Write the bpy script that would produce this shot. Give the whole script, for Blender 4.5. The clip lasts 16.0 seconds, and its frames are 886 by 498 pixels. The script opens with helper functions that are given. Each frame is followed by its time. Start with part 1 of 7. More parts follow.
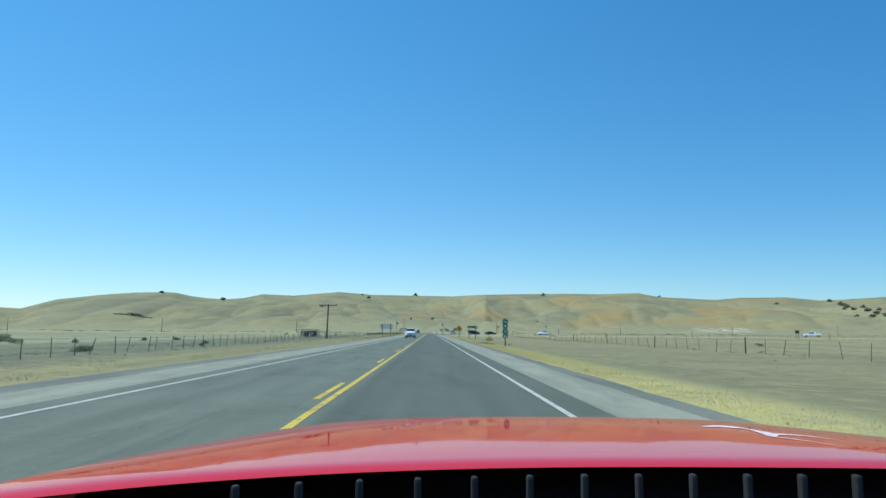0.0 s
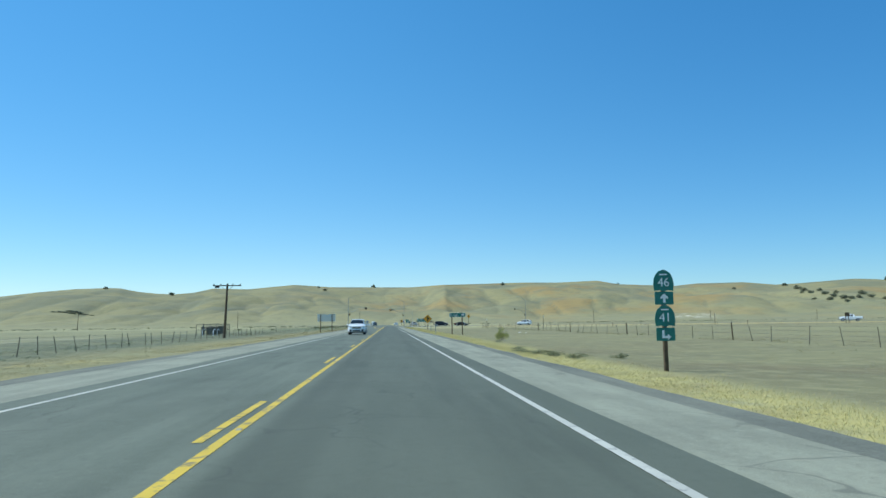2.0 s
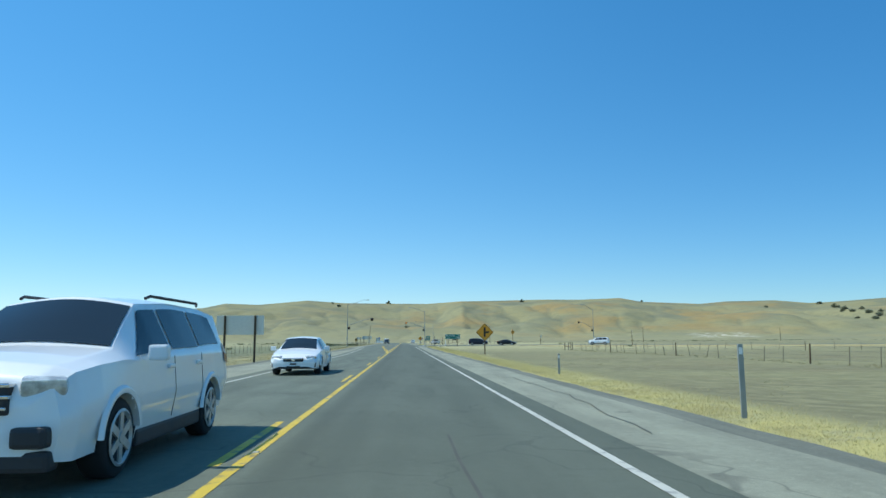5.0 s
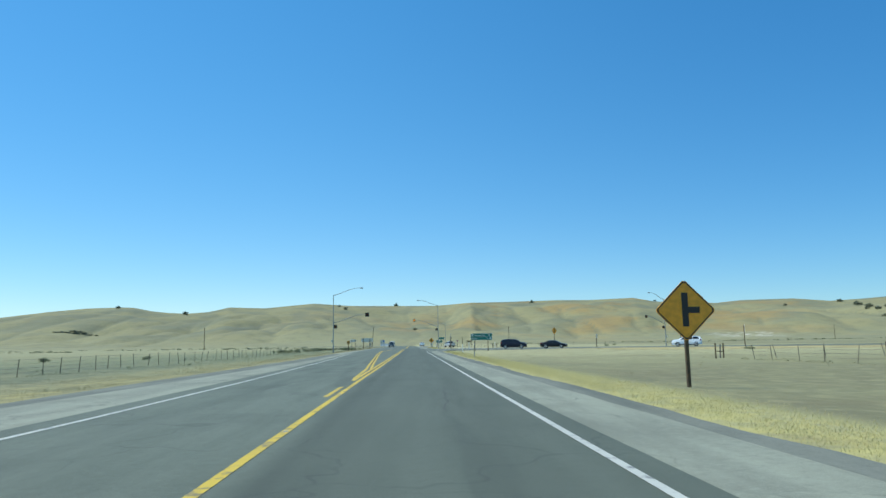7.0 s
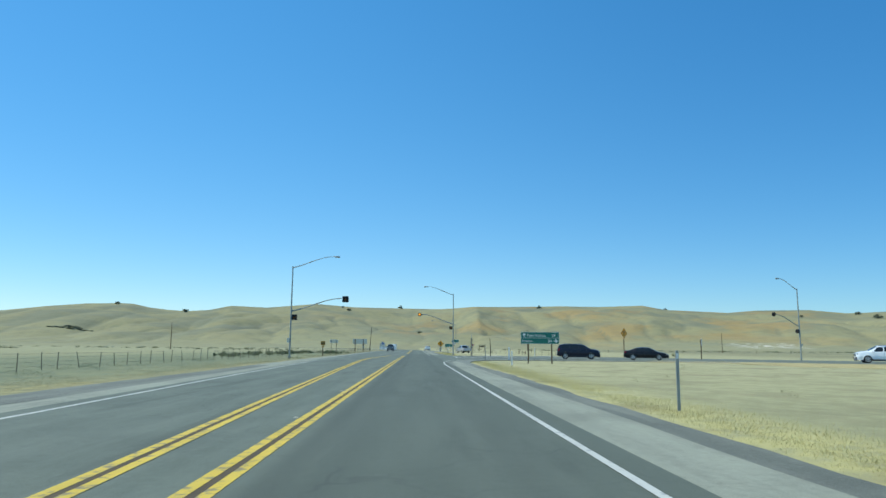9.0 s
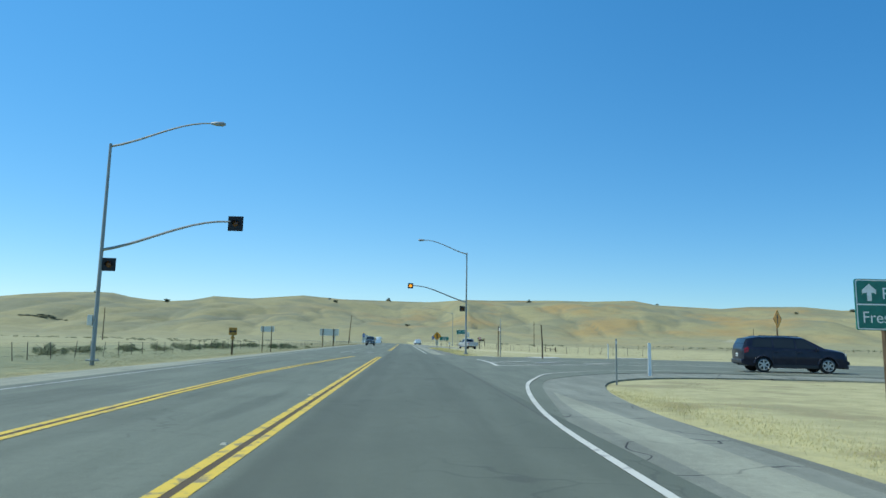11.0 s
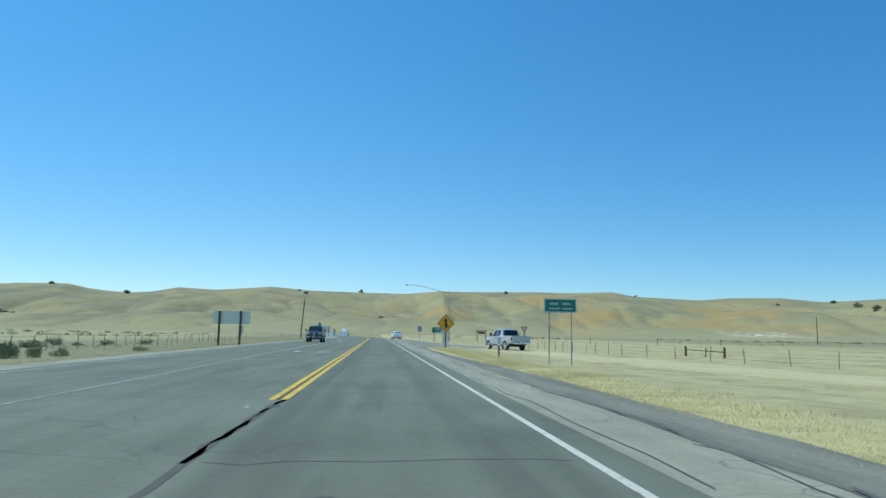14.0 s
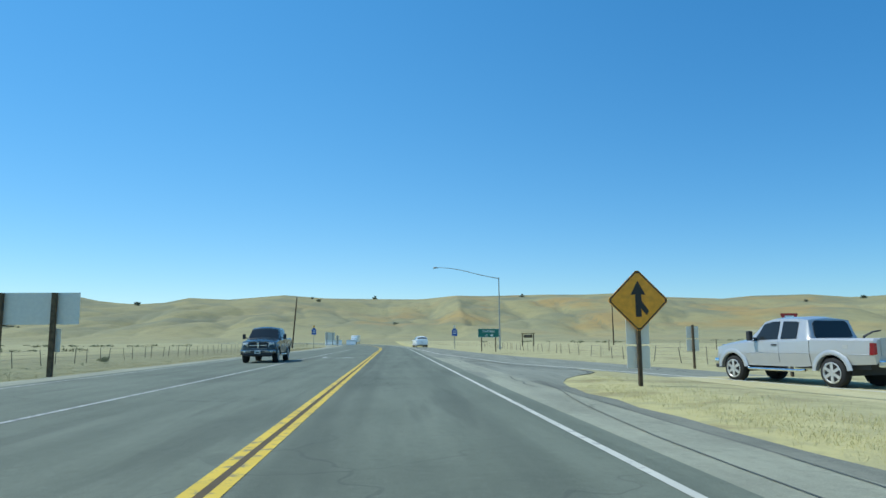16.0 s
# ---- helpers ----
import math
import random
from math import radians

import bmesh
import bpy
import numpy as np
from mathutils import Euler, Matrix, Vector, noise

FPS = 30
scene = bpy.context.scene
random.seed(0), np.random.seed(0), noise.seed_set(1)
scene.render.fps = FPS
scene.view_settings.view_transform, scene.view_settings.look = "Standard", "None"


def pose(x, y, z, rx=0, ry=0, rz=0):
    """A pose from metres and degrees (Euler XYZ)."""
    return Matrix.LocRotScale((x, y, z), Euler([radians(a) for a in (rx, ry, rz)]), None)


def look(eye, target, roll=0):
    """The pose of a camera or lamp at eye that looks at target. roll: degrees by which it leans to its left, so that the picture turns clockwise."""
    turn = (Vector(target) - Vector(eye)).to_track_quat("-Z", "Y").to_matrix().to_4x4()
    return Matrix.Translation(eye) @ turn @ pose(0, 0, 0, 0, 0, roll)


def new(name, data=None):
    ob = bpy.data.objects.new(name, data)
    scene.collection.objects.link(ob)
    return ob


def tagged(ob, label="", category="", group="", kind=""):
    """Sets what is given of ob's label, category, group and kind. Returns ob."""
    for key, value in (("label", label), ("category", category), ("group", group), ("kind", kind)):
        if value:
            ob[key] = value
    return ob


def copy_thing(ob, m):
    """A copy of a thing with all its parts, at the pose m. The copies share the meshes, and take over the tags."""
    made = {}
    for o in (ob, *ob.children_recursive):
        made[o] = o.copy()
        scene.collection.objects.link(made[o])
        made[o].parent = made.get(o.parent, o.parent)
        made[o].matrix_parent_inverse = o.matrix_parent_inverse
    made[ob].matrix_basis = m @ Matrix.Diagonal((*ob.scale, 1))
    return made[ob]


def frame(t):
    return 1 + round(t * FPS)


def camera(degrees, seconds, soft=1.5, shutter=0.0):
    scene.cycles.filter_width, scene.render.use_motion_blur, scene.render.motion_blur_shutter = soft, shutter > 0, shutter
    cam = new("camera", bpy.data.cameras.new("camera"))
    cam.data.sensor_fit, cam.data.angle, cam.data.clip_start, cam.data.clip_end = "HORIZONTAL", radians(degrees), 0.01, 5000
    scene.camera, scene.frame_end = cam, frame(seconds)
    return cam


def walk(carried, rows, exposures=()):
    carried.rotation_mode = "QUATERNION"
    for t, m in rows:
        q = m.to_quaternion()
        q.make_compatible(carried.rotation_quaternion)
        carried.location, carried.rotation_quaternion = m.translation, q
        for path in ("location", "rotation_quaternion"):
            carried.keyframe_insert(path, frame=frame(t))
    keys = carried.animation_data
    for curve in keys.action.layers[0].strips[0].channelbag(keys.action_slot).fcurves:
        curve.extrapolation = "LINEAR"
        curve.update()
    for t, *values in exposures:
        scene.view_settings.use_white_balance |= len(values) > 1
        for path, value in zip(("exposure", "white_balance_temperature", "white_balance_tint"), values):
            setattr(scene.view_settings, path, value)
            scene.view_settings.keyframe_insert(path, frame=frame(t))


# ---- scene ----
# ---- camera ----
cam = camera(66.07, 16.0, soft=1.5)
PATH = [
    (0, pose(1.951, 0.00, 1.214, 96.910, -0.397, -1.047)),
    (0.5, pose(1.945, 12.05, 1.212, 96.951, -0.741, -1.146)),
    (1, pose(1.947, 24.10, 1.210, 96.826, -0.792, -1.647)),
    (1.5, pose(1.947, 36.15, 1.212, 96.339, 0.100, -2.905)),
    (2, pose(1.928, 48.20, 1.213, 96.170, 0.808, -4.489)),
    (2.5, pose(1.904, 60.25, 1.212, 96.422, -0.065, -5.226)),
    (3, pose(1.891, 72.30, 1.209, 96.373, 1.038, -5.891)),
    (3.5, pose(1.881, 84.34, 1.213, 96.724, 0.429, -5.968)),
    (4, pose(1.864, 96.38, 1.214, 97.006, 0.973, -4.980)),
    (4.5, pose(1.831, 108.44, 1.243, 97.460, 0.205, -3.478)),
    (7, pose(1.982, 168.98, 1.208, 97.873, 0.933, -2.524)),
    (7.5, pose(1.976, 181.13, 1.211, 97.921, 0.341, -2.494)),
    (8, pose(1.988, 193.23, 1.217, 97.976, 0.105, -2.484)),
    (8.5, pose(1.972, 205.26, 1.213, 98.193, 0.539, -2.290)),
    (9, pose(1.940, 217.21, 1.226, 98.223, -0.445, -2.197)),
    (11.5, pose(1.903, 276.04, 1.213, 97.452, -0.980, -3.508)),
    (12, pose(1.911, 287.52, 1.210, 97.189, -0.287, -4.614)),
    (12.5, pose(1.907, 299.04, 1.215, 97.099, 0.032, -5.818)),
    (13, pose(1.941, 310.48, 1.214, 97.535, -0.447, -6.733)),
    (13.5, pose(1.974, 321.89, 1.219, 97.363, -1.197, -6.558)),
    (14, pose(1.916, 333.30, 1.209, 97.134, -0.891, -5.449)),
    (14.5, pose(1.841, 344.68, 1.205, 97.322, -0.895, -4.924)),
    (15, pose(1.781, 356.03, 1.212, 97.376, 0.371, -4.488)),
    (15.5, pose(1.734, 367.35, 1.216, 97.563, -0.174, -4.450)),
    (16, pose(1.685, 378.62, 1.208, 97.582, 0.425, -4.214)),
]
walk(cam, PATH, [(0, 0.5, 6350, 1), (16, 0.5, 6350, 1)])

# ---- daylight ----
SUN_EL, SUN_AZ = radians(56), radians(-84)
world = bpy.data.worlds.new("sky")
scene.world = world
world.use_nodes = True
wt = world.node_tree
sky = wt.nodes.new("ShaderNodeTexSky")
sky.sky_type, sky.sun_disc = "NISHITA", False
sky.sun_elevation, sky.sun_rotation = SUN_EL, SUN_AZ
sky.air_density, sky.dust_density, sky.ozone_density, sky.altitude = 1.0, 0.12, 4.0, 300
soften = wt.nodes.new("ShaderNodeGamma")
soften.inputs["Gamma"].default_value = 0.62
grade = wt.nodes.new("ShaderNodeHueSaturation")
grade.inputs["Saturation"].default_value = 1.42
tint = wt.nodes.new("ShaderNodeVectorMath")
tint.operation = "MULTIPLY"
tint.inputs[1].default_value = (1.25, 1.4, 1.55)
wt.links.new(sky.outputs[0], soften.inputs["Color"])
wt.links.new(soften.outputs[0], tint.inputs[0])
wt.links.new(tint.outputs[0], grade.inputs["Color"])
# the half of the sky that faces the sun is the brighter one
way = wt.nodes.new("ShaderNodeTexCoord")
lobe = wt.nodes.new("ShaderNodeVectorMath")
lobe.operation = "DOT_PRODUCT"
lobe.inputs[1].default_value = (math.sin(SUN_AZ), math.cos(SUN_AZ), 0)
glow = wt.nodes.new("ShaderNodeMapRange")
glow.interpolation_type = "SMOOTHSTEP"
for key, value in (("From Min", -0.8), ("From Max", 0.35)):
    glow.inputs[key].default_value = value
fade = wt.nodes.new("ShaderNodeMix")
fade.data_type = "RGBA"
fade.inputs[6].default_value, fade.inputs[7].default_value = (0.6, 0.735, 0.82, 1), (1, 1, 1, 1)
shade = wt.nodes.new("ShaderNodeVectorMath")
shade.operation = "MULTIPLY"
wt.links.new(way.outputs["Generated"], lobe.inputs[0])
wt.links.new(lobe.outputs["Value"], glow.inputs["Value"])
wt.links.new(glow.outputs[0], fade.inputs["Factor"])
wt.links.new(grade.outputs[0], shade.inputs[0])
wt.links.new(fade.outputs[2], shade.inputs[1])
wt.links.new(shade.outputs[0], wt.nodes["Background"].inputs[0])
wt.nodes["Background"].inputs[1].default_value = 0.143
sun = new("sun", bpy.data.lights.new("sun", "SUN"))
sun.data.energy, sun.data.angle, sun.data.color = 2.7, radians(0.53), (1.0, 0.96, 0.9)
to_sun = Vector((math.sin(SUN_AZ) * math.cos(SUN_EL), math.cos(SUN_AZ) * math.cos(SUN_EL), math.sin(SUN_EL)))
sun.matrix_basis = look(to_sun * 80, (0, 0, 0))

# ---- plan: positions are in units of K metres, sizes in metres ----
K = 1.1


# ---- materials ----
def nodes_of(name, rough=0.8, metal=0.0):
    m = bpy.data.materials.new(name)
    m.use_nodes = True
    nt = m.node_tree
    b = nt.nodes["Principled BSDF"]
    b.inputs["Roughness"].default_value, b.inputs["Metallic"].default_value = rough, metal
    return m, nt, b


def noise_tex(nt, vec, scale, detail=4.0, rough=0.55):
    n = nt.nodes.new("ShaderNodeTexNoise")
    n.inputs["Scale"].default_value, n.inputs["Detail"].default_value, n.inputs["Roughness"].default_value = scale, detail, rough
    if vec is not None:
        nt.links.new(vec, n.inputs["Vector"])
    return n.outputs["Fac"]


def ramp(nt, fac, lo, hi):
    """0 below lo, 1 above hi, smooth between."""
    n = nt.nodes.new("ShaderNodeMapRange")
    n.interpolation_type = "SMOOTHSTEP"
    n.inputs["From Min"].default_value, n.inputs["From Max"].default_value = lo, hi
    nt.links.new(fac, n.inputs["Value"])
    return n.outputs["Result"]


def mix(nt, fac, a, b):
    n = nt.nodes.new("ShaderNodeMix")
    n.data_type = "RGBA"
    if isinstance(fac, float):
        n.inputs["Factor"].default_value = fac
    else:
        nt.links.new(fac, n.inputs["Factor"])
    for i, c in ((6, a), (7, b)):
        if isinstance(c, tuple):
            n.inputs[i].default_value = (*c, 1)
        else:
            nt.links.new(c, n.inputs[i])
    return n.outputs[2]


def calc(nt, op, a, b=0.0, c=None):
    n = nt.nodes.new("ShaderNodeMath")
    n.operation = op
    for i, v in enumerate((a, b) if c is None else (a, b, c)):
        if isinstance(v, (int, float)):
            n.inputs[i].default_value = v
        else:
            nt.links.new(v, n.inputs[i])
    return n.outputs[0]


def bump(nt, b, height, strength=0.3, distance=0.02):
    n = nt.nodes.new("ShaderNodeBump")
    n.inputs["Strength"].default_value, n.inputs["Distance"].default_value = strength, distance
    nt.links.new(height, n.inputs["Height"])
    nt.links.new(n.outputs[0], b.inputs["Normal"])


def where(nt):
    g = nt.nodes.new("ShaderNodeNewGeometry")
    s = nt.nodes.new("ShaderNodeSeparateXYZ")
    nt.links.new(g.outputs["Position"], s.inputs[0])
    return g.outputs["Position"], s.outputs[0], s.outputs[1], s.outputs[2]


def surface(name, colour, rough=0.6, metal=0.0, vary=0.15, scale=6.0, grain=60.0, rise=0.004, coat=0.0, spread=0.0):
    """A paint, wood, metal or plastic with blotches and fine grain."""
    m, nt, b = nodes_of(name, rough, metal)
    o = nt.nodes.new("ShaderNodeTexCoord").outputs["Object"]
    big, fine = noise_tex(nt, o, scale), noise_tex(nt, o, grain, 3)
    dark, light = tuple(c * (1 - vary) for c in colour), tuple(min(1, c * (1 + vary)) for c in colour)
    c = mix(nt, ramp(nt, big, 0.3, 0.7), dark, light)
    c = mix(nt, calc(nt, "MULTIPLY", ramp(nt, fine, 0.45, 0.75), 0.35), c, dark)
    if spread:
        r = nt.nodes.new("ShaderNodeObjectInfo").outputs["Random"]
        c = mix(nt, calc(nt, "MULTIPLY", r, spread), c, tuple(x * 0.35 for x in colour))
    nt.links.new(c, b.inputs["Base Color"])
    nt.links.new(calc(nt, "MULTIPLY_ADD", big, 0.2, rough - 0.1), b.inputs["Roughness"])
    b.inputs["Coat Weight"].default_value = coat
    if rise:
        bump(nt, b, fine, 0.3, rise)
    return m


def asphalt(name, dark, light, cracks=0.0, tracks=(), lane=False):
    m, nt, b = nodes_of(name, 0.85)
    p, x, y, z = where(nt)
    stretch = nt.nodes.new("ShaderNodeMapping")
    stretch.inputs["Scale"].default_value = (1.0, 0.09, 1.0)
    nt.links.new(p, stretch.inputs["Vector"])
    streak = noise_tex(nt, stretch.outputs[0], 1.6, 5)
    blot, fine = noise_tex(nt, p, 0.35, 5), noise_tex(nt, p, 55, 4, 0.7)
    c = mix(nt, ramp(nt, streak, 0.3, 0.7), dark, light)
    c = mix(nt, calc(nt, "MULTIPLY", ramp(nt, blot, 0.45, 0.75), 0.45), c, tuple(0.6 * v for v in dark))
    grit = noise_tex(nt, p, 7.0, 6, 0.7)
    c = mix(nt, calc(nt, "MULTIPLY", ramp(nt, grit, 0.5, 0.68), 0.32), c, tuple(0.62 * v for v in dark))
    c = mix(nt, calc(nt, "MULTIPLY", ramp(nt, grit, 0.46, 0.32), 0.3), c, tuple(min(1, 1.3 * v) for v in light))
    c = mix(nt, calc(nt, "MULTIPLY", ramp(nt, fine, 0.5, 0.7), 0.4), c, tuple(min(1, 1.7 * v) for v in light))
    for centre, half, amount in tracks:
        d = calc(nt, "ABSOLUTE", calc(nt, "SUBTRACT", x, centre))
        d = calc(nt, "ADD", d, calc(nt, "MULTIPLY", streak, half * 0.8))
        w = calc(nt, "SUBTRACT", 1.0, ramp(nt, d, half * 0.5, half * 1.5))
        c = mix(nt, calc(nt, "MULTIPLY", w, amount), c, tuple(0.55 * v for v in dark))
    if lane:
        d = calc(nt, "ADD", x, calc(nt, "MULTIPLY", calc(nt, "SUBTRACT", streak, 0.5), 0.5))
        w = calc(nt, "MULTIPLY", ramp(nt, d, 0.2, 0.7), calc(nt, "SUBTRACT", 1.0, ramp(nt, y, 325.0, 350.0)))
        c = mix(nt, calc(nt, "MULTIPLY", w, 0.5), c, tuple(0.68 * v for v in dark))
        patch = ramp(nt, noise_tex(nt, stretch.outputs[0], 0.9, 4), 0.56, 0.66)
        c = mix(nt, calc(nt, "MULTIPLY", patch, 0.4), c, tuple(0.55 * v for v in dark))
    if cracks:
        warp = nt.nodes.new("ShaderNodeVectorMath")
        warp.operation = "MULTIPLY_ADD"
        nz = nt.nodes.new("ShaderNodeTexNoise")
        nz.inputs["Scale"].default_value = 0.7
        nt.links.new(p, nz.inputs["Vector"])
        nt.links.new(nz.outputs["Color"], warp.inputs[0])
        warp.inputs[1].default_value = (2.2, 2.2, 0)
        nt.links.new(p, warp.inputs[2])
        v = nt.nodes.new("ShaderNodeTexVoronoi")
        v.feature = "DISTANCE_TO_EDGE"
        v.inputs["Scale"].default_value = 0.42
        nt.links.new(warp.outputs[0], v.inputs["Vector"])
        line = calc(nt, "SUBTRACT", 1.0, ramp(nt, v.outputs["Distance"], 0.003, 0.012))
        line = calc(nt, "MULTIPLY", line, ramp(nt, noise_tex(nt, p, 0.16, 3), 0.42, 0.56))
        c = mix(nt, calc(nt, "MULTIPLY", line, cracks), c, (0.02, 0.02, 0.02))
    nt.links.new(c, b.inputs["Base Color"])
    bump(nt, b, fine, 0.5, 0.012)
    return m


def road_paint(name, colour, wear=0.56):
    m, nt, b = nodes_of(name, 0.65)
    p, x, y, z = where(nt)
    worn = ramp(nt, noise_tex(nt, p, 4, 5, 0.65), wear, wear + 0.14)
    grime = ramp(nt, noise_tex(nt, p, 0.6, 4), 0.35, 0.75)
    c = mix(nt, calc(nt, "MULTIPLY", grime, 0.4), colour, tuple(v * 0.6 for v in colour))
    c = mix(nt, calc(nt, "MULTIPLY", worn, 0.75), c, (0.12, 0.12, 0.115))
    nt.links.new(c, b.inputs["Base Color"])
    return m


def dry_land():
    """Dry grassland: pasture, straw strips along the road, greyer scrub beyond the fence."""
    m, nt, b = nodes_of("dry_grassland", 0.95)
    p, x, y, z = where(nt)
    stretch = nt.nodes.new("ShaderNodeMapping")
    stretch.inputs["Scale"].default_value = (0.62, 1.0, 1.0)
    stretch.inputs["Rotation"].default_value = (0, 0, 0.35)
    nt.links.new(p, stretch.inputs["Vector"])
    large, mid = noise_tex(nt, stretch.outputs[0], 0.012, 5), noise_tex(nt, stretch.outputs[0], 0.11, 6, 0.6)
    small, fine = noise_tex(nt, p, 1.3, 5, 0.65), noise_tex(nt, p, 14, 4, 0.7)
    c = mix(nt, ramp(nt, mid, 0.36, 0.64), PASTURE_DARK, PASTURE)
    c = mix(nt, ramp(nt, large, 0.42, 0.66), c, PASTURE_PALE)
    c = mix(nt, calc(nt, "MULTIPLY", ramp(nt, small, 0.42, 0.68), 0.55), c, STRAW_DULL)
    # dark green scrub along the far fence, pale flats beyond it
    edge = calc(nt, "ADD", x, calc(nt, "MULTIPLY", small, 5.0))
    beyond = calc(nt, "ADD", x, calc(nt, "MULTIPLY", mid, 16.0))
    flats = calc(nt, "MULTIPLY", calc(nt, "SUBTRACT", 1.0, ramp(nt, beyond, -34.0, -20.0)), ramp(nt, x, -900.0, -300.0))
    c = mix(nt, calc(nt, "MULTIPLY", flats, 0.7), c, mix(nt, ramp(nt, mid, 0.4, 0.62), FLAT_OLIVE, FLAT_PALE))
    gold = calc(nt, "MULTIPLY", flats, ramp(nt, calc(nt, "ADD", y, calc(nt, "MULTIPLY", mid, 60.0)), 330.0, 400.0))
    c = mix(nt, calc(nt, "MULTIPLY", gold, 0.65), c, mix(nt, ramp(nt, mid, 0.38, 0.6), FLAT_PALE, STRAW_DULL))
    bare = calc(nt, "MULTIPLY", flats, calc(nt, "SUBTRACT", 1.0, ramp(nt, calc(nt, "ADD", y, calc(nt, "MULTIPLY", large, 160.0)), 130.0, 250.0)))
    bare = calc(nt, "MULTIPLY", bare, ramp(nt, noise_tex(nt, stretch.outputs[0], 0.05, 5), 0.43, 0.58))
    c = mix(nt, calc(nt, "MULTIPLY", bare, 0.75), c, FLAT_WHITE)
    scrub = calc(nt, "MULTIPLY", calc(nt, "SUBTRACT", 1.0, ramp(nt, edge, -16.5, -10.5)), ramp(nt, beyond, -34.0, -22.0))
    scrub = calc(nt, "MULTIPLY", scrub, calc(nt, "SUBTRACT", 1.0, calc(nt, "MULTIPLY", ramp(nt, y, 290.0, 350.0), 0.7)))
    c = mix(nt, calc(nt, "MULTIPLY", scrub, calc(nt, "MULTIPLY_ADD", ramp(nt, mid, 0.35, 0.6), 0.4, 0.5)), c, mix(nt, ramp(nt, small, 0.36, 0.66), SCRUB_DARK, SCRUB))
    # greener grass by the far fence past the junction
    lush = calc(nt, "MULTIPLY", calc(nt, "SUBTRACT", 1.0, ramp(nt, edge, -10.5, -7.5)), calc(nt, "MULTIPLY", ramp(nt, x, -60.0, -40.0), calc(nt, "MULTIPLY", ramp(nt, y, 205.0, 260.0), calc(nt, "SUBTRACT", 1.0, ramp(nt, y, 395.0, 440.0)))))
    # brown streaks across the pasture
    streak = noise_tex(nt, stretch.outputs[0], 0.17, 6, 0.62)
    c = mix(nt, calc(nt, "MULTIPLY", ramp(nt, streak, 0.52, 0.66), calc(nt, "MULTIPLY", ramp(nt, x, 6.0, 12.0), 0.42)), c, PASTURE_BROWN)
    c = mix(nt, calc(nt, "MULTIPLY", ramp(nt, streak, 0.46, 0.34), calc(nt, "MULTIPLY", ramp(nt, x, 6.0, 12.0), 0.4)), c, PASTURE_PALE)
    # straw beside the road
    e = calc(nt, "ADD", x, calc(nt, "MULTIPLY", calc(nt, "SUBTRACT", small, 0.5), 3.0))
    right = calc(nt, "MULTIPLY", ramp(nt, x, 4.0, 5.0), calc(nt, "SUBTRACT", 1.0, ramp(nt, e, 8.0, 9.7)))
    left = calc(nt, "MULTIPLY", ramp(nt, edge, -12.0, -8.5), calc(nt, "SUBTRACT", 1.0, ramp(nt, x, -7.0, -5.0)))
    c = mix(nt, calc(nt, "MULTIPLY", left, 0.85), c, mix(nt, ramp(nt, small, 0.36, 0.7), VERGE_OLIVE, mix(nt, ramp(nt, mid, 0.4, 0.6), STRAW_GOLD, PASTURE_PALE)))
    c = mix(nt, calc(nt, "MULTIPLY", lush, 0.6), c, mix(nt, ramp(nt, small, 0.35, 0.62), LUSH, LUSH_PALE))
    c = mix(nt, right, c, mix(nt, ramp(nt, small, 0.3, 0.6), STRAW_DULL, STRAW))
    far = calc(nt, "MULTIPLY", ramp(nt, calc(nt, "ADD", y, calc(nt, "MULTIPLY", mid, 30.0)), 225.0, 275.0), ramp(nt, x, 4.0, 8.0))
    far = calc(nt, "MULTIPLY", far, calc(nt, "SUBTRACT", 1.0, ramp(nt, x, 60.0, 110.0)))
    blotch = noise_tex(nt, p, 0.32, 5, 0.62)
    c = mix(nt, calc(nt, "MULTIPLY", far, 0.78), c, mix(nt, ramp(nt, small, 0.3, 0.65), STRAW_DULL, STRAW_PALE))
    c = mix(nt, calc(nt, "MULTIPLY", calc(nt, "MULTIPLY", far, ramp(nt, blotch, 0.48, 0.64)), 0.6), c, mix(nt, ramp(nt, small, 0.35, 0.6), OLIVE_PATCH, PASTURE_BROWN))
    c = mix(nt, calc(nt, "MULTIPLY", calc(nt, "MULTIPLY", right, ramp(nt, blotch, 0.5, 0.66)), 0.55), c, STRAW_BROWN)
    c = mix(nt, calc(nt, "MULTIPLY", ramp(nt, fine, 0.5, 0.75), 0.3), c, (0.12, 0.1, 0.055))
    nt.links.new(c, b.inputs["Base Color"])
    bump(nt, b, fine, 0.8, 0.05)
    return m


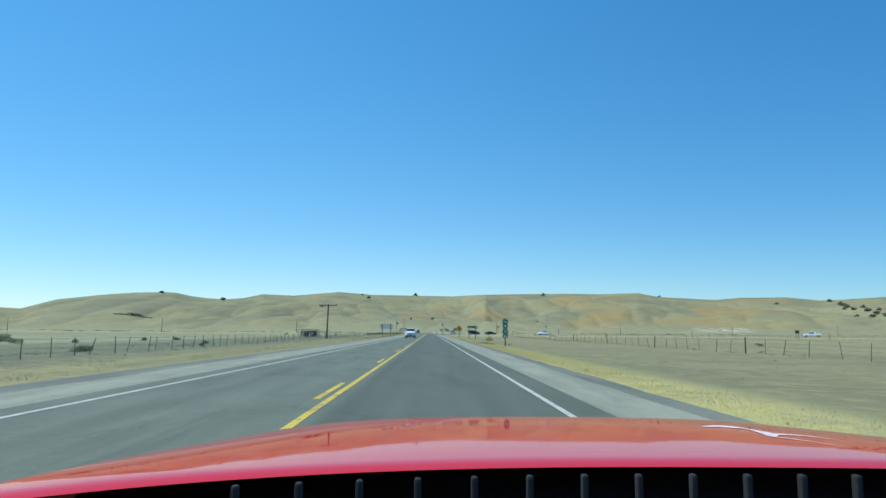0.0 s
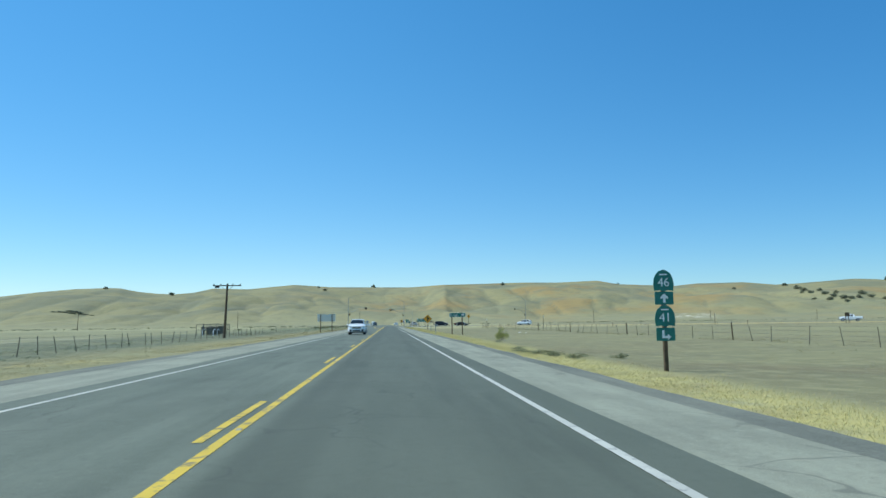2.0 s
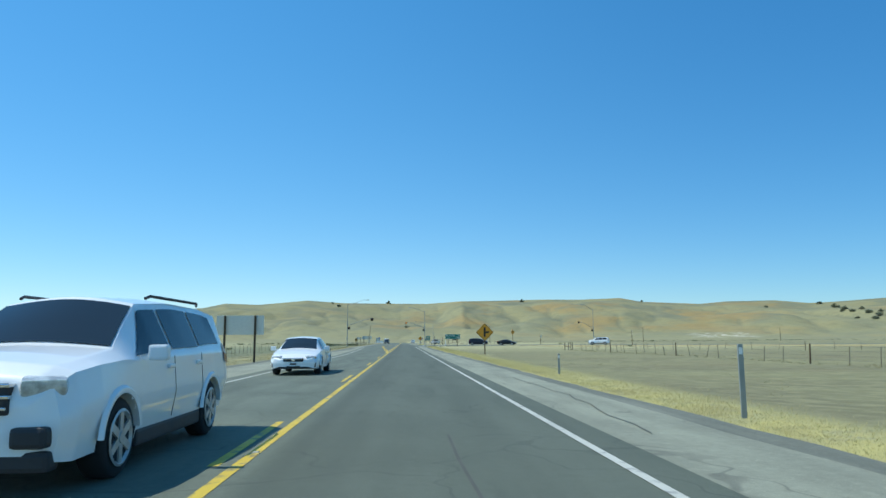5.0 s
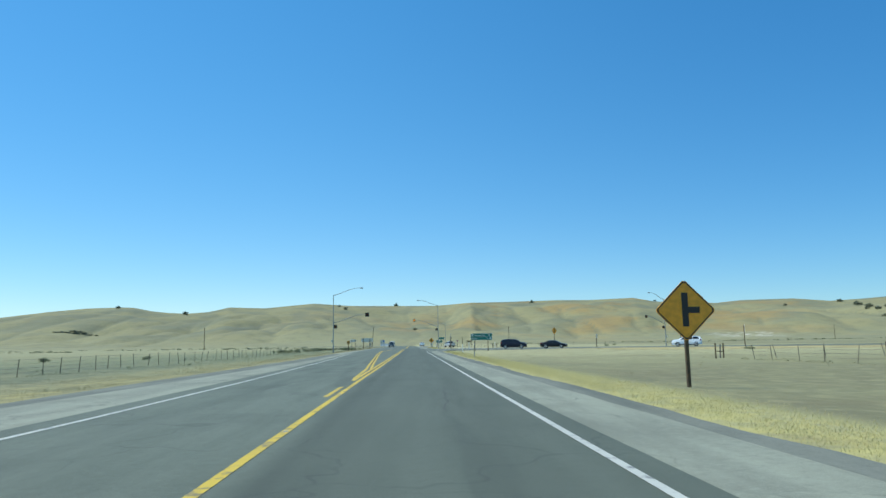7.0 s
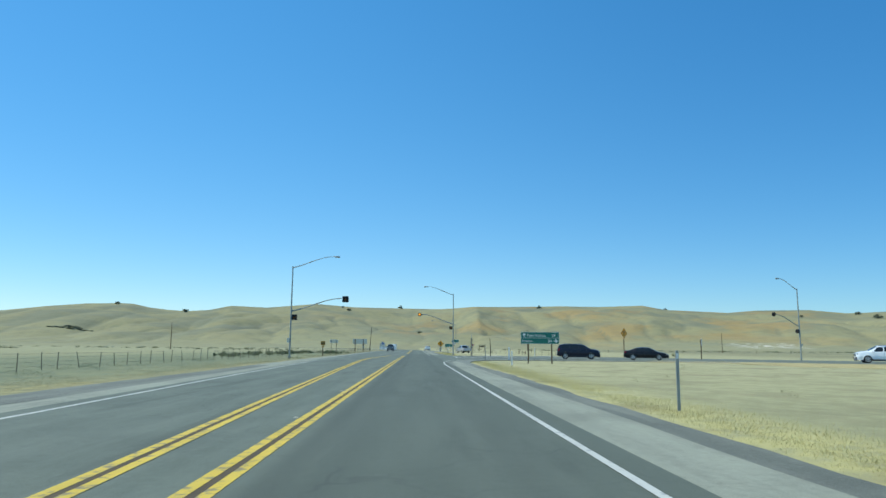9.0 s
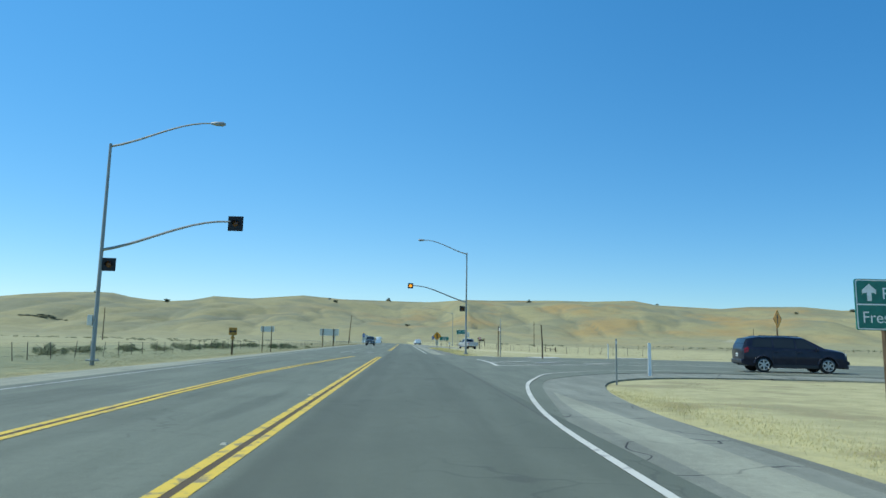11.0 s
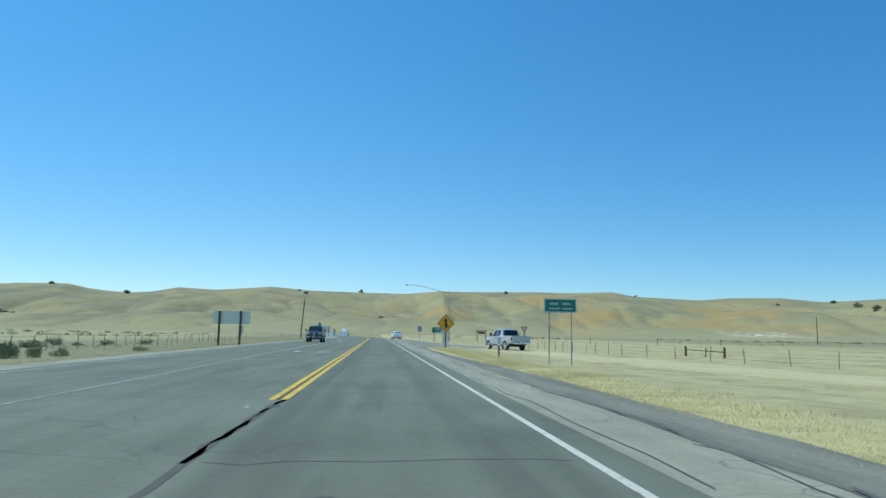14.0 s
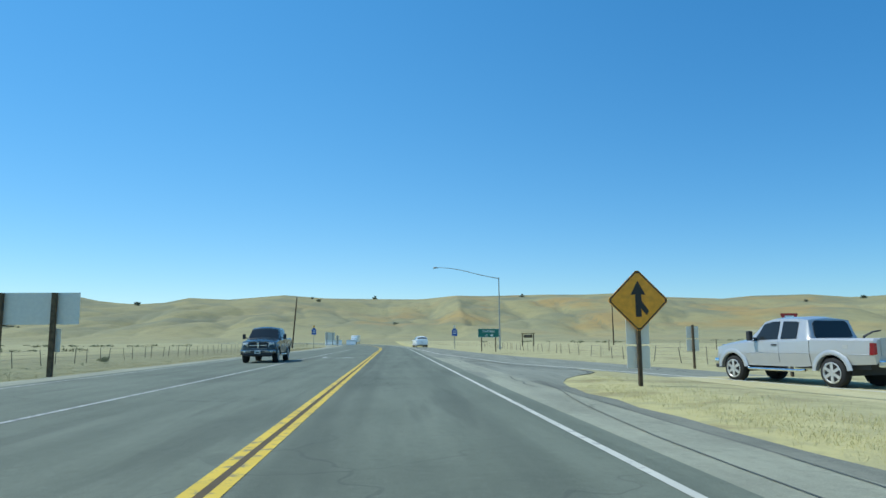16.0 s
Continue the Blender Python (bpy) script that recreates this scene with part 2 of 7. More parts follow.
def hill_land():
    m, nt, b = nodes_of("hill_grass", 0.95)
    p, x, y, z = where(nt)
    flat = nt.nodes.new("ShaderNodeMapping")
    flat.inputs["Scale"].default_value = (1.0, 0.55, 2.2)
    nt.links.new(p, flat.inputs["Vector"])
    v = flat.outputs[0]
    large, mid, fine = noise_tex(nt, v, 0.0028, 4), noise_tex(nt, v, 0.0085, 4, 0.5), noise_tex(nt, v, 0.045, 5, 0.6)
    c = mix(nt, ramp(nt, mid, 0.4, 0.57), HILL_GREY, HILL)
    tint = calc(nt, "MULTIPLY", ramp(nt, noise_tex(nt, v, 0.0052, 5, 0.6), 0.46, 0.62), ramp(nt, x, -500.0, 250.0))
    c = mix(nt, calc(nt, "MULTIPLY", tint, 0.8), c, HILL_ORANGE)
    c = mix(nt, calc(nt, "MULTIPLY", ramp(nt, large, 0.5, 0.36), 0.6), c, HILL_PALE)
    # hollows go darker olive, part of their shading put into the colour
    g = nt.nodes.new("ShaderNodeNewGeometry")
    c = mix(nt, calc(nt, "MULTIPLY", ramp(nt, g.outputs["Pointiness"], 0.497, 0.485), 0.45), c, HILL_HOLLOW)
    low = calc(nt, "SUBTRACT", 1.0, ramp(nt, calc(nt, "ADD", z, calc(nt, "MULTIPLY", mid, 30.0)), 18.0, 50.0))
    c = mix(nt, calc(nt, "MULTIPLY", low, 0.6), c, HILL_PALE)
    # bare white soil at the foot
    side = calc(nt, "DIVIDE", x, y)
    scar = calc(nt, "MULTIPLY", ramp(nt, side, 0.37, 0.41), calc(nt, "SUBTRACT", 1.0, ramp(nt, side, 0.455, 0.49)))
    scar = calc(nt, "MULTIPLY", scar, calc(nt, "MULTIPLY", ramp(nt, z, 2.0, 4.0), calc(nt, "SUBTRACT", 1.0, ramp(nt, z, 9.0, 15.0))))
    strand = nt.nodes.new("ShaderNodeMapping")
    strand.inputs["Scale"].default_value = (0.03, 0.05, 0.5)
    nt.links.new(p, strand.inputs["Vector"])
    c = mix(nt, calc(nt, "MULTIPLY", scar, ramp(nt, noise_tex(nt, strand.outputs[0], 1.6, 4, 0.6), 0.51, 0.57)), c, (0.62, 0.56, 0.42))
    c = mix(nt, calc(nt, "MULTIPLY", ramp(nt, fine, 0.45, 0.7), 0.35), c, (0.17, 0.155, 0.085))
    c = mix(nt, calc(nt, "MULTIPLY", ramp(nt, noise_tex(nt, p, 0.16, 5, 0.7), 0.5, 0.7), 0.35), c, (0.15, 0.145, 0.08))
    nt.links.new(c, b.inputs["Base Color"])
    bump(nt, b, fine, 0.6, 3.0)
    return m


def foliage(name, dark, light):
    m, nt, b = nodes_of(name, 0.85)
    g = nt.nodes.new("ShaderNodeNewGeometry")
    n = noise_tex(nt, g.outputs["Position"], 1.1, 3)
    r = calc(nt, "ADD", calc(nt, "MULTIPLY", g.outputs["Random Per Island"], 0.6), calc(nt, "MULTIPLY", n, 0.4))
    nt.links.new(mix(nt, ramp(nt, r, 0.1, 0.9), dark, light), b.inputs["Base Color"])
    return m


def glass_dark(name, colour=(0.02, 0.025, 0.028)):
    m, nt, b = nodes_of(name, 0.04)
    b.inputs["Base Color"].default_value = (*colour, 1)
    b.inputs["Specular IOR Level"].default_value = 0.35
    return m


PASTURE, PASTURE_DARK, PASTURE_PALE = (0.245, 0.226, 0.108), (0.195, 0.178, 0.09), (0.31, 0.295, 0.14)
STRAW, STRAW_DULL, STRAW_PALE, STRAW_BROWN = (0.54, 0.47, 0.17), (0.4, 0.365, 0.18), (0.52, 0.475, 0.24), (0.3, 0.245, 0.105)
VERGE_OLIVE, OLIVE_PATCH, LUSH, LUSH_PALE = (0.26, 0.24, 0.112), (0.27, 0.265, 0.13), (0.17, 0.195, 0.1), (0.26, 0.265, 0.125)
STRAW_GOLD, PASTURE_BROWN = (0.46, 0.38, 0.14), (0.215, 0.17, 0.085)
FLAT_OLIVE, FLAT_PALE, FLAT_WHITE = (0.235, 0.232, 0.118), (0.31, 0.295, 0.15), (0.44, 0.43, 0.34)
SCRUB, SCRUB_DARK = (0.172, 0.182, 0.1), (0.1, 0.118, 0.068)
HILL_HOLLOW = (0.178, 0.178, 0.1)
HILL, HILL_GREY, HILL_PALE, HILL_ORANGE = (0.288, 0.26, 0.118), (0.208, 0.204, 0.11), (0.315, 0.293, 0.143), (0.345, 0.236, 0.078)

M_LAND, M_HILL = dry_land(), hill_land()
M_ROAD = asphalt("asphalt", (0.12, 0.137, 0.097), (0.159, 0.178, 0.129), 0.25, ((1.1, 0.35, 0.3), (3.05, 0.35, 0.3), (0.62, 0.3, 0.5), (-2.4, 0.5, 0.15)), True)
M_SHOULDER = asphalt("worn_shoulder", (0.235, 0.24, 0.175), (0.32, 0.325, 0.235), 0.35)
M_SIDE = asphalt("side_asphalt", (0.122, 0.137, 0.098), (0.165, 0.181, 0.132), 0.25)
M_DIRT = asphalt("dusty_asphalt", (0.42, 0.38, 0.2), (0.5, 0.455, 0.25), 0.15)
M_GORE = asphalt("cracked_gore_asphalt", (0.17, 0.178, 0.135), (0.25, 0.258, 0.198), 1.0)
M_VERGE = asphalt("straw_verge", (0.38, 0.3, 0.12), (0.48, 0.4, 0.18))
M_GRAVEL = asphalt("gravel", (0.13, 0.135, 0.1), (0.21, 0.212, 0.16))
M_APRON = asphalt("pale_concrete", (0.42, 0.41, 0.36), (0.55, 0.54, 0.48))
M_WHITE_WORN = road_paint("worn_white_road_paint", (0.5, 0.5, 0.45), 0.45)
M_WHITE_FADED = road_paint("faded_white_road_paint", (0.42, 0.42, 0.36), 0.38)
M_MARKER = surface("dusty_marker", (0.42, 0.4, 0.3), 0.6)
M_WHITE, M_YELLOW = road_paint("white_road_paint", (0.58, 0.57, 0.48), 0.54), road_paint("yellow_road_paint", (0.7, 0.49, 0.045), 0.5)
M_STRIP = surface("black_line_paint", (0.095, 0.07, 0.035), 0.9, scale=2)
M_TAR = surface("crack_sealant", (0.088, 0.09, 0.074), 0.9, scale=2)
M_WOOD = surface("weathered_post", (0.125, 0.086, 0.046), 0.9, vary=0.4, scale=5, grain=35, rise=0.01, spread=0.5)
M_WOOD_GREY = surface("grey_timber", (0.2, 0.185, 0.155), 0.9, vary=0.3, scale=5, grain=35, rise=0.01, spread=0.6)
M_STEEL_POST = surface("rusty_steel_post", (0.2, 0.175, 0.12), 0.8, 0.05, 0.3, spread=0.6)
M_GALV = surface("galvanised_steel", (0.31, 0.33, 0.31), 0.5, 0.25, 0.1, 2.0, 6.0, 0.0)
M_ALU = surface("sign_back_aluminium", (0.74, 0.7, 0.6), 0.5, 0.25, 0.04)
M_GREEN = surface("green_sign_sheeting", (0.012, 0.16, 0.125), 0.35, vary=0.15)
M_SIGN_WHITE = surface("white_sign_sheeting", (0.78, 0.8, 0.78), 0.4, vary=0.08)
M_SIGN_YELLOW = surface("amber_sign_sheeting", (0.78, 0.33, 0.015), 0.35, vary=0.12)
# a darker, duller amber than M_SIGN_YELLOW
M_SIGN_DARK = surface("dark_amber_sheeting", (0.42, 0.22, 0.03), 0.6, vary=0.25)
M_SIGN_BLACK = surface("black_sign_paint", (0.02, 0.018, 0.016), 0.5)
M_SIGN_RED = surface("red_sign_sheeting", (0.42, 0.03, 0.03), 0.4)
M_SIGN_BLUE = surface("blue_sign_sheeting", (0.03, 0.1, 0.35), 0.4)
M_BLACK = surface("black_housing", (0.012, 0.012, 0.013), 0.6)
M_WIRE = surface("fence_wire", (0.16, 0.15, 0.14), 0.6, 0.5)
# oak colours paled: haze over the far hills is put into them
M_LEAF_OAK = foliage("oak_leaves", (0.122, 0.138, 0.085), (0.19, 0.205, 0.125))
M_LEAF_SAGE = foliage("sage_leaves", (0.2, 0.215, 0.11), (0.34, 0.345, 0.185))
M_LEAF_DARK = foliage("dark_shrub_leaves", (0.085, 0.12, 0.055), (0.19, 0.225, 0.105))
M_LEAF_SCRUB = foliage("olive_scrub_leaves", (0.12, 0.13, 0.065), (0.22, 0.225, 0.115))
M_LEAF_WEED = foliage("weed_leaves", (0.22, 0.235, 0.13), (0.33, 0.335, 0.185))
M_LEAF_DRY = foliage("dry_weed_leaves", (0.26, 0.24, 0.125), (0.38, 0.35, 0.18))
M_LEAF_LIME = foliage("broom_leaves", (0.24, 0.26, 0.07), (0.5, 0.48, 0.15))
M_STRAW = foliage("straw_blades", (0.44, 0.39, 0.16), (0.57, 0.51, 0.23))
M_STRAW_BROWN = foliage("brown_blades", (0.22, 0.19, 0.09), (0.37, 0.31, 0.15))
M_BARK = surface("bark", (0.07, 0.055, 0.04), 0.95, vary=0.3)
M_AMBER, nt, b = nodes_of("amber_beacon_glow", 0.3)
b.inputs["Base Color"].default_value = (0.9, 0.35, 0.02, 1)
b.inputs["Emission Color"].default_value, b.inputs["Emission Strength"].default_value = (1.0, 0.36, 0.02, 1), 0.85
M_LENS_OFF = surface("dark_amber_lens", (0.16, 0.06, 0.01), 0.25, vary=0.1)


# ---- mesh helpers ----
def mesh_of(name, bm, material, smooth=None):
    me = bpy.data.meshes.new(name)
    bmesh.ops.recalc_face_normals(bm, faces=bm.faces)
    bm.to_mesh(me)
    bm.free()
    me.materials.append(material)
    if smooth:
        me.shade_smooth()
        me.set_sharp_from_angle(angle=radians(smooth))
    return me


def part(name, bm, material, parent, label="", smooth=None):
    """One mesh object under a thing or a part."""
    ob = new(name, mesh_of(name, bm, material, smooth))
    ob.parent = parent
    return tagged(ob, label)


def thing(name, x, y, z=0.0, turn=0.0, label="", category="", group=""):
    """An Empty at a place of the plan, in units of K metres, turned by degrees."""
    ob = new(name)
    ob.empty_display_size = 0.3
    ob.matrix_basis = pose(x * K, y * K, z, 0, 0, turn)
    return tagged(ob, label, category, group)


def box(bm, cx, cy, cz, sx, sy, sz, m=None, bevel=0.0):
    r = bmesh.ops.create_cube(bm, size=1, matrix=(m or Matrix()) @ Matrix.Translation((cx, cy, cz)) @ Matrix.Diagonal((sx, sy, sz, 1)))
    if bevel:
        edges = {e for v in r["verts"] for e in v.link_edges}
        bmesh.ops.bevel(bm, geom=list(edges), offset=bevel, segments=2, affect="EDGES", profile=0.6)


def tube(bm, points, radii, seg=10):
    """A round bar along points; radii: one, or one for each point."""
    pts = [Vector(p) for p in points]
    rr = [radii] * len(pts) if isinstance(radii, (int, float)) else radii
    rings, side = [], None
    for i, p in enumerate(pts):
        d = (pts[min(i + 1, len(pts) - 1)] - pts[max(i - 1, 0)]).normalized()
        side = d.orthogonal().normalized() if side is None else (side - d * side.dot(d)).normalized()
        up = d.cross(side)
        rings.append([bm.verts.new(p + (side * math.cos(a) + up * math.sin(a)) * rr[i]) for a in (2 * math.pi * k / seg for k in range(seg))])
    for a, b2 in zip(rings, rings[1:]):
        for k in range(seg):
            bm.faces.new((a[k], a[(k + 1) % seg], b2[(k + 1) % seg], b2[k]))
    bm.faces.new(rings[0][::-1])
    bm.faces.new(rings[-1])


def plate(bm, outline, y, depth, m=None):
    """A flat sheet standing up: outline of (x, z), front at y, going back by depth."""
    m = m or Matrix()
    f = [bm.verts.new(m @ Vector((x, y, z))) for x, z in outline]
    k = [bm.verts.new(m @ Vector((x, y + depth, z))) for x, z in outline]
    n = len(outline)
    bm.faces.new(f)
    bm.faces.new(k[::-1])
    for i in range(n):
        bm.faces.new((f[i], k[i], k[(i + 1) % n], f[(i + 1) % n]))


def slab(bm, outline, top, depth):
    """A flat sheet lying down: outline of (x, y), in metres."""
    f = [bm.verts.new((x, y, top)) for x, y in outline]
    k = [bm.verts.new((x, y, top - depth)) for x, y in outline]
    n = len(outline)
    bm.faces.new(f)
    bm.faces.new(k[::-1])
    for i in range(n):
        bm.faces.new((f[i], k[i], k[(i + 1) % n], f[(i + 1) % n]))


def rounded(w, h, r, cx=0.0, cz=0.0, n=4):
    out = []
    for sx, sz, a0 in ((1, 1, 0), (-1, 1, 90), (-1, -1, 180), (1, -1, 270)):
        for k in range(n + 1):
            a = radians(a0 + 90 * k / n)
            out.append((cx + sx * (w / 2 - r) + r * math.cos(a), cz + sz * (h / 2 - r) + r * math.sin(a)))
    return out


def lettering(text, size, x, y, z, parent, material, centre=False):
    """Upright letters, facing -y, left or centre aligned at x, with their foot at z."""
    c = bpy.data.curves.new("letters", "FONT")
    c.body, c.size, c.extrude = text, size, 0.002
    c.align_x = "CENTER" if centre else "LEFT"
    tmp = new("letters", c)
    me = bpy.data.meshes.new_from_object(tmp.evaluated_get(bpy.context.evaluated_depsgraph_get()))
    bpy.data.objects.remove(tmp)
    me.transform(pose(x, y, z, 90))
    bm = bmesh.new()
    bm.from_mesh(me)
    bpy.data.meshes.remove(me)
    # islands that overlap in x make one letter
    todo, islands = set(bm.verts), []
    while todo:
        stack, seen = [todo.pop()], []
        while stack:
            v = stack.pop()
            seen.append(v)
            for e in v.link_edges:
                o = e.other_vert(v)
                if o in todo:
                    todo.discard(o)
                    stack.append(o)
        islands.append((min(v.co.x for v in seen), max(v.co.x for v in seen), seen))
    letters = []
    for lo, hi, seen in sorted(islands, key=lambda i: i[0]):
        if letters and lo < letters[-1][0]:
            letters[-1] = (max(hi, letters[-1][0]), letters[-1][1] + seen)
        else:
            letters.append((hi, seen))
    for _, seen in letters:
        one, index = bmesh.new(), {}
        for v in seen:
            index[v] = one.verts.new(v.co)
        for f in {f for v in seen for f in v.link_faces}:
            one.faces.new([index[v] for v in f.verts])
        part("letter", one, material, parent)
    bm.free()


# ---- the lie of the land ----
RIDGE_AZ = [-75, -45, -31.9, -30.7, -28.5, -25.6, -23.4, -21.2, -20.4, -19.2, -18.0, -16.8, -15.3, -13.8, -11.3, -7.65, -4.8, -1.3, 1.8, 4.2, 7.5, 11.2, 13.9, 17.0, 18.6, 22.8, 24.6, 27.8, 30, 31.5, 34.9, 36.3, 39, 50, 75]
RIDGE_EL = [1.0, 1.2, 1.48, 1.43, 2.14, 2.56, 2.80, 2.90, 2.88, 2.63, 2.50, 2.44, 2.56, 2.91, 2.84, 3.20, 3.0, 2.97, 2.93, 3.08, 3.14, 3.18, 3.12, 3.19, 2.86, 2.60, 2.74, 2.72, 2.46, 2.50, 2.69, 2.60, 2.22, 2.1, 1.4]


def ridge(a):
    """Distance and height of the skyline ridge in the direction a, degrees right of the road."""
    r = np.interp(a, [-75, -45, -21, -17, -1, 2.6, 4.6, 6.6, 10, 30, 50, 75], [2500, 2600, 2560, 2420, 3000, 2900, 2420, 2850, 2880, 2440, 2400, 2500])
    return r, r * math.tan(radians(np.interp(a, RIDGE_AZ, RIDGE_EL))) + 1.2


def hill_height(a, r):
    """Height of the hills in the direction a, degrees, at the distance r."""
    top_r, top = ridge(a)
    x, y = r * math.sin(radians(a)), r * math.cos(radians(a))
    foot = 1150 + 130 * noise.noise((x / 700, 3.1, 0))
    u = min(1.0, (r - foot) / (top_r - foot)) if r < top_r + 0.01 else (r - foot) / (top_r - foot)
    if u <= 0:
        return -1.6 + 4.0 * max(0.0, r - 1020) / (foot - 1020)
    swell = noise.noise((x / 430, y / 430, 1.7)) + 0.22 * noise.noise((x / 190, y / 210, 5.2)) - 0.5 * abs(noise.noise((x / 260, y / 420, 8.8))) + 0.15
    if u < 0.9999:
        w = 4 * u * (1 - u)
        warp = 60 * noise.noise((x / 300, y / 300, 6.1))
        gully = 10 * (1 - abs(noise.noise(((x + warp) / 170, y / 800, 3.3)))) ** 5 + 6 * (1 - abs(noise.noise(((x - warp) / 75, y / 420, 7.7)))) ** 6
        v = min(1.0, max(0.0, u + 0.12 * swell * w))
        s = 0.16 * v + 0.84 * v * v * (3 - 2 * v) * (0.55 + 0.45 * v)
        h = 2.4 + (top - 2.4) * s + w * (6.0 * noise.noise((x / 110, y / 110, 2.0)) + 2.0 * noise.noise((x / 40, y / 40, 4.0)) - 1.1 * gully)
        sight = top * (r / top_r)
        return h if h < sight * 0.86 else sight * 0.86 + (sight * 0.14) * math.tanh((h / sight - 0.86) / 0.14) * 0.985
    return top * (1 - 0.25 * min(1, (u - 1) * 2.5))


def land_height(x, y):
    """Height of the plain, in metres."""
    d = abs(x + (y - 462) ** 2 / 1540 if y > 462 else x)
    level = min(1.0, max(0.0, (75 - abs(y - 300)) / 35)) if 0 < x < 34 else 0.0
    z = -0.10 - 0.22 * min(1.0, max(0.0, (d - 8.5) / 7.0)) * (1 - 0.8 * level)
    if d > 11:
        w = min(1.0, (d - 11) / 12)
        z += w * (0.10 * noise.noise((x * 0.05, y * 0.05, 0)) + 0.05 * noise.noise((x * 0.21, y * 0.21, 4)))
    if x > 6.5 and 325 < y < 412:
        z += 0.14 * max(0.0, 1 - abs(x - 9.2) / 3.2) * min(1, (y - 325) / 20, (412 - y) / 20)
    far = math.hypot(x, y - 200)
    if far > 450:
        z += min(1.0, (far - 450) / 500) * 0.9 * noise.noise((x * 0.004, y * 0.004, 9))
    return z


def graded(stops):
    out = []
    for (a, step), (b2, _) in zip(stops, stops[1:]):
        n = max(1, round((b2 - a) / step))
        out += [a + (b2 - a) * i / n for i in range(n)]
    return out + [stops[-1][0]]


xs = graded([(-3500, 500), (-1000, 100), (-300, 25), (-100, 6), (-40, 2.0), (40, 6), (100, 25), (300, 100), (1000, 500), (3500, 1)])
ys = graded([(-1500, 250), (-200, 25), (-20, 3.0), (480, 10), (700, 50), (1250, 75), (1700, 1)])
verts = [(x, y, land_height(x, y)) for y in ys for x in xs]
nx = len(xs)
faces = [(j * nx + i, j * nx + i + 1, (j + 1) * nx + i + 1, (j + 1) * nx + i) for j in range(len(ys) - 1) for i in range(nx - 1)]
me = bpy.data.meshes.new("ground")
me.from_pydata(verts, [], faces)
me.shade_smooth()
me.materials.append(M_LAND)
tagged(new("ground", me), "dry straw-coloured grassland plain beside the highway", "ground", kind="structure")

az = [-74 + 0.2 * i for i in range(741)]
rs = [i / 66 for i in range(67)] + [1.03, 1.08, 1.16, 1.3, 1.5]


def hill_point(a, f):
    """A point of the hills in the direction a, at the share f of the way from the foot to the crest."""
    r = 1050 + (ridge(a)[0] - 1050) * f
    return 2 + r * math.sin(radians(a)), r * math.cos(radians(a)), hill_height(a, r)


verts = [hill_point(a, f) for f in rs for a in az]
na = len(az)
faces = [(j * na + i, j * na + i + 1, (j + 1) * na + i + 1, (j + 1) * na + i) for j in range(len(rs) - 1) for i in range(na - 1)]
me = bpy.data.meshes.new("hills")
me.from_pydata(verts, [], faces)
me.shade_smooth()
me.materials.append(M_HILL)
tagged(new("hills", me), "range of rounded golden hills with bare grass slopes", "hill", kind="structure")


# ---- the road ----
def bend(x, y):
    """Plan x of a line parallel to the road: straight, then bending left."""
    return x - max(0.0, y - 420) ** 2 / 1400


def strip(name, edges, top, depth, material, label, category="road", step=10, ragged=0.0):
    """A paved strip; edges: rows of (y, left x, right x), in plan units."""
    lo, hi = edges[0][0], edges[-1][0]
    n = max(1, round((hi - lo) / step))
    yy = sorted({lo + (hi - lo) * i / n for i in range(n + 1)} | {e[0] for e in edges})
    ey = [e[0] for e in edges]
    rows = [(bend(np.interp(y, ey, [e[1] for e in edges]), y) * K, bend(np.interp(y, ey, [e[2] for e in edges]), y) * K, y * K) for y in yy]
    if ragged:
        rows = [(a + ragged * (noise.noise((a, y * 0.35, 1)) + 0.6 * noise.noise((a, y * 1.1, 5))), b2 + ragged * (noise.noise((b2, y * 0.35, 2)) + 0.6 * noise.noise((b2, y * 1.1, 7))), y) for a, b2, y in rows]
    bm = bmesh.new()
    ring = [[bm.verts.new(p) for p in ((a, y, top), (b2, y, top), (b2, y, top - depth), (a, y, top - depth))] for a, b2, y in rows]
    for p, q in zip(ring, ring[1:]):
        for k in range(4):
            bm.faces.new((p[k], p[(k + 1) % 4], q[(k + 1) % 4], q[k]))
    bm.faces.new(ring[0])
    bm.faces.new(ring[-1])
    ob = new(name, mesh_of(name, bm, material))
    return tagged(ob, label, category, kind="structure")


FAR = 900
strip("road", [(-120, -4.2, 4.3), (15, -4.15, 4.25), (62, -4.0, 4.22), (105, -3.9, 4.15), (165, -3.9, 4.05), (185, -4.3, 4.1), (209, -5.0, 4.1), (262, -7.0, 4.1), (300, -7.6, 4.1), (330, -8.0, 4.1), (352, -8.4, 4.1), (400, -8.3, 4.1), (460, -6.5, 4.1), (520, -4.3, 4.1), (FAR, -4.3, 4.1)], 0.0, 0.3, M_ROAD, "two-lane highway of dark worn asphalt with wheel tracks")
strip("road_shoulder", [(-120, 3.8, 5.45), (15, 3.8, 5.45), (90, 3.8, 5.75), (140, 3.8, 5.6), (190, 3.8, 5.2), (240, 3.8, 5.2), (FAR, 3.8, 5.4)], -0.02, 0.3, M_SHOULDER, "pale worn asphalt shoulder with dark cracks", step=2.0, ragged=0.1)
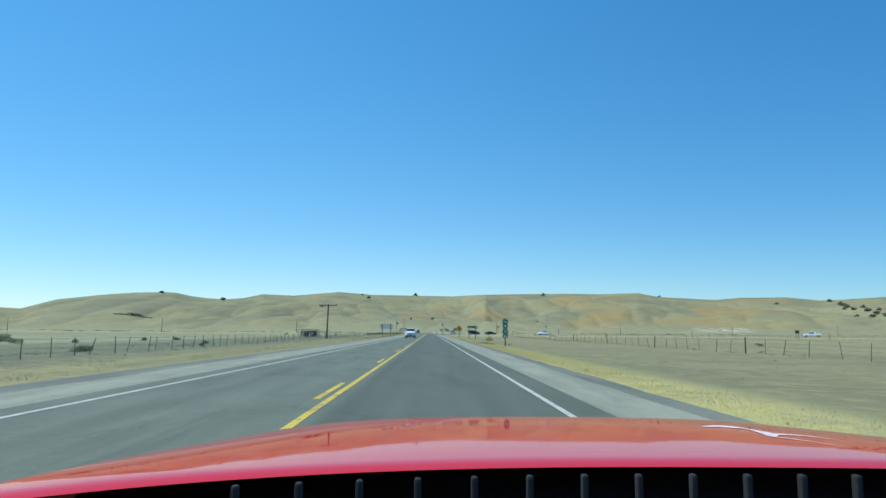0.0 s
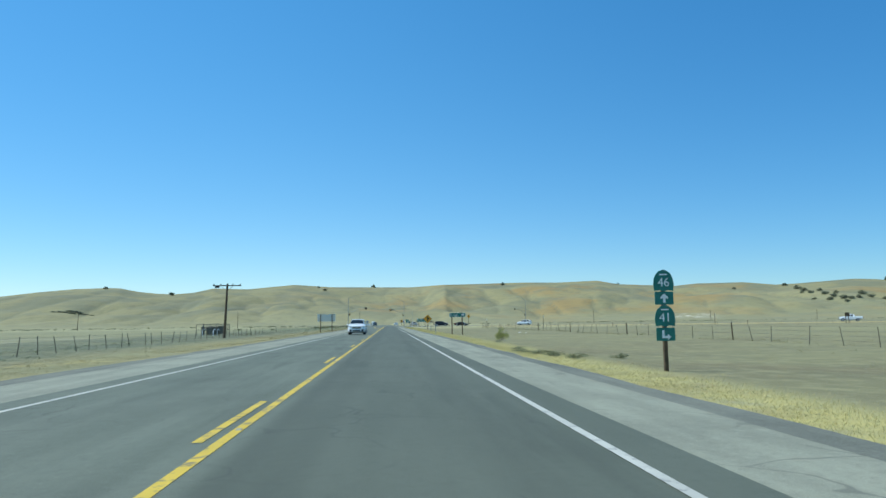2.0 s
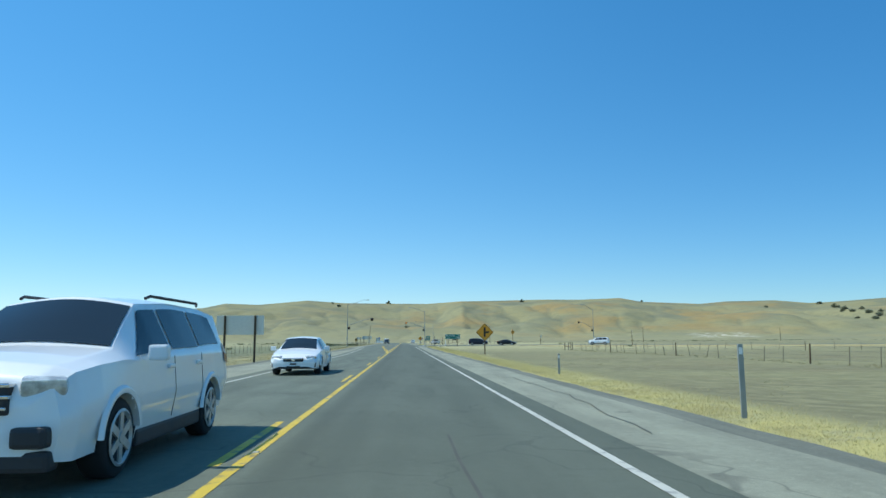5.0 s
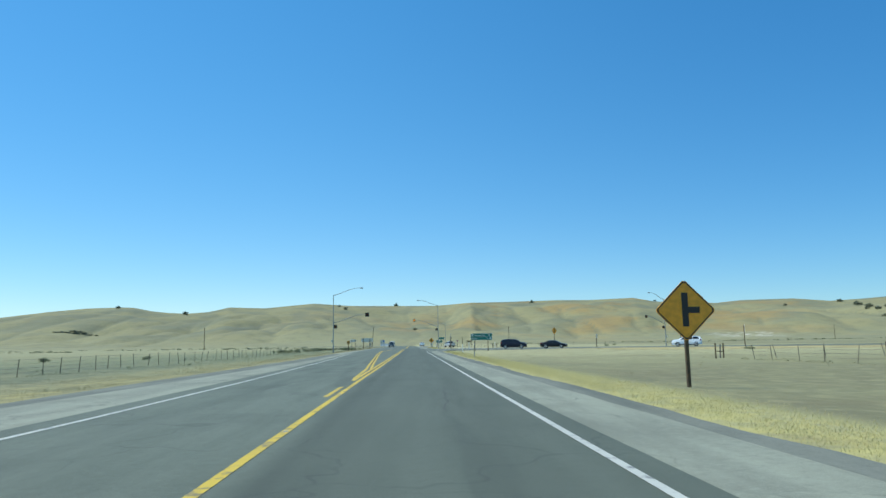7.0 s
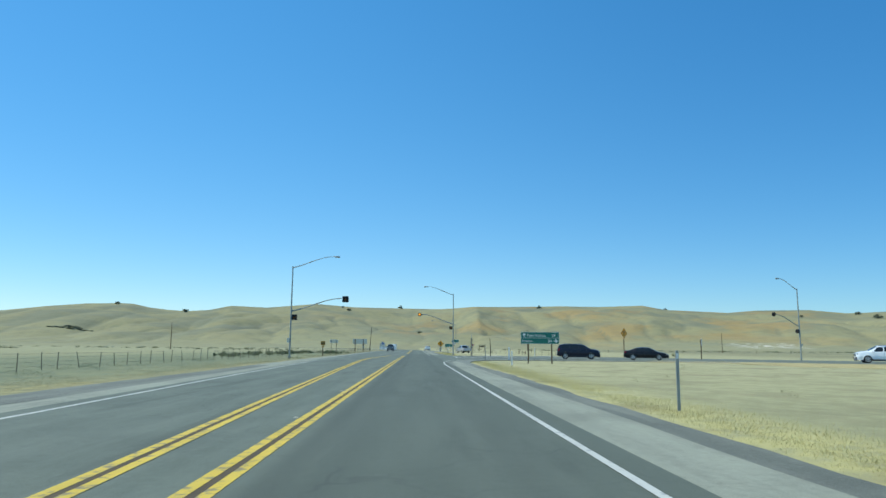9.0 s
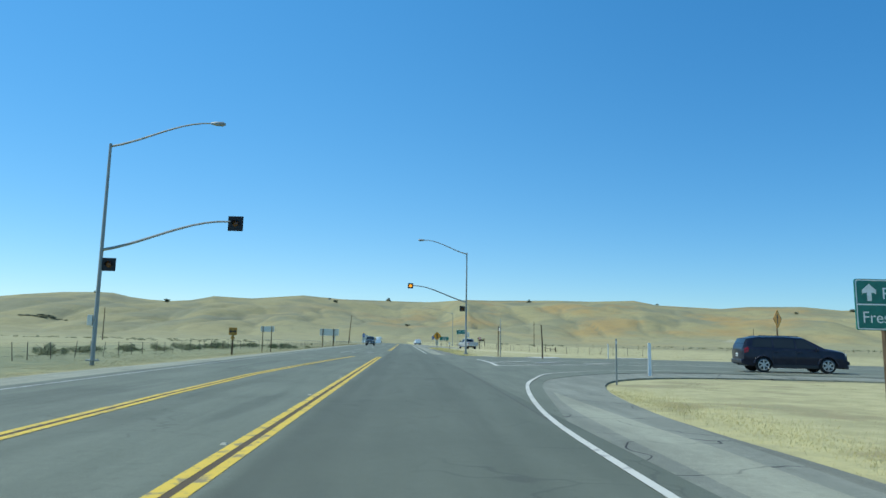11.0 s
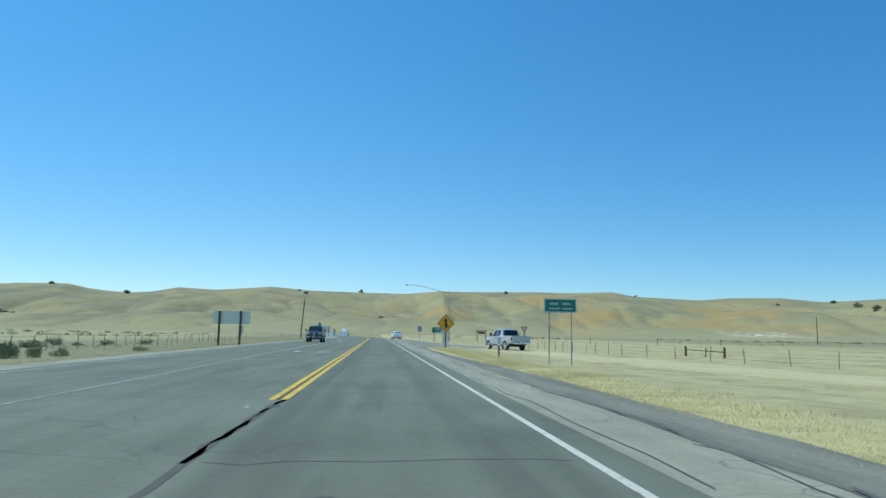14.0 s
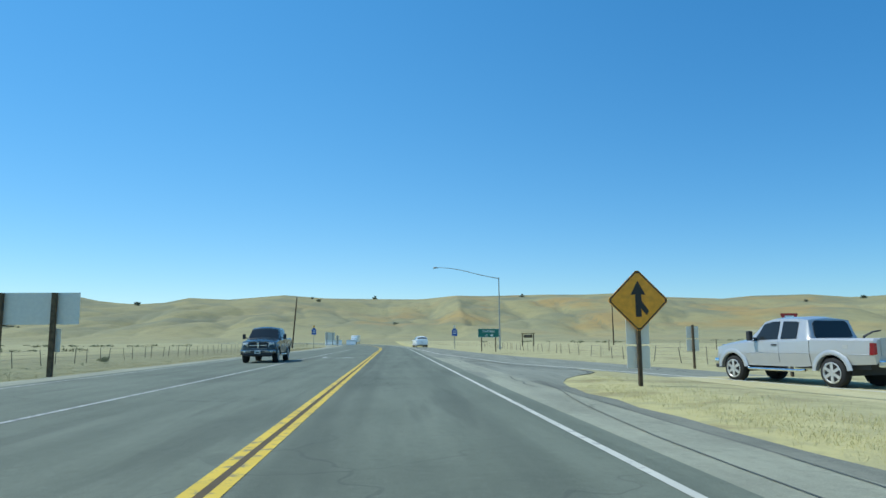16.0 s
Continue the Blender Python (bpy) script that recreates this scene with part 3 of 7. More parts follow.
strip("road_shoulder", [(-120, -5.6, -4.0), (14, -5.65, -4.0), (90, -6.1, -3.8), (165, -6.2, -3.8), (190, -5.9, -4.3), (209, -5.9, -4.8), (262, -7.7, -6.8), (300, -8.2, -7.4), (352, -9.2, -8.2), (400, -9.2, -8.1), (460, -8.0, -6.3), (520, -5.8, -4.1), (FAR, -5.8, -4.1)], -0.02, 0.3, M_SHOULDER, "pale worn asphalt shoulder beside the far lane", step=2.0, ragged=0.1)
strip("gravel_verge", [(-120, 5.2, 6.05), (15, 5.2, 6.05), (90, 5.5, 6.3), (190, 4.9, 5.88), (240, 4.9, 5.85), (300, 5.0, 6.4), (320, 5.0, 6.5), (345, 5.0, 5.7), (FAR, 5.0, 5.9)], -0.045, 0.3, M_GRAVEL, "grey gravel verge at the shoulder's edge", "verge", 1.5, 0.16)
strip("gravel_verge", [(-120, -6.6, -5.4), (90, -6.9, -5.9), (165, -7.1, -6.0), (190, -7.3, -5.6), (209, -7.5, -5.6), (240, -8.3, -6.9)], -0.045, 0.3, M_GRAVEL, "grey gravel verge beside the far shoulder", "verge", 1.5, 0.16)
strip("gravel_verge", [(240, -8.3, -6.9), (262, -8.75, -7.5), (300, -8.9, -8.1), (352, -9.8, -9.0), (400, -9.8, -9.0), (460, -8.8, -7.8), (FAR, -6.6, -5.6)], -0.045, 0.3, M_SHOULDER, "pale dusty verge beside the far shoulder", "verge", 1.5, 0.16)


def eased(points, n=5):
    """A smooth curve through the points of a polyline."""
    p = [Vector(v) for v in points]
    p = [2 * p[0] - p[1]] + p + [2 * p[-1] - p[-2]]
    out = []
    for a, b2, c, d in zip(p, p[1:], p[2:], p[3:]):
        for t in (i / n for i in range(n)):
            out.append(0.5 * (2 * b2 + (c - a) * t + (2 * a - 5 * b2 + 4 * c - d) * t ** 2 + (3 * b2 - a - 3 * c + d) * t ** 3))
    return out + [p[-2]]


def ribbon(name, near, far, top, material, label, drop=(), skirt=False, lift=0.062):
    """A paved sheet between two polylines of the plan with as many points; skirt: its near edge meets the ground."""
    bm = bmesh.new()
    drop = [v[0] for v in eased([(v, 0) for v in drop])] if drop else ()
    near, far = eased(near), eased(far)
    tops = [top - v for v in drop] or [top] * len(near)
    lows = [min(z, land_height(x * K, y * K) + lift) if skirt else z for (x, y), z in zip(near, tops)]
    a = [bm.verts.new((x * K, y * K, z)) for (x, y), z in zip(near, lows)]
    b2 = [bm.verts.new((x * K, y * K, z)) for (x, y), z in zip(far, tops)]
    c = [bm.verts.new((x * K, y * K, z - 0.4)) for (x, y), z in zip(near, lows)]
    d = [bm.verts.new((x * K, y * K, z - 0.4)) for (x, y), z in zip(far, tops)]
    for p, q in ((a, b2), (c, a), (b2, d)):
        for i in range(len(near) - 1):
            bm.faces.new((p[i], p[i + 1], q[i + 1], q[i]))
    return tagged(new(name, mesh_of(name, bm, material)), label, "road", kind="structure")


ribbon("side_road", [(3.9, 249), (5.6, 259.5), (7.3, 263.6), (10.3, 267), (15, 268.2), (25, 264), (38, 255), (60, 241), (123, 206), (420, 42)],
       [(3.9, 299), (6.0, 295.5), (9, 294), (14, 293.4), (20, 292.2), (28, 287.5), (40, 277.5), (60, 263.5), (123, 227), (420, 63)], -0.008, M_SIDE, "side road of grey patched asphalt joining the highway")
ribbon("side_verge", [(23, 260.5), (36, 252), (58, 237.5), (121, 202.4), (418, 38.4)], [(25, 264.2), (38, 255.2), (60, 241.2), (123, 206.2), (420, 42.2)], 0.0, M_VERGE, "pale straw-coloured verge along the side road", skirt=True, lift=0.01)
ribbon("corner_apron", [(5.2, 238), (6.0, 252), (7.3, 259.3), (9.3, 263.4), (12.5, 265.6), (17, 265.6), (25, 261), (38, 251.5)],
       [(3.9, 238), (4.2, 252), (5.6, 260), (7.4, 264.2), (10.3, 267.6), (15, 269), (25, 265), (38, 256)], -0.014, M_GORE, "cracked grey asphalt apron round the junction's corner", skirt=True)
ribbon("ramp_road", [(29, 283), (20.5, 301), (16, 322), (13.2, 340), (11.3, 354), (9.4, 366)], [(37, 279), (26.5, 301), (20.8, 322), (18, 340), (16, 354), (14, 366)], -0.012, M_DIRT, "slip road of pale dusty asphalt", (0.0, 0.15, 0.2, 0.2, 0.19, 0.16))
ribbon("ramp_road", [(9.4, 366), (6.6, 379), (4.0, 392), (4.0, 445)], [(14, 366), (11.2, 381), (8.8, 400), (6.6, 452)], -0.012, M_GORE, "cracked grey slip road merging with the highway", (0.16, 0.06, 0.0, 0.0))
ribbon("gore_pavement", [(5.3, 340), (5.5, 352), (6.1, 362.5), (8.9, 369.5), (6.9, 379), (4.2, 393)], [(4.0, 340), (4.0, 352), (4.0, 361), (4.0, 370), (4.0, 380), (4.0, 393)], -0.016, M_GORE, "worn grey asphalt gore with many dark cracks", skirt=True, lift=0.012)


# ---- road markings ----
def line(name, points, width, material, label, top=0.004):
    """A painted line along plan points; gap: (start, paint, cycle) along y for a broken line."""
    pts = [points[0]]
    for (x0, y0), (x1, y1) in zip(points, points[1:]):
        n = max(1, int(math.hypot(x1 - x0, y1 - y0) / 8))
        pts += [(x0 + (x1 - x0) * i / n, y0 + (y1 - y0) * i / n) for i in range(1, n + 1)]
    bm = bmesh.new()
    old = None
    for i, (x, y) in enumerate(pts):
        a, b2 = pts[max(i - 1, 0)], pts[min(i + 1, len(pts) - 1)]
        d = Vector((b2[0] - a[0], b2[1] - a[1], 0)).normalized()
        s = Vector((-d.y, d.x, 0)) * width / 2
        c = Vector((x * K, y * K, top))
        now = [bm.verts.new(c + s), bm.verts.new(c - s)]
        if old:
            bm.faces.new((old[0], old[1], now[1], now[0]))
        old = now
    ob = new(name, mesh_of(name, bm, material))
    return tagged(ob, label, "road marking", kind="structure")


def along(x, y0, y1, step=6):
    n = max(1, round((y1 - y0) / step))
    return [(bend(x, y0 + (y1 - y0) * i / n), y0 + (y1 - y0) * i / n) for i in range(n + 1)]


line("edge_line", along(3.66, -120, 240) + [tuple(p) for p in eased([(3.68, 244), (3.95, 251), (4.9, 258), (5.95, 262.3), (7.1, 265.6), (9.2, 268.1), (10.9, 269.3), (13.3, 270.2), (17, 270), (25, 266), (38, 257)], 6)], 0.105, M_WHITE, "solid white edge line curving into the side road", 0.006)
line("edge_line", along(3.66, 298, 880), 0.105, M_WHITE, "solid white edge line of the highway")
line("edge_line", along(-3.55, -120, 10) + [(-3.45, 40), (-3.35, 90), (-3.33, 165), (-3.5, 176), (-3.85, 188), (-4.5, 209), (-5.3, 225), (-6.1, 248)], 0.12, M_WHITE, "solid white edge line beside the far lane")
line("edge_line", [(-6.1, 248), (-6.45, 265), (-6.95, 300), (-7.4, 322), (-7.95, 350), (-7.85, 400), (-6.3, 450), (bend(-4, 510), 510)] + along(-3.9, 530, 880), 0.1, M_WHITE_WORN, "faded white edge line beside the far lane")
line("centre_line", along(0.15, -120, 176) + [(0.2, 190), (0.2, 286.4)], 0.125, M_YELLOW, "solid yellow centre line")
for k in range(-8, 13):
    y = 11.3 + 13.1 * k
    line("centre_dash", along(-0.075, y, y + 3.5), 0.115, M_YELLOW, "short yellow centre dash")
line("centre_line", [(-0.04, 175), (0.0, 190), (0.0, 286.4)], 0.13, M_YELLOW, "second solid yellow centre line")
MEDIAN = [(0.1, 176), (-0.08, 184.7), (-0.36, 191), (-0.9, 205), (-1.2, 212), (-1.9, 230), (-2.7, 254), (-2.8, 262), (-2.56, 269), (-2.0, 280), (-1.56, 286.4)]
for off in (0.0, -0.2):
    line("median_line", [(x + off, y) for x, y in MEDIAN if off or y > 184], 0.13, M_YELLOW, "yellow line along the flush median", 0.006)
    line("centre_line", along(0.26 + off, 314.5, 880), 0.13, M_YELLOW, "solid yellow line of the double centre line")
line("dark_strip", [(x - 0.1, y) for x, y in MEDIAN[2:]], 0.1, M_STRIP, "dark strip between the yellow median lines", 0.003)
line("dark_strip", along(0.16, 314.5, 880), 0.1, M_STRIP, "dark strip between the yellow centre lines", 0.002)
line("dark_strip", along(0.1, 178, 286.4), 0.1, M_STRIP, "dark strip between the yellow centre lines", 0.001)
line("lane_line", [(-3.6, 298.5), (-3.6, 305)], 0.13, M_WHITE_WORN, "worn white line at the start of the turning lane")
line("lane_line", [(-3.6, 305), (-3.6, 320), (-3.9, 344)], 0.12, M_WHITE_FADED, "faded white line beside the turning lane")
line("lane_line", [(-3.9, 344), (-3.8, 365), (-3.84, 387), (-3.6, 410), (-3.55, 430)], 0.12, M_WHITE_WORN, "worn white line beside the turning lane")
line("stop_line", [(-1.1, 286.6), (0.05, 286.5)], 0.12, M_WHITE_WORN, "worn dotted white line across the median")
line("ramp_line", [(12.3, 353), (10.0, 364), (6.9, 376), (5.2, 398), (4.3, 436)], 0.14, M_WHITE, "white line along the slip road", -0.004)
# painted island and lane lines in the mouth of the side road
for k, (pts, w) in enumerate((([(6.35, 284.2), (6.5, 282.2), (6.5, 279), (6.2, 273.2)], 0.22), ([(6.2, 273.2), (8.55, 274.7), (12.0, 276.9), (17, 277.6), (24, 275.0)], 0.24), ([(6.4, 278.5), (7.71, 276.5), (8.59, 274.7)], 0.2), ([(6.6, 278.6), (7.26, 279.35), (8.4, 280.7), (9.5, 282.2)], 0.34),
               ([(8.9, 278.1), (9.58, 277.3), (10.63, 275.8)], 0.22), ([(11.75, 278.4), (12.55, 276.9)], 0.22), ([(11.75, 278.4), (12.4, 278.7), (14.0, 280.4)], 0.28), ([(6.4, 284.1), (7.36, 283.5)], 0.08), ([(7.7, 283.3), (8.5, 283.0)], 0.08), ([(8.75, 282.9), (10.03, 282.4), (13.2, 281.4), (24, 276.8)], 0.09), ([(8.3, 286.1), (9.94, 285.25), (11.6, 284.3), (13.2, 283.2), (17.4, 281.4), (28, 275.6)], 0.14),
               ([(8.0, 294.4), (8.3, 292.0), (8.5, 290.2)], 0.15))):
    line("island_line", pts, w, M_WHITE, "white painted line in the mouth of the side road", 0.002 * k)
for y in (302.5, 342.4, 388.8):
    bm = bmesh.new()
    slab(bm, [(x * K, (y + v) * K) for x, v in ((-2.86, 2.2), (-2.74, 0.5), (-2.56, 0.12), (-2.2, -0.05), (-1.5, -0.08), (-1.5, 0.5), (-0.8, -0.25), (-1.5, -1.0), (-1.5, -0.42), (-2.35, -0.4), (-2.8, -0.12), (-3.0, 0.4), (-3.04, 2.2))], 0.005, 0.004)
    tagged(new("lane_arrow", mesh_of("lane_arrow", bm, M_WHITE_WORN)), "worn white turn arrow painted on the turning lane", "road marking", kind="structure")
bm = bmesh.new()
slab(bm, [(x * K, y * K) for x, y in ((8.75, 278.2), (9.2, 277.95), (11.1, 280.35), (10.75, 280.75))], 0.028, 0.006)
tagged(new("lane_legend", mesh_of("lane_legend", bm, M_WHITE_WORN)), "worn wide white chevron stroke painted on the side road", "road marking", kind="structure")

# tar-sealed cracks and tyre marks on the lanes
random.seed(5)


def seam(points, width, label="dark sealed crack in the asphalt"):
    line("crack_seal", points, width, M_TAR, label, 0.003)


for y0, y1, x0, x1 in ((93, 118, 2.5, 2.2), (165, 171, 2.35, 2.6), (188, 197, 2.7, 2.3), (300.5, 315.6, 0.08, 0.24), (309, 316, 0.12, 0.3), (318, 331, 0.6, 0.9)):
    n = 14
    seam([(x0 + (x1 - x0) * i / n + random.uniform(-0.05, 0.05), y0 + (y1 - y0) * i / n) for i in range(n + 1)], 0.09 if 300 < y0 < 310 else 0.035)
for y in (199, 226, 256, 268, 298, 312, 327, 348, 366, 371):
    x0, x1 = random.choice(((-2.4, 0.6), (0.3, 3.4), (-6.5, -3.8), (3.8, 6)))
    seam([(x0 + (x1 - x0) * i / 8, y + random.uniform(-0.12, 0.12)) for i in range(9)], 0.022)
for k in range(18):
    y = random.uniform(285, 395)
    x = random.uniform(4.2, 5.6)
    pts = [(x, y)]
    for i in range(6):
        pts.append((pts[-1][0] + random.uniform(-0.16, 0.16), pts[-1][1] + random.uniform(0.5, 1.4)))
    line("crack_seal", pts, 0.035, M_TAR, "dark sealed crack in the shoulder", -0.016)

for pts, w in (([(3.85, 250), (3.95, 258), (4.0, 266), (3.85, 276), (3.7, 285), (4.2, 291)], 0.04), ([(-6.3, 214), (-5.9, 206), (-5.6, 196)], 0.035), ([(-1.3, 194.8), (-1.15, 195.6), (-1.2, 196.7), (-1.1, 198)], 0.05)):
    seam(pts, w)
for pts in ([(5.6, 296.7), (5.1, 300.5), (5.0, 306), (5.42, 311.7), (5.28, 315.7), (5.17, 325.7), (5.0, 336), (5.05, 342), (5.12, 347.7), (5.3, 359)], [(4.28, 308), (4.3, 316), (4.15, 325), (4.2, 340), (4.6, 352), (5.4, 362)],
            [(4.7, 118), (5.1, 124), (5.0, 131)]):
    n = len(pts)
    line("crack_seal", [(x + random.uniform(-0.1, 0.1), y + random.uniform(-0.1, 0.1)) for x, y in (tuple(p) for p in eased(pts, 6))], 0.022, M_TAR, "dark sealed crack in the shoulder", -0.01)
for k in range(34):
    y = random.uniform(182, 392)
    x0, x1 = random.choice(((-6.0, -3.0), (-3.0, 0.0), (0.3, 3.5), (0.3, 2.0), (1.8, 3.5)))
    if 258 < y < 296 and x0 < -3:
        continue
    pts = [(x0 + (x1 - x0) * i / 9, y + 0.25 * noise.noise((i * 0.6, y, 0)) + random.uniform(-0.04, 0.04)) for i in range(10)]
    line("crack_seal", pts, 0.022, M_TAR, "fine dark crack across the lane", 0.003)

# raised pavement markers beside the centre line
bm = bmesh.new()
bmesh.ops.create_cone(bm, segments=4, radius1=0.06, radius2=0.04, depth=0.018, cap_ends=True, matrix=pose(0, 0, 0.009, 0, 0, 45))
marker_mesh = mesh_of("pavement_marker", bm, M_MARKER)
for k in range(48):
    y = 5.5 + 13.1 * k / 2
    ob = new("pavement_marker", marker_mesh)
    ob.matrix_basis = pose((0.16 if y < 175 else -0.12) * K, y * K, 0.0)
    tagged(ob, "small raised pale pavement marker on the asphalt", "road marker", "pavement markers")


# ---- signs ----
def post(bm, x, z, w=0.1, d=0.1, y=0.06, foot=-0.5):
    box(bm, x, y + d / 2, (z + foot) / 2, w, d, z - foot, bevel=0.008)


def arrow_right(bm, x, z, s, y=-0.006):
    plate(bm, [(x, z - 0.13 * s), (x + 0.5 * s, z - 0.13 * s), (x + 0.42 * s, z - 0.42 * s), (x + 0.64 * s, z - 0.42 * s), (x + s, z), (x + 0.64 * s, z + 0.42 * s), (x + 0.42 * s, z + 0.42 * s), (x + 0.5 * s, z + 0.13 * s), (x, z + 0.13 * s)], y, 0.005)


def arrow_up(bm, x, z, s, y=-0.006):
    plate(bm, [(x + v, z + u) for u, v in ((0, -0.13 * s), (0.5 * s, -0.13 * s), (0.42 * s, -0.42 * s), (0.64 * s, -0.42 * s), (s, 0), (0.64 * s, 0.42 * s), (0.42 * s, 0.42 * s), (0.5 * s, 0.13 * s), (0, 0.13 * s))], y, 0.005)


def guide_sign(x, y, w, z0, z1, legs, label, wood=True, turn=0.0, leg_w=0.11):
    """A green panel with a white border on two legs; x is the panel's middle."""
    s = thing("guide_sign", x, y, 0, turn, label, "road sign")
    for lx in legs:
        bm = bmesh.new()
        post(bm, lx, (z0 + z1) / 2, leg_w, leg_w, 0.04, -0.6)
        part("leg", bm, M_WOOD if wood else M_GALV, s, "dark wooden leg" if wood else "grey steel leg")
    bm = bmesh.new()
    plate(bm, rounded(w, z1 - z0, 0.05, 0, (z0 + z1) / 2), 0.0, 0.03)
    panel = part("panel", bm, M_GREEN, s, "green reflective panel")
    bm = bmesh.new()
    outer, inner = rounded(w - 0.03, z1 - z0 - 0.03, 0.045, 0, (z0 + z1) / 2), rounded(w - 0.075, z1 - z0 - 0.075, 0.03, 0, (z0 + z1) / 2)
    a, b2 = [bm.verts.new((px, -0.003, pz)) for px, pz in outer], [bm.verts.new((px, -0.003, pz)) for px, pz in inner]
    for i in range(len(a)):
        j = (i + 1) % len(a)
        bm.faces.new((a[i], a[j], b2[j], b2[i]))
    part("border", bm, M_SIGN_WHITE, panel)
    return s, panel


def bars(panel, rows, material=None):
    for x, z, w, h in rows:
        bm = bmesh.new()
        plate(bm, rounded(w, h, h * 0.3, x, z, 2), -0.005, 0.004)
        part("legend_bar", bm, material or M_SIGN_WHITE, panel)


s, panel = guide_sign(8.75, 113.9, 1.82, 1.82, 2.30, (-0.62, 0.55), "green guide sign for Fresno with arrow on wooden legs")
lettering("Fresno", 0.34, -0.82, -0.004, 1.945, panel, M_SIGN_WHITE)
bm = bmesh.new()
arrow_right(bm, 0.42, 2.06, 0.36)
part("arrow", bm, M_SIGN_WHITE, panel)

s, panel = guide_sign(11.75, 252.8, 3.45, 1.60, 2.66, (-1.05, 1.05), "green distance sign for Paso Robles and Fresno on legs")
bm = bmesh.new()
arrow_up(bm, -1.42, 2.2, 0.36)
part("arrow", bm, M_SIGN_WHITE, panel)
lettering("Paso Robles", 0.34, -1.15, -0.004, 2.25, panel, M_SIGN_WHITE)
lettering("28", 0.34, 1.05, -0.004, 2.25, panel, M_SIGN_WHITE)
lettering("Fresno", 0.34, -1.6, -0.004, 1.75, panel, M_SIGN_WHITE)
lettering("84", 0.34, 0.72, -0.004, 1.75, panel, M_SIGN_WHITE)
bm = bmesh.new()
arrow_right(bm, 1.22, 1.87, 0.38)
part("arrow", bm, M_SIGN_WHITE, panel)
bm = bmesh.new()
plate(bm, rounded(3.38, 0.03, 0.01, 0, 2.13, 2), -0.005, 0.004)
part("divider", bm, M_SIGN_WHITE, panel)

s, panel = guide_sign(9.25, 330.7, 1.5, 2.27, 2.9, (-0.52, 0.52), "green memorial sign with two faded lines on steel legs", wood=False, leg_w=0.05)
bars(panel, [(-0.3, 2.67, 0.42, 0.1), (0.27, 2.67, 0.4, 0.1), (-0.27, 2.45, 0.52, 0.07), (0.32, 2.45, 0.5, 0.07)], surface("faded_white_legend", (0.3, 0.45, 0.42), 0.5))

s, panel = guide_sign(12.1, 419.2, 2.6, 1.45, 2.5, (-0.85, 0.85), "green sign for Parkfield with distance and arrow")
lettering("Parkfield", 0.42, 0, -0.004, 2.05, panel, M_SIGN_WHITE, centre=True)
lettering("15", 0.36, -0.5, -0.004, 1.58, panel, M_SIGN_WHITE)
bm = bmesh.new()
arrow_right(bm, 0.15, 1.7, 0.4)
part("arrow", bm, M_SIGN_WHITE, panel)


def spade(s, z):
    """A green route shield like a spade, its foot at z, scaled to a height of s."""
    pts = [(-0.46, 0.0), (-0.2, 0.03), (0, -0.02), (0.2, 0.03), (0.46, 0.0), (0.49, 0.3), (0.46, 0.55), (0.36, 0.78), (0.2, 0.93), (0, 1.0), (-0.2, 0.93), (-0.36, 0.78), (-0.46, 0.55), (-0.49, 0.3)]
    return [(x * s, z + v * s) for x, v in pts]


def route_marker():
    s = thing("route_marker_sign", 8.28, 59.6, -0.12, 0, "green shields for routes 46 and 41 with arrows on post", "road sign")
    bm = bmesh.new()
    post(bm, 0, 2.5, 0.1, 0.1, 0.03, -0.4)
    part("post", bm, M_WOOD, s, "dark wooden post")
    for text, z, zp in (("46", 2.08, 1.72), ("41", 1.16, 0.78)):
        bm = bmesh.new()
        plate(bm, spade(0.56, z), 0.0, 0.02)
        shield = part("shield", bm, M_GREEN, s, "green spade-shaped route shield")
        lettering(text, 0.32, 0, -0.004, z + 0.12, shield, M_SIGN_WHITE, True)
        bars(shield, [(0, z + 0.43, 0.2, 0.035)])
        bm = bmesh.new()
        plate(bm, rounded(0.5, 0.34, 0.03, 0, zp + 0.17), 0.0, 0.02)
        tab = part("arrow_plate", bm, M_GREEN, s, "green arrow plate")
        bm = bmesh.new()
        if text == "46":
            arrow_up(bm, 0, zp + 0.05, 0.24)
        else:
            plate(bm, [(-0.1, zp + 0.28), (-0.1, zp + 0.07), (0.05, zp + 0.07), (0.05, zp + 0.02), (0.14, zp + 0.1), (0.05, zp + 0.18), (0.05, zp + 0.13), (-0.04, zp + 0.13), (-0.04, zp + 0.28)], -0.006, 0.005)
        part("arrow", bm, M_SIGN_WHITE, tab)


route_marker()


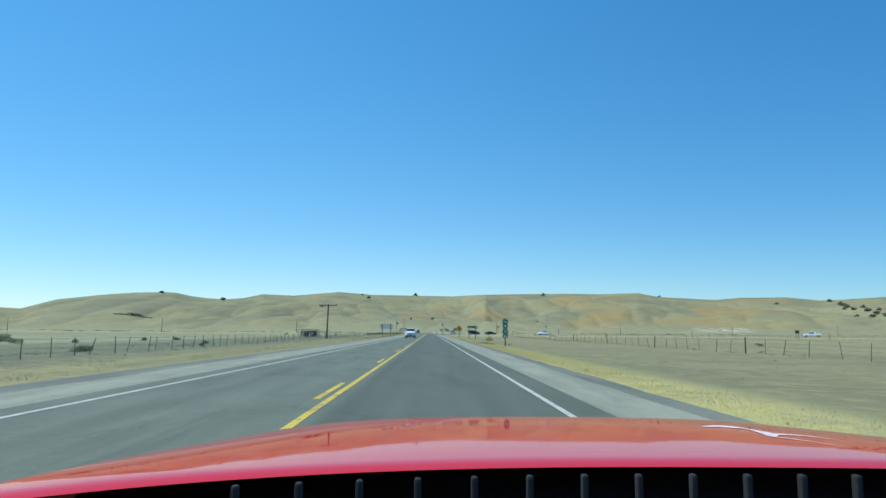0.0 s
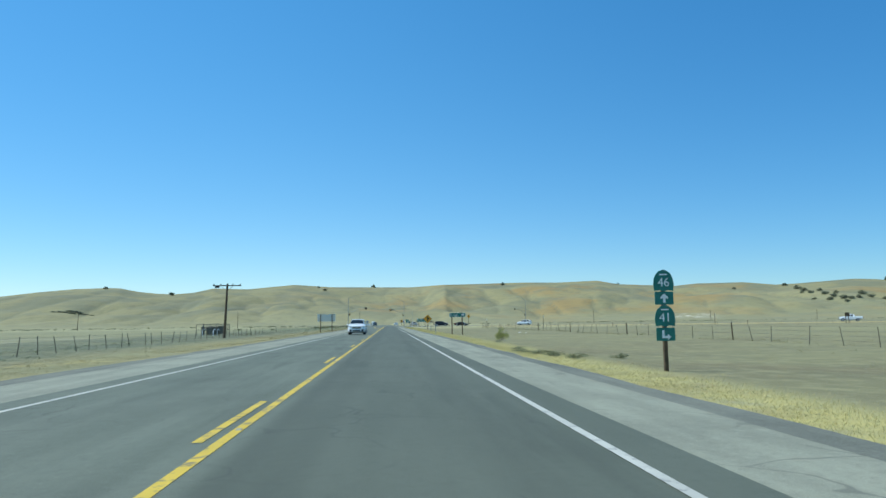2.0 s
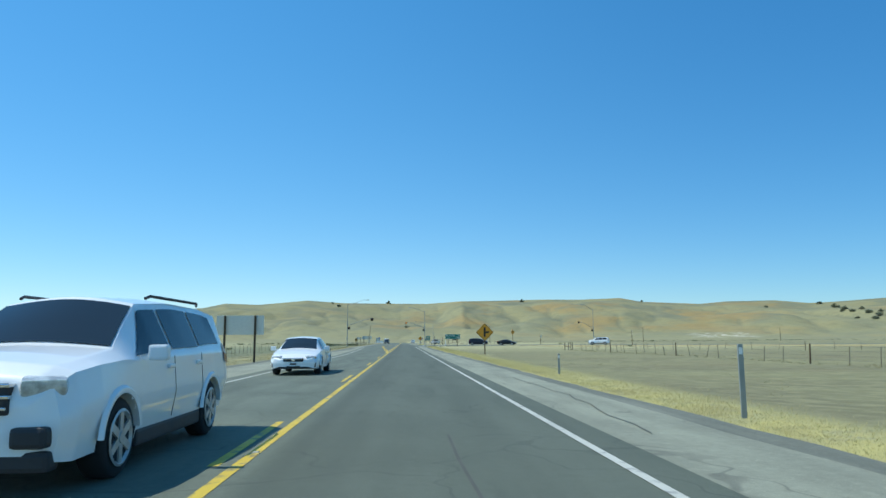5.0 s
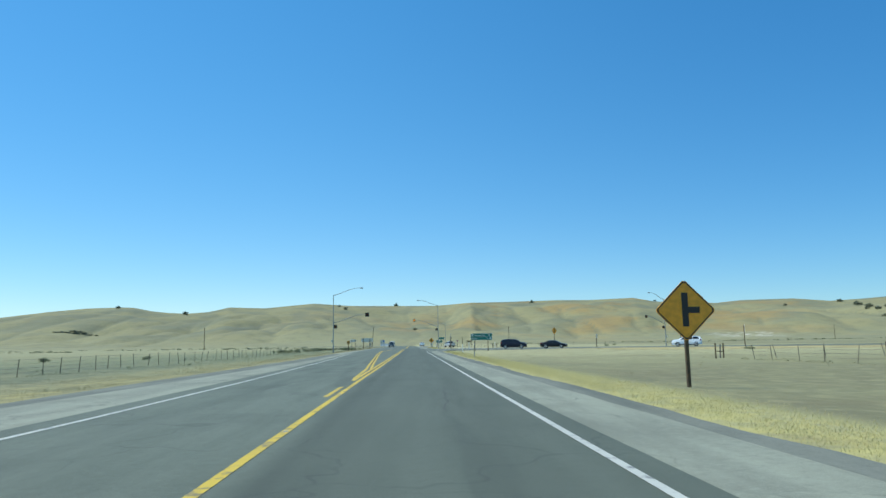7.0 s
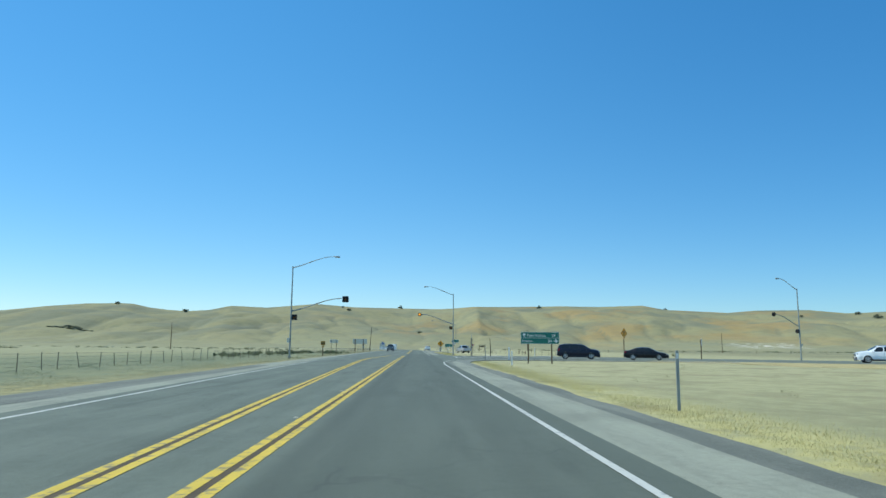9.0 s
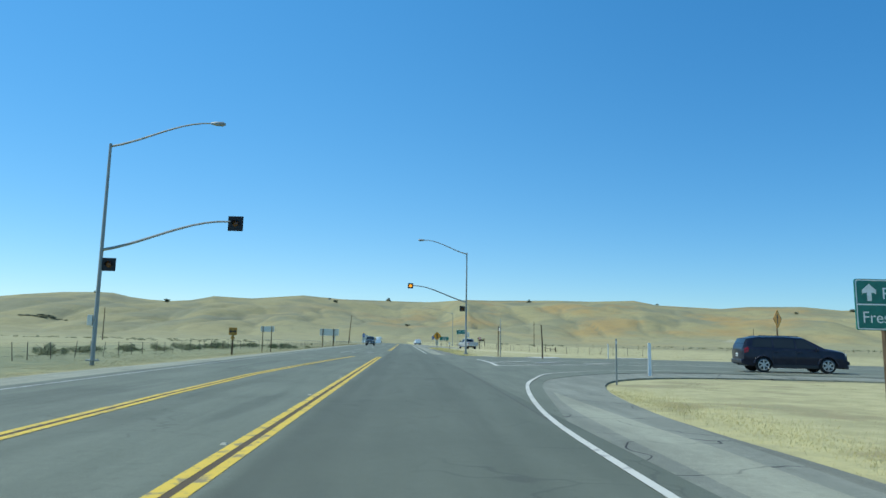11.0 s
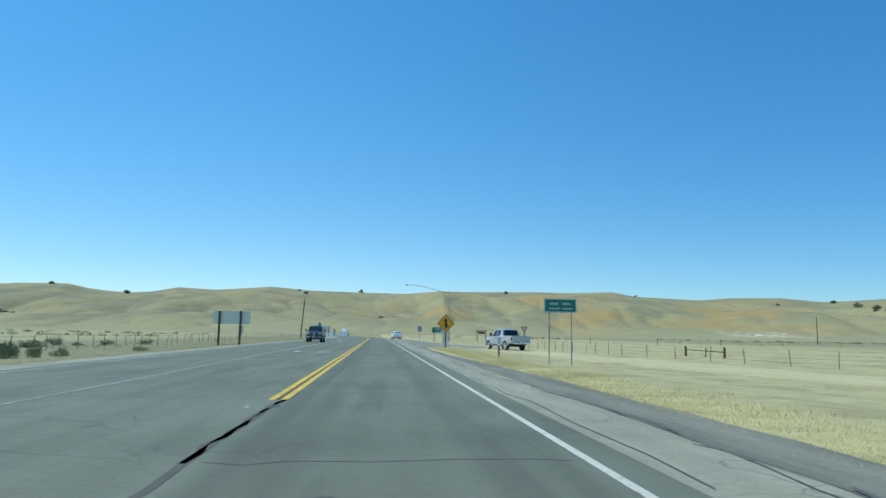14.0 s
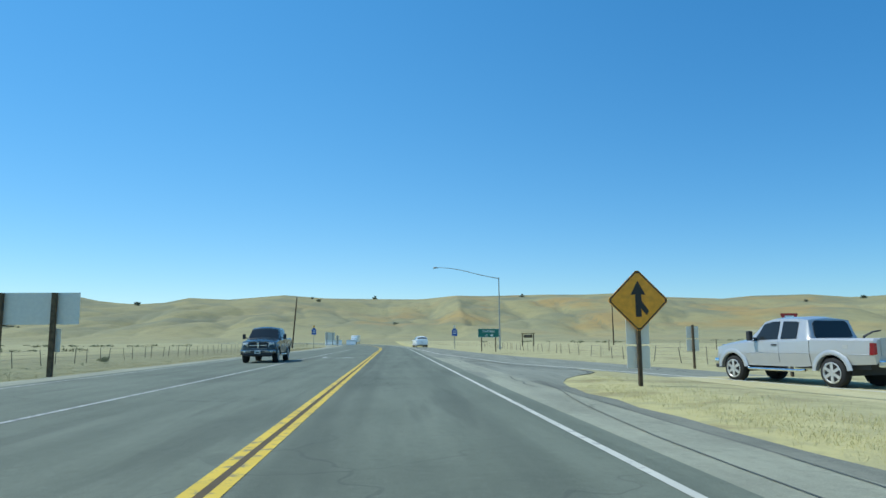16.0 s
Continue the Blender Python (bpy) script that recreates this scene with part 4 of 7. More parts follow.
def diamond_sign(x, y, z, half, kind, label, turn=0.0, post_w=0.1, foot=-0.6):
    s = thing("warning_sign", x, y, 0, turn, label, "road sign")
    bm = bmesh.new()
    post(bm, 0, z + 0.2, post_w, post_w, 0.03, foot)
    part("post", bm, M_WOOD, s, "dark wooden post")

    def lozenge(h, r=0.05):
        return [(u * (h - r * abs(v2)), z + w * (h - r * abs(u2))) for u, w, u2, v2 in ((1, 0.06, 1, 0), (0.06, 1, 0, 1), (-0.06, 1, 0, 1), (-1, 0.06, 1, 0), (-1, -0.06, 1, 0), (-0.06, -1, 0, 1), (0.06, -1, 0, 1), (1, -0.06, 1, 0))]
    bm = bmesh.new()
    plate(bm, lozenge(half), 0.0, 0.022)
    panel = part("panel", bm, M_SIGN_YELLOW, s, "amber diamond panel")
    bm = bmesh.new()
    a = [bm.verts.new((px, -0.003, pz)) for px, pz in lozenge(half - 0.02)]
    b2 = [bm.verts.new((px, -0.003, pz)) for px, pz in lozenge(half - 0.065)]
    for i in range(8):
        bm.faces.new((a[i], a[(i + 1) % 8], b2[(i + 1) % 8], b2[i]))
    part("border", bm, M_SIGN_BLACK, panel)
    bm = bmesh.new()
    h = half
    if kind == "side":
        plate(bm, [(-0.12 * h, z - 0.55 * h), (0.1 * h, z - 0.55 * h), (0.1 * h, z - 0.1 * h), (0.5 * h, z - 0.1 * h), (0.5 * h, z + 0.12 * h), (0.1 * h, z + 0.12 * h), (0.1 * h, z + 0.6 * h), (-0.12 * h, z + 0.6 * h)], -0.006, 0.004)
    elif kind == "merge":
        plate(bm, [(-0.1 * h, z - 0.55 * h), (0.1 * h, z - 0.55 * h), (0.1 * h, z - 0.28 * h), (0.27 * h, z - 0.5 * h), (0.36 * h, z - 0.36 * h), (0.12 * h, z - 0.02 * h), (0.1 * h, z + 0.2 * h), (0.26 * h, z + 0.18 * h), (0, z + 0.66 * h), (-0.26 * h, z + 0.18 * h), (-0.1 * h, z + 0.2 * h)], -0.006, 0.004)
    else:
        plate(bm, [(-0.09 * h, z - 0.5 * h), (0.09 * h, z - 0.5 * h), (0.09 * h, z + 0.15 * h), (0.26 * h, z + 0.12 * h), (0, z + 0.6 * h), (-0.26 * h, z + 0.12 * h), (-0.09 * h, z + 0.15 * h)], -0.006, 0.004)
    part("symbol", bm, M_SIGN_BLACK, panel, "black symbol")
    return s


diamond_sign(8.9, 171.1, 2.03, 0.84, "side", "amber diamond side road warning sign on wooden post")
d = diamond_sign(7.42, 360.2, 2.2, 0.79, "merge", "amber diamond merging traffic sign with plates behind it")
for z0, z1 in ((0.42, 1.0), (1.05, 1.75)):
    bm = bmesh.new()
    plate(bm, rounded(0.62, z1 - z0, 0.03, 0.0, (z0 + z1) / 2), 0.15, 0.02)
    part("back_plate", bm, M_ALU, d, "bare aluminium back of a small sign")
diamond_sign(30.6, 292, 3.6, 0.78, "bend", "amber diamond warning sign facing the side road", 38, 0.1)


def back_sign(x, y, w, z0, z1, legs, leg_w, label, wood=True, extra=None):
    """A large sign seen from behind."""
    s = thing("sign_from_behind", x, y, 0, 0, label, "road sign")
    for lx in legs:
        bm = bmesh.new()
        box(bm, lx, -leg_w / 2 - 0.01, (z1 - 0.5) / 2, leg_w, leg_w, z1 + 0.48, bevel=0.008)
        part("leg", bm, M_WOOD if wood else M_GALV, s, "dark timber leg" if wood else "thin steel leg")
    bm = bmesh.new()
    plate(bm, rounded(w, z1 - z0, 0.04, 0, (z0 + z1) / 2), 0.0, 0.02)
    panel = part("panel", bm, M_ALU, s, "bare aluminium back")
    for z in (z0 + (z1 - z0) * 0.25, z0 + (z1 - z0) * 0.75):
        bm = bmesh.new()
        box(bm, 0, -0.006, z, w - 0.1, 0.014, 0.05)
        part("stiffener", bm, M_ALU, panel)
    if extra:
        ex, ez, ew, eh = extra
        bm = bmesh.new()
        plate(bm, rounded(ew, eh, 0.03, ex, ez), 0.02, 0.02)
        part("lower_panel", bm, M_ALU, s, "small lower panel")
    return s


back_sign(-7.85, 150, 3.0, 1.7, 2.92, (-0.95, 0.95), 0.12, "grey back of a guide sign on dark wooden legs")
back_sign(-12.6, 372.2, 3.95, 1.98, 3.36, (-1.28, 0.95), 0.19, "wide grey sign back on two thick timber legs", extra=(1.0, 1.3, 0.5, 1.0))
back_sign(-11.25, 306.3, 1.4, 1.87, 2.43, (-0.45, 0.45), 0.07, "small grey sign back on two thin timber legs")
for x, y, z, h in ((15.0, 374.2, 1.75, 0.34), (-9.2, 480, 2.2, 0.5)):
    s = thing("sign_from_behind", x, y, 0, 0, "pale back of small stacked signs on dark post", "road sign")
    bm = bmesh.new()
    box(bm, 0, -0.06, z / 2 - 0.15, 0.1, 0.1, z + 0.5, bevel=0.008)
    part("post", bm, M_WOOD, s)
    for k in range(2):
        bm = bmesh.new()
        plate(bm, rounded(0.62, h * 1.7, 0.03, 0, z - h * (0.8 + 1.85 * k)), 0.0, 0.02)
        part("panel", bm, M_ALU, s, "bare aluminium back")


def double_arrow():
    s = thing("double_arrow_sign", -11.1, 292.6, 0, 0, "amber double-headed arrow sign with small diamond below", "road sign")
    bm = bmesh.new()
    post(bm, 0, 2.0, 0.12, 0.12, 0.03, -0.6)
    part("post", bm, M_WOOD, s, "dark wooden post")
    bm = bmesh.new()
    plate(bm, rounded(0.66, 0.62, 0.03, 0, 1.72), 0.0, 0.02)
    panel = part("panel", bm, M_SIGN_DARK, s, "dark amber panel")
    bm = bmesh.new()
    plate(bm, [(-0.3, 1.72), (-0.14, 1.54), (-0.14, 1.66), (0.14, 1.66), (0.14, 1.54), (0.3, 1.72), (0.14, 1.9), (0.14, 1.78), (-0.14, 1.78), (-0.14, 1.9)], -0.006, 0.005)
    part("arrow", bm, M_SIGN_BLACK, panel, "black double-headed arrow")
    bm = bmesh.new()
    plate(bm, [(0.2, 1.2), (0, 1.4), (-0.2, 1.2), (0, 1.0)], 0.0, 0.02)
    part("lower_diamond", bm, M_SIGN_DARK, s, "small amber diamond")


double_arrow()


def yield_sign():
    s = thing("yield_sign", 15.75, 367.8, -0.15, 0, "red and white yield triangle on dark post", "road sign")
    bm = bmesh.new()
    post(bm, 0, 2.0, 0.1, 0.1, 0.03, -0.5)
    part("post", bm, M_WOOD, s)
    bm = bmesh.new()
    plate(bm, [(-0.36, 2.25), (-0.33, 2.29), (0.33, 2.29), (0.36, 2.25), (0.03, 1.67), (-0.03, 1.67)], 0, 0.02)
    p = part("panel", bm, M_SIGN_RED, s, "red triangular panel")
    bm = bmesh.new()
    plate(bm, [(-0.2, 2.2), (0.2, 2.2), (0, 1.84)], -0.006, 0.005)
    part("inner_triangle", bm, M_SIGN_WHITE, p)


yield_sign()
for x, y, top in ((-10.8, 453.5, 3.8), (9.9, 436.5, 3.3)):
    s = thing("blue_marker_sign", x, y, 0, 0, "blue roadside sign with small top plate on thin post", "road sign")
    bm = bmesh.new()
    post(bm, 0, top, 0.09, 0.07, 0.03, -0.6)
    part("post", bm, M_GALV, s, "grey steel post")
    bm = bmesh.new()
    plate(bm, [(-0.4, top - 1.55), (0.4, top - 1.55), (0.4, top - 0.75), (0.2, top - 0.45), (-0.2, top - 0.45), (-0.4, top - 0.75)], 0, 0.02)
    panel = part("panel", bm, M_SIGN_BLUE, s, "blue panel")
    bars(panel, [(0, top - 0.85, 0.4, 0.09), (0, top - 1.15, 0.5, 0.12)])
    bm = bmesh.new()
    plate(bm, rounded(0.3, 0.32, 0.03, 0, top - 0.16), 0, 0.02)
    part("top_plate", bm, M_SIGN_YELLOW if x < 0 else M_ALU, s)


def delineator(x, y, h, material, label, w=0.1, face=False):
    s = thing("delineator_post", x, y, -0.1, 0, label, "marker post", "delineator posts")
    bm = bmesh.new()
    plate(bm, rounded(w, h + 0.3, w * 0.3, 0, h / 2 - 0.15), 0, 0.035)
    p = part("stake", bm, material, s)
    if face:
        bm = bmesh.new()
        plate(bm, rounded(0.2, 0.5, 0.02, 0, h - 0.25), -0.025, 0.015)
        q = part("marker_plate", bm, M_SIGN_WHITE, s, "white marker plate")
        bars(q, [(0, h - 0.1, 0.1, 0.05), (0, h - 0.22, 0.12, 0.05), (0, h - 0.34, 0.09, 0.05)], M_SIGN_BLACK)
        for o in s.children_recursive:
            if o.name.startswith("legend"):
                o.location.y = -0.026
    else:
        bm = bmesh.new()
        plate(bm, rounded(w * 0.7, 0.12, 0.01, 0, h - 0.12), -0.006, 0.005)
        part("reflector", bm, M_SIGN_WHITE, p)


delineator(6.95, 211, 1.3, M_GALV, "thin grey steel marker post in yellow grass", 0.065)
delineator(6.9, 120, 1.25, M_GALV, "thin grey steel marker post beside the shoulder", 0.09)
delineator(7.2, 134, 0.8, M_GALV, "short grey steel marker post beside the shoulder", 0.08)
delineator(11.0, 266.0, 1.4, M_SIGN_WHITE, "white plastic marker post at the side road's corner", 0.13)
delineator(19.2, 298.6, 1.35, M_SIGN_WHITE, "white plastic marker post beyond the side road", 0.085)
delineator(8.5, 246, 1.1, M_SIGN_WHITE, "white plastic marker post near the junction", 0.1)
delineator(8.1, 260.8, 1.5, M_GALV, "thin grey steel marker post at the junction's corner", 0.05)
delineator(8.25, 339.5, 1.2, M_WOOD, "short dark post with a white marker plate", 0.09, True)


def bare_posts():
    s = thing("timber_post", 11.68, 289.5, 0, 0, "thick dark brown timber post at the junction", "post")
    bm = bmesh.new()
    tube(bm, [(0, 0, -0.5), (-0.03, 0, 1.3), (-0.11, 0, 2.62)], [0.06, 0.055, 0.05], 10)
    part("shaft", bm, M_WOOD, s, smooth=40)
    s = thing("timber_sign_frame", 9.846, 299.13, 0, -72.5, "two dark timber posts holding a small blank panel", "road sign")
    for x in (-0.24, 0.24):
        bm = bmesh.new()
        post(bm, x, 2.75, 0.075, 0.075, 0.0, -0.5)
        part("leg", bm, M_WOOD, s)
    for z in (2.27, 2.62):
        bm = bmesh.new()
        box(bm, 0.04, 0.055, z, 0.7, 0.03, 0.05, bevel=0.006)
        part("rail", bm, M_WOOD_GREY, s, "grey timber rail")
    bm = bmesh.new()
    plate(bm, rounded(0.4, 0.3, 0.02, 0.0, 2.445), 0.075, 0.015)
    part("panel", bm, M_ALU, s, "bare aluminium panel back")
    s = thing("steel_pole", 9.8, 298.0, 0, 0, "thin tall galvanised pole beside the timber posts", "pole")
    bm = bmesh.new()
    tube(bm, [(0, 0, -0.5), (0, 0, 3.42)], 0.03, 8)
    part("shaft", bm, M_GALV, s, smooth=40)
    s = thing("side_road_sign", 48.2, 247.6, 0, 70, "dark narrow sign seen edge-on beside the side road", "road sign")
    bm = bmesh.new()
    post(bm, 0, 3.2, 0.12, 0.12, 0.03, -0.6)
    part("post", bm, M_WOOD, s)
    bm = bmesh.new()
    plate(bm, rounded(0.9, 1.2, 0.04, 0, 2.7), 0, 0.03)
    part("panel", bm, M_ALU, s)
    for x, y, z, t in ((35.2, 277, 2.5, 60), (79, 201, 2.6, 60), (104, 189.5, 2.2, 5)):
        s = thing("side_road_sign", x, y, 0, t, "small dark sign on posts beside the side road", "road sign")
        for lx in ((-0.4, 0.4) if x > 100 else (0.0,)):
            bm = bmesh.new()
            post(bm, lx, z, 0.12, 0.12, 0.03, -0.6)
            part("post", bm, M_WOOD, s)
        bm = bmesh.new()
        plate(bm, rounded(1.3 if x > 100 else 0.7, 0.9, 0.04, 0, z - 0.35), 0, 0.03)
        part("panel", bm, M_WOOD if x > 100 else M_ALU, s)
    s = thing("notice_board", 28.8, 481, -0.2, 0, "dark wooden notice board on two posts under a cap", "notice board")
    for x in (-1.25, 1.25):
        bm = bmesh.new()
        post(bm, x, 2.6, 0.2, 0.2, 0.0, -0.5)
        part("post", bm, M_WOOD, s)
    bm = bmesh.new()
    box(bm, 0, 0.1, 2.65, 3.2, 0.35, 0.14)
    part("cap", bm, M_WOOD, s)
    bm = bmesh.new()
    box(bm, 0, 0.1, 2.05, 1.9, 0.08, 0.7)
    p = part("board", bm, M_WOOD, s)
    bars(p, [(0, 2.2, 1.3, 0.12), (0, 1.95, 1.1, 0.1)], M_WOOD_GREY)
    for o in p.children:
        o.location.y = 0.06


bare_posts()


# white barriers and a sign back in the far bend
for x0, w in ((-15.6, 4.6), (-10.2, 2.6)):
    s = thing("road_barrier", x0 + w / 2, 520, 0, 3, "low white concrete barrier beside the far bend", "barrier", "barriers in the bend")
    bm = bmesh.new()
    plate(bm, [(-0.3, -0.3), (0.3, -0.3), (0.3, 0.35), (0.14, 0.7), (0.1, 1.3), (-0.1, 1.3), (-0.14, 0.7), (-0.3, 0.35)], -w / 2, w, pose(0, 0, 0, 0, 0, -90))
    part("block", bm, M_SIGN_WHITE, s)
back_sign(-14.0, 517, 2.6, 1.3, 3.4, (-0.8, 0.8), 0.12, "plain grey back of a sign in the far bend")
for x, y in ((18.4, 126.8), (18.3, 130.2)):
    s = thing("litter_scrap", x, y, land_height(x * K, y * K), 40 * x, "small crumpled white scrap lying in the pasture", "litter", "white scraps")
    bm = bmesh.new()
    bmesh.ops.create_icosphere(bm, subdivisions=2, radius=0.13, matrix=Matrix.Diagonal((1.5, 0.9, 0.4, 1)))
    for v in bm.verts:
        v.co *= 1 + 0.25 * noise.noise(v.co * 9)
    part("scrap", bm, M_SIGN_WHITE, s)

# pale concrete apron and a small dark patch at the junction's corner
for name, outline, material, label in (("concrete_apron", ((11.2, 291.9), (12.0, 291.6), (13.0, 291.8), (13.9, 293.4), (13.5, 295.0), (12.6, 294.9), (11.65, 294.1), (11.0, 293.0)), M_APRON, "pale worn concrete patch beside the side road"),
                                       ("concrete_apron", ((18.9, 295.4), (20.4, 294.9), (21.6, 295.0), (21.2, 296.3), (19.4, 296.5)), M_APRON, "pale worn concrete patch beside the side road"),
                                       ("dark_patch", ((12.35, 299.9), (12.6, 299.6), (12.95, 299.5), (13.05, 299.75), (12.8, 300.1), (12.5, 300.15)), M_TAR, "small dark patch in the straw")):
    bm = bmesh.new()
    top = [bm.verts.new((x * K, y * K, 0.012 if y < 296.6 else land_height(x * K, y * K) + 0.02)) for x, y in outline]
    foot = [bm.verts.new(v.co - Vector((0, 0, 0.2))) for v in top]
    bm.faces.new(top)
    for i in range(len(top)):
        bm.faces.new((top[i - 1], top[i], foot[i], foot[i - 1]))
    tagged(new(name, mesh_of(name, bm, material)), label, "ground patch", kind="structure")


# ---- beacons and street lamps ----
def beacon_head(parent, x, z, lit, size=1.0):
    bm = bmesh.new()
    box(bm, x, 0, z, 0.54 * size, 0.05, 0.54 * size, bevel=0.02)
    box(bm, x, 0.12, z, 0.36, 0.2, 0.36, bevel=0.03)
    head = part("beacon", bm, M_BLACK, parent, "black square beacon housing")
    bm = bmesh.new()
    bmesh.ops.create_uvsphere(bm, u_segments=16, v_segments=8, radius=0.15, matrix=Matrix.Translation((x, -0.03, z)) @ Matrix.Diagonal((1, 0.3, 1, 1)))
    part("lens", bm, M_AMBER if lit else M_LENS_OFF, head, "glowing amber lens" if lit else "unlit amber lens", 60)
    bm = bmesh.new()
    ring = [(0.165 * math.cos(radians(a)), 0.165 * math.sin(radians(a))) for a in range(-20, 201, 20)]
    a2 = [bm.verts.new((x + u, -0.03, z + w)) for u, w in ring]
    b2 = [bm.verts.new((x + u, -0.19, z + w * 0.95)) for u, w in ring]
    for i in range(len(ring) - 1):
        bm.faces.new((a2[i], a2[i + 1], b2[i + 1], b2[i]))
    part("visor", bm, M_BLACK, head)


def ease(u):
    """Rise of a mast arm over its length: nearly straight, level at its end."""
    return 0.695 * u + 1.779 * u * u - 1.474 * u ** 3


def beacon_pole(x, y, top, side, reach_lamp, reach_head, z_arm, z_head, lit, turn=0.0, big=1.0):
    """A pole with a lamp arm above and a beacon arm below, both to one side."""
    s = thing("beacon_pole", x, y, 0, turn, "tall galvanised pole with lamp arm and flashing amber beacons", "traffic light", "junction beacons")
    bm = bmesh.new()
    tube(bm, [(0, 0, -0.2), (0, 0, 0.08), (0, 0, top)], [0.105, 0.105, 0.065], 14)
    part("pole", bm, M_GALV, s, smooth=40)
    bm = bmesh.new()
    box(bm, 0, 0, 0.03, 0.46, 0.46, 0.06, bevel=0.01)
    for u in (-1, 1):
        for v in (-1, 1):
            tube(bm, [(0.17 * u, 0.17 * v, 0.04), (0.17 * u, 0.17 * v, 0.12)], 0.018, 6)
    part("base_plate", bm, M_GALV, s)
    bm = bmesh.new()
    n = 10
    pts = [(side * reach_lamp * u, 0, top - 0.15 + (1.35 if reach_lamp < 7 else 1.5) * ease(u)) for u in (i / n for i in range(n + 1))]
    tube(bm, pts, [0.06 - 0.025 * i / n for i in range(n + 1)], 8)
    part("lamp_arm", bm, M_GALV, s, smooth=40)
    bm = bmesh.new()
    ex, ez = pts[-1][0], pts[-1][2]
    tube(bm, [(ex - side * 0.1, 0, ez), (ex + side * 0.15, 0, ez - 0.01), (ex + side * 0.5, 0, ez - 0.02), (ex + side * 0.62, 0, ez - 0.03)], [0.05, 0.11, 0.12, 0.05], 10)
    part("lamp_head", bm, M_GALV, s, "flat cobra-head street lamp", 40)
    if reach_head:
        bm = bmesh.new()
        pts = [(side * reach_head * u, 0, z_arm + (z_head - z_arm) * ease(u)) for u in (i / n for i in range(n + 1))]
        tube(bm, pts, [0.075 - 0.03 * i / n for i in range(n + 1)], 8)
        part("beacon_arm", bm, M_GALV, s, smooth=40)
        beacon_head(s, side * (reach_head + 0.25), z_head - 0.02 - 0.2 * (big - 1), lit, big)
        beacon_head(s, side * 0.4, z_arm - 0.7, False, 0.5 + big * 0.5)
        bm = bmesh.new()
        box(bm, side * 0.2, 0.1, z_arm - 0.75, 0.4, 0.06, 0.06)
        part("bracket", bm, M_GALV, s)
        bm = bmesh.new()
        box(bm, -side * 0.24, 0.0, 1.92, 0.24, 0.2, 0.5, bevel=0.015)
        box(bm, -side * 0.1, 0.0, 1.65, 0.1, 0.06, 0.06)
        part("control_box", bm, M_ALU, s, "grey metal control box")
    return s


beacon_pole(-11.65, 270.9, 10.6, 1, 4.9, 6.05, 5.3, 6.85, False, big=1.36)
beacon_pole(7.4, 303.8, 10.35, -1, 4.45, 5.5, 5.25, 6.8, True)
beacon_pole(49.6, 281.5, 9.7, -1, 3.7, 4.8, 4.5, 6.0, False, 25)
beacon_pole(15.0, 429.8, 9.8, -1, 8.6, 0, 0, 0, False)


# ---- utility poles ----
def utility_pole(x, y, h, arm, lean=0.0, transformer=False, back=0.0):
    s = thing("utility_pole", x, y, -0.3, 0, "weathered wooden utility pole" + (" with wide crossarm and transformer" if transformer else " standing in dry grassland"), "utility pole", "utility poles")
    bm = bmesh.new()
    tube(bm, [(0, -back * 0.8, -0.8), (lean * h * 0.5, back * h * 0.5, h * 0.5), (lean * h, back * h, h)], [0.17, 0.14, 0.11], 10)
    part("shaft", bm, M_WOOD, s, smooth=40)
    if arm:
        bm = bmesh.new()
        box(bm, lean * h, back * h - 0.15, h - 0.25, arm, 0.1, 0.12, bevel=0.01)
        part("crossarm", bm, M_WOOD, s)
        for k in (-1, 1):
            bm = bmesh.new()
            tube(bm, [(lean * h + k * 0.75, back * h - 0.15, h - 0.3), (lean * h, back * h - 0.1, h - 0.95)], 0.03, 6)
            part("brace", bm, M_GALV, s)
        for k in (-0.46, -0.22, 0.2, 0.46):
            bm = bmesh.new()
            tube(bm, [(lean * h + k * arm, back * h - 0.15, h - 0.2), (lean * h + k * arm, back * h - 0.15, h - 0.1), (lean * h + k * arm, back * h - 0.15, h)], [0.05, 0.07, 0.03], 8)
            part("insulator", bm, M_BLACK, s)
    if transformer:
        bm = bmesh.new()
        box(bm, lean * h - arm * 0.35, back * h - 0.15, h - 0.42, 0.55, 0.16, 0.2, bevel=0.02)
        part("switch_box", bm, M_BLACK, s, "dark switch gear under the crossarm")


utility_pole(-16.62, 122.2, 6.75, 3.5, 0.0, True, 0.165)
for x, y, h in ((-84, 441, 10.2), (-17, 473.5, 10.4), (-155, 403, 9.5), (49, 489, 10.0), (145, 515, 9.8), (231, 517, 9), (324, 537, 8.5), (-230, 380, 9.0)):
    utility_pole(x, y, h, 0, 0.075 if x == -17 else random.uniform(-0.015, 0.03))


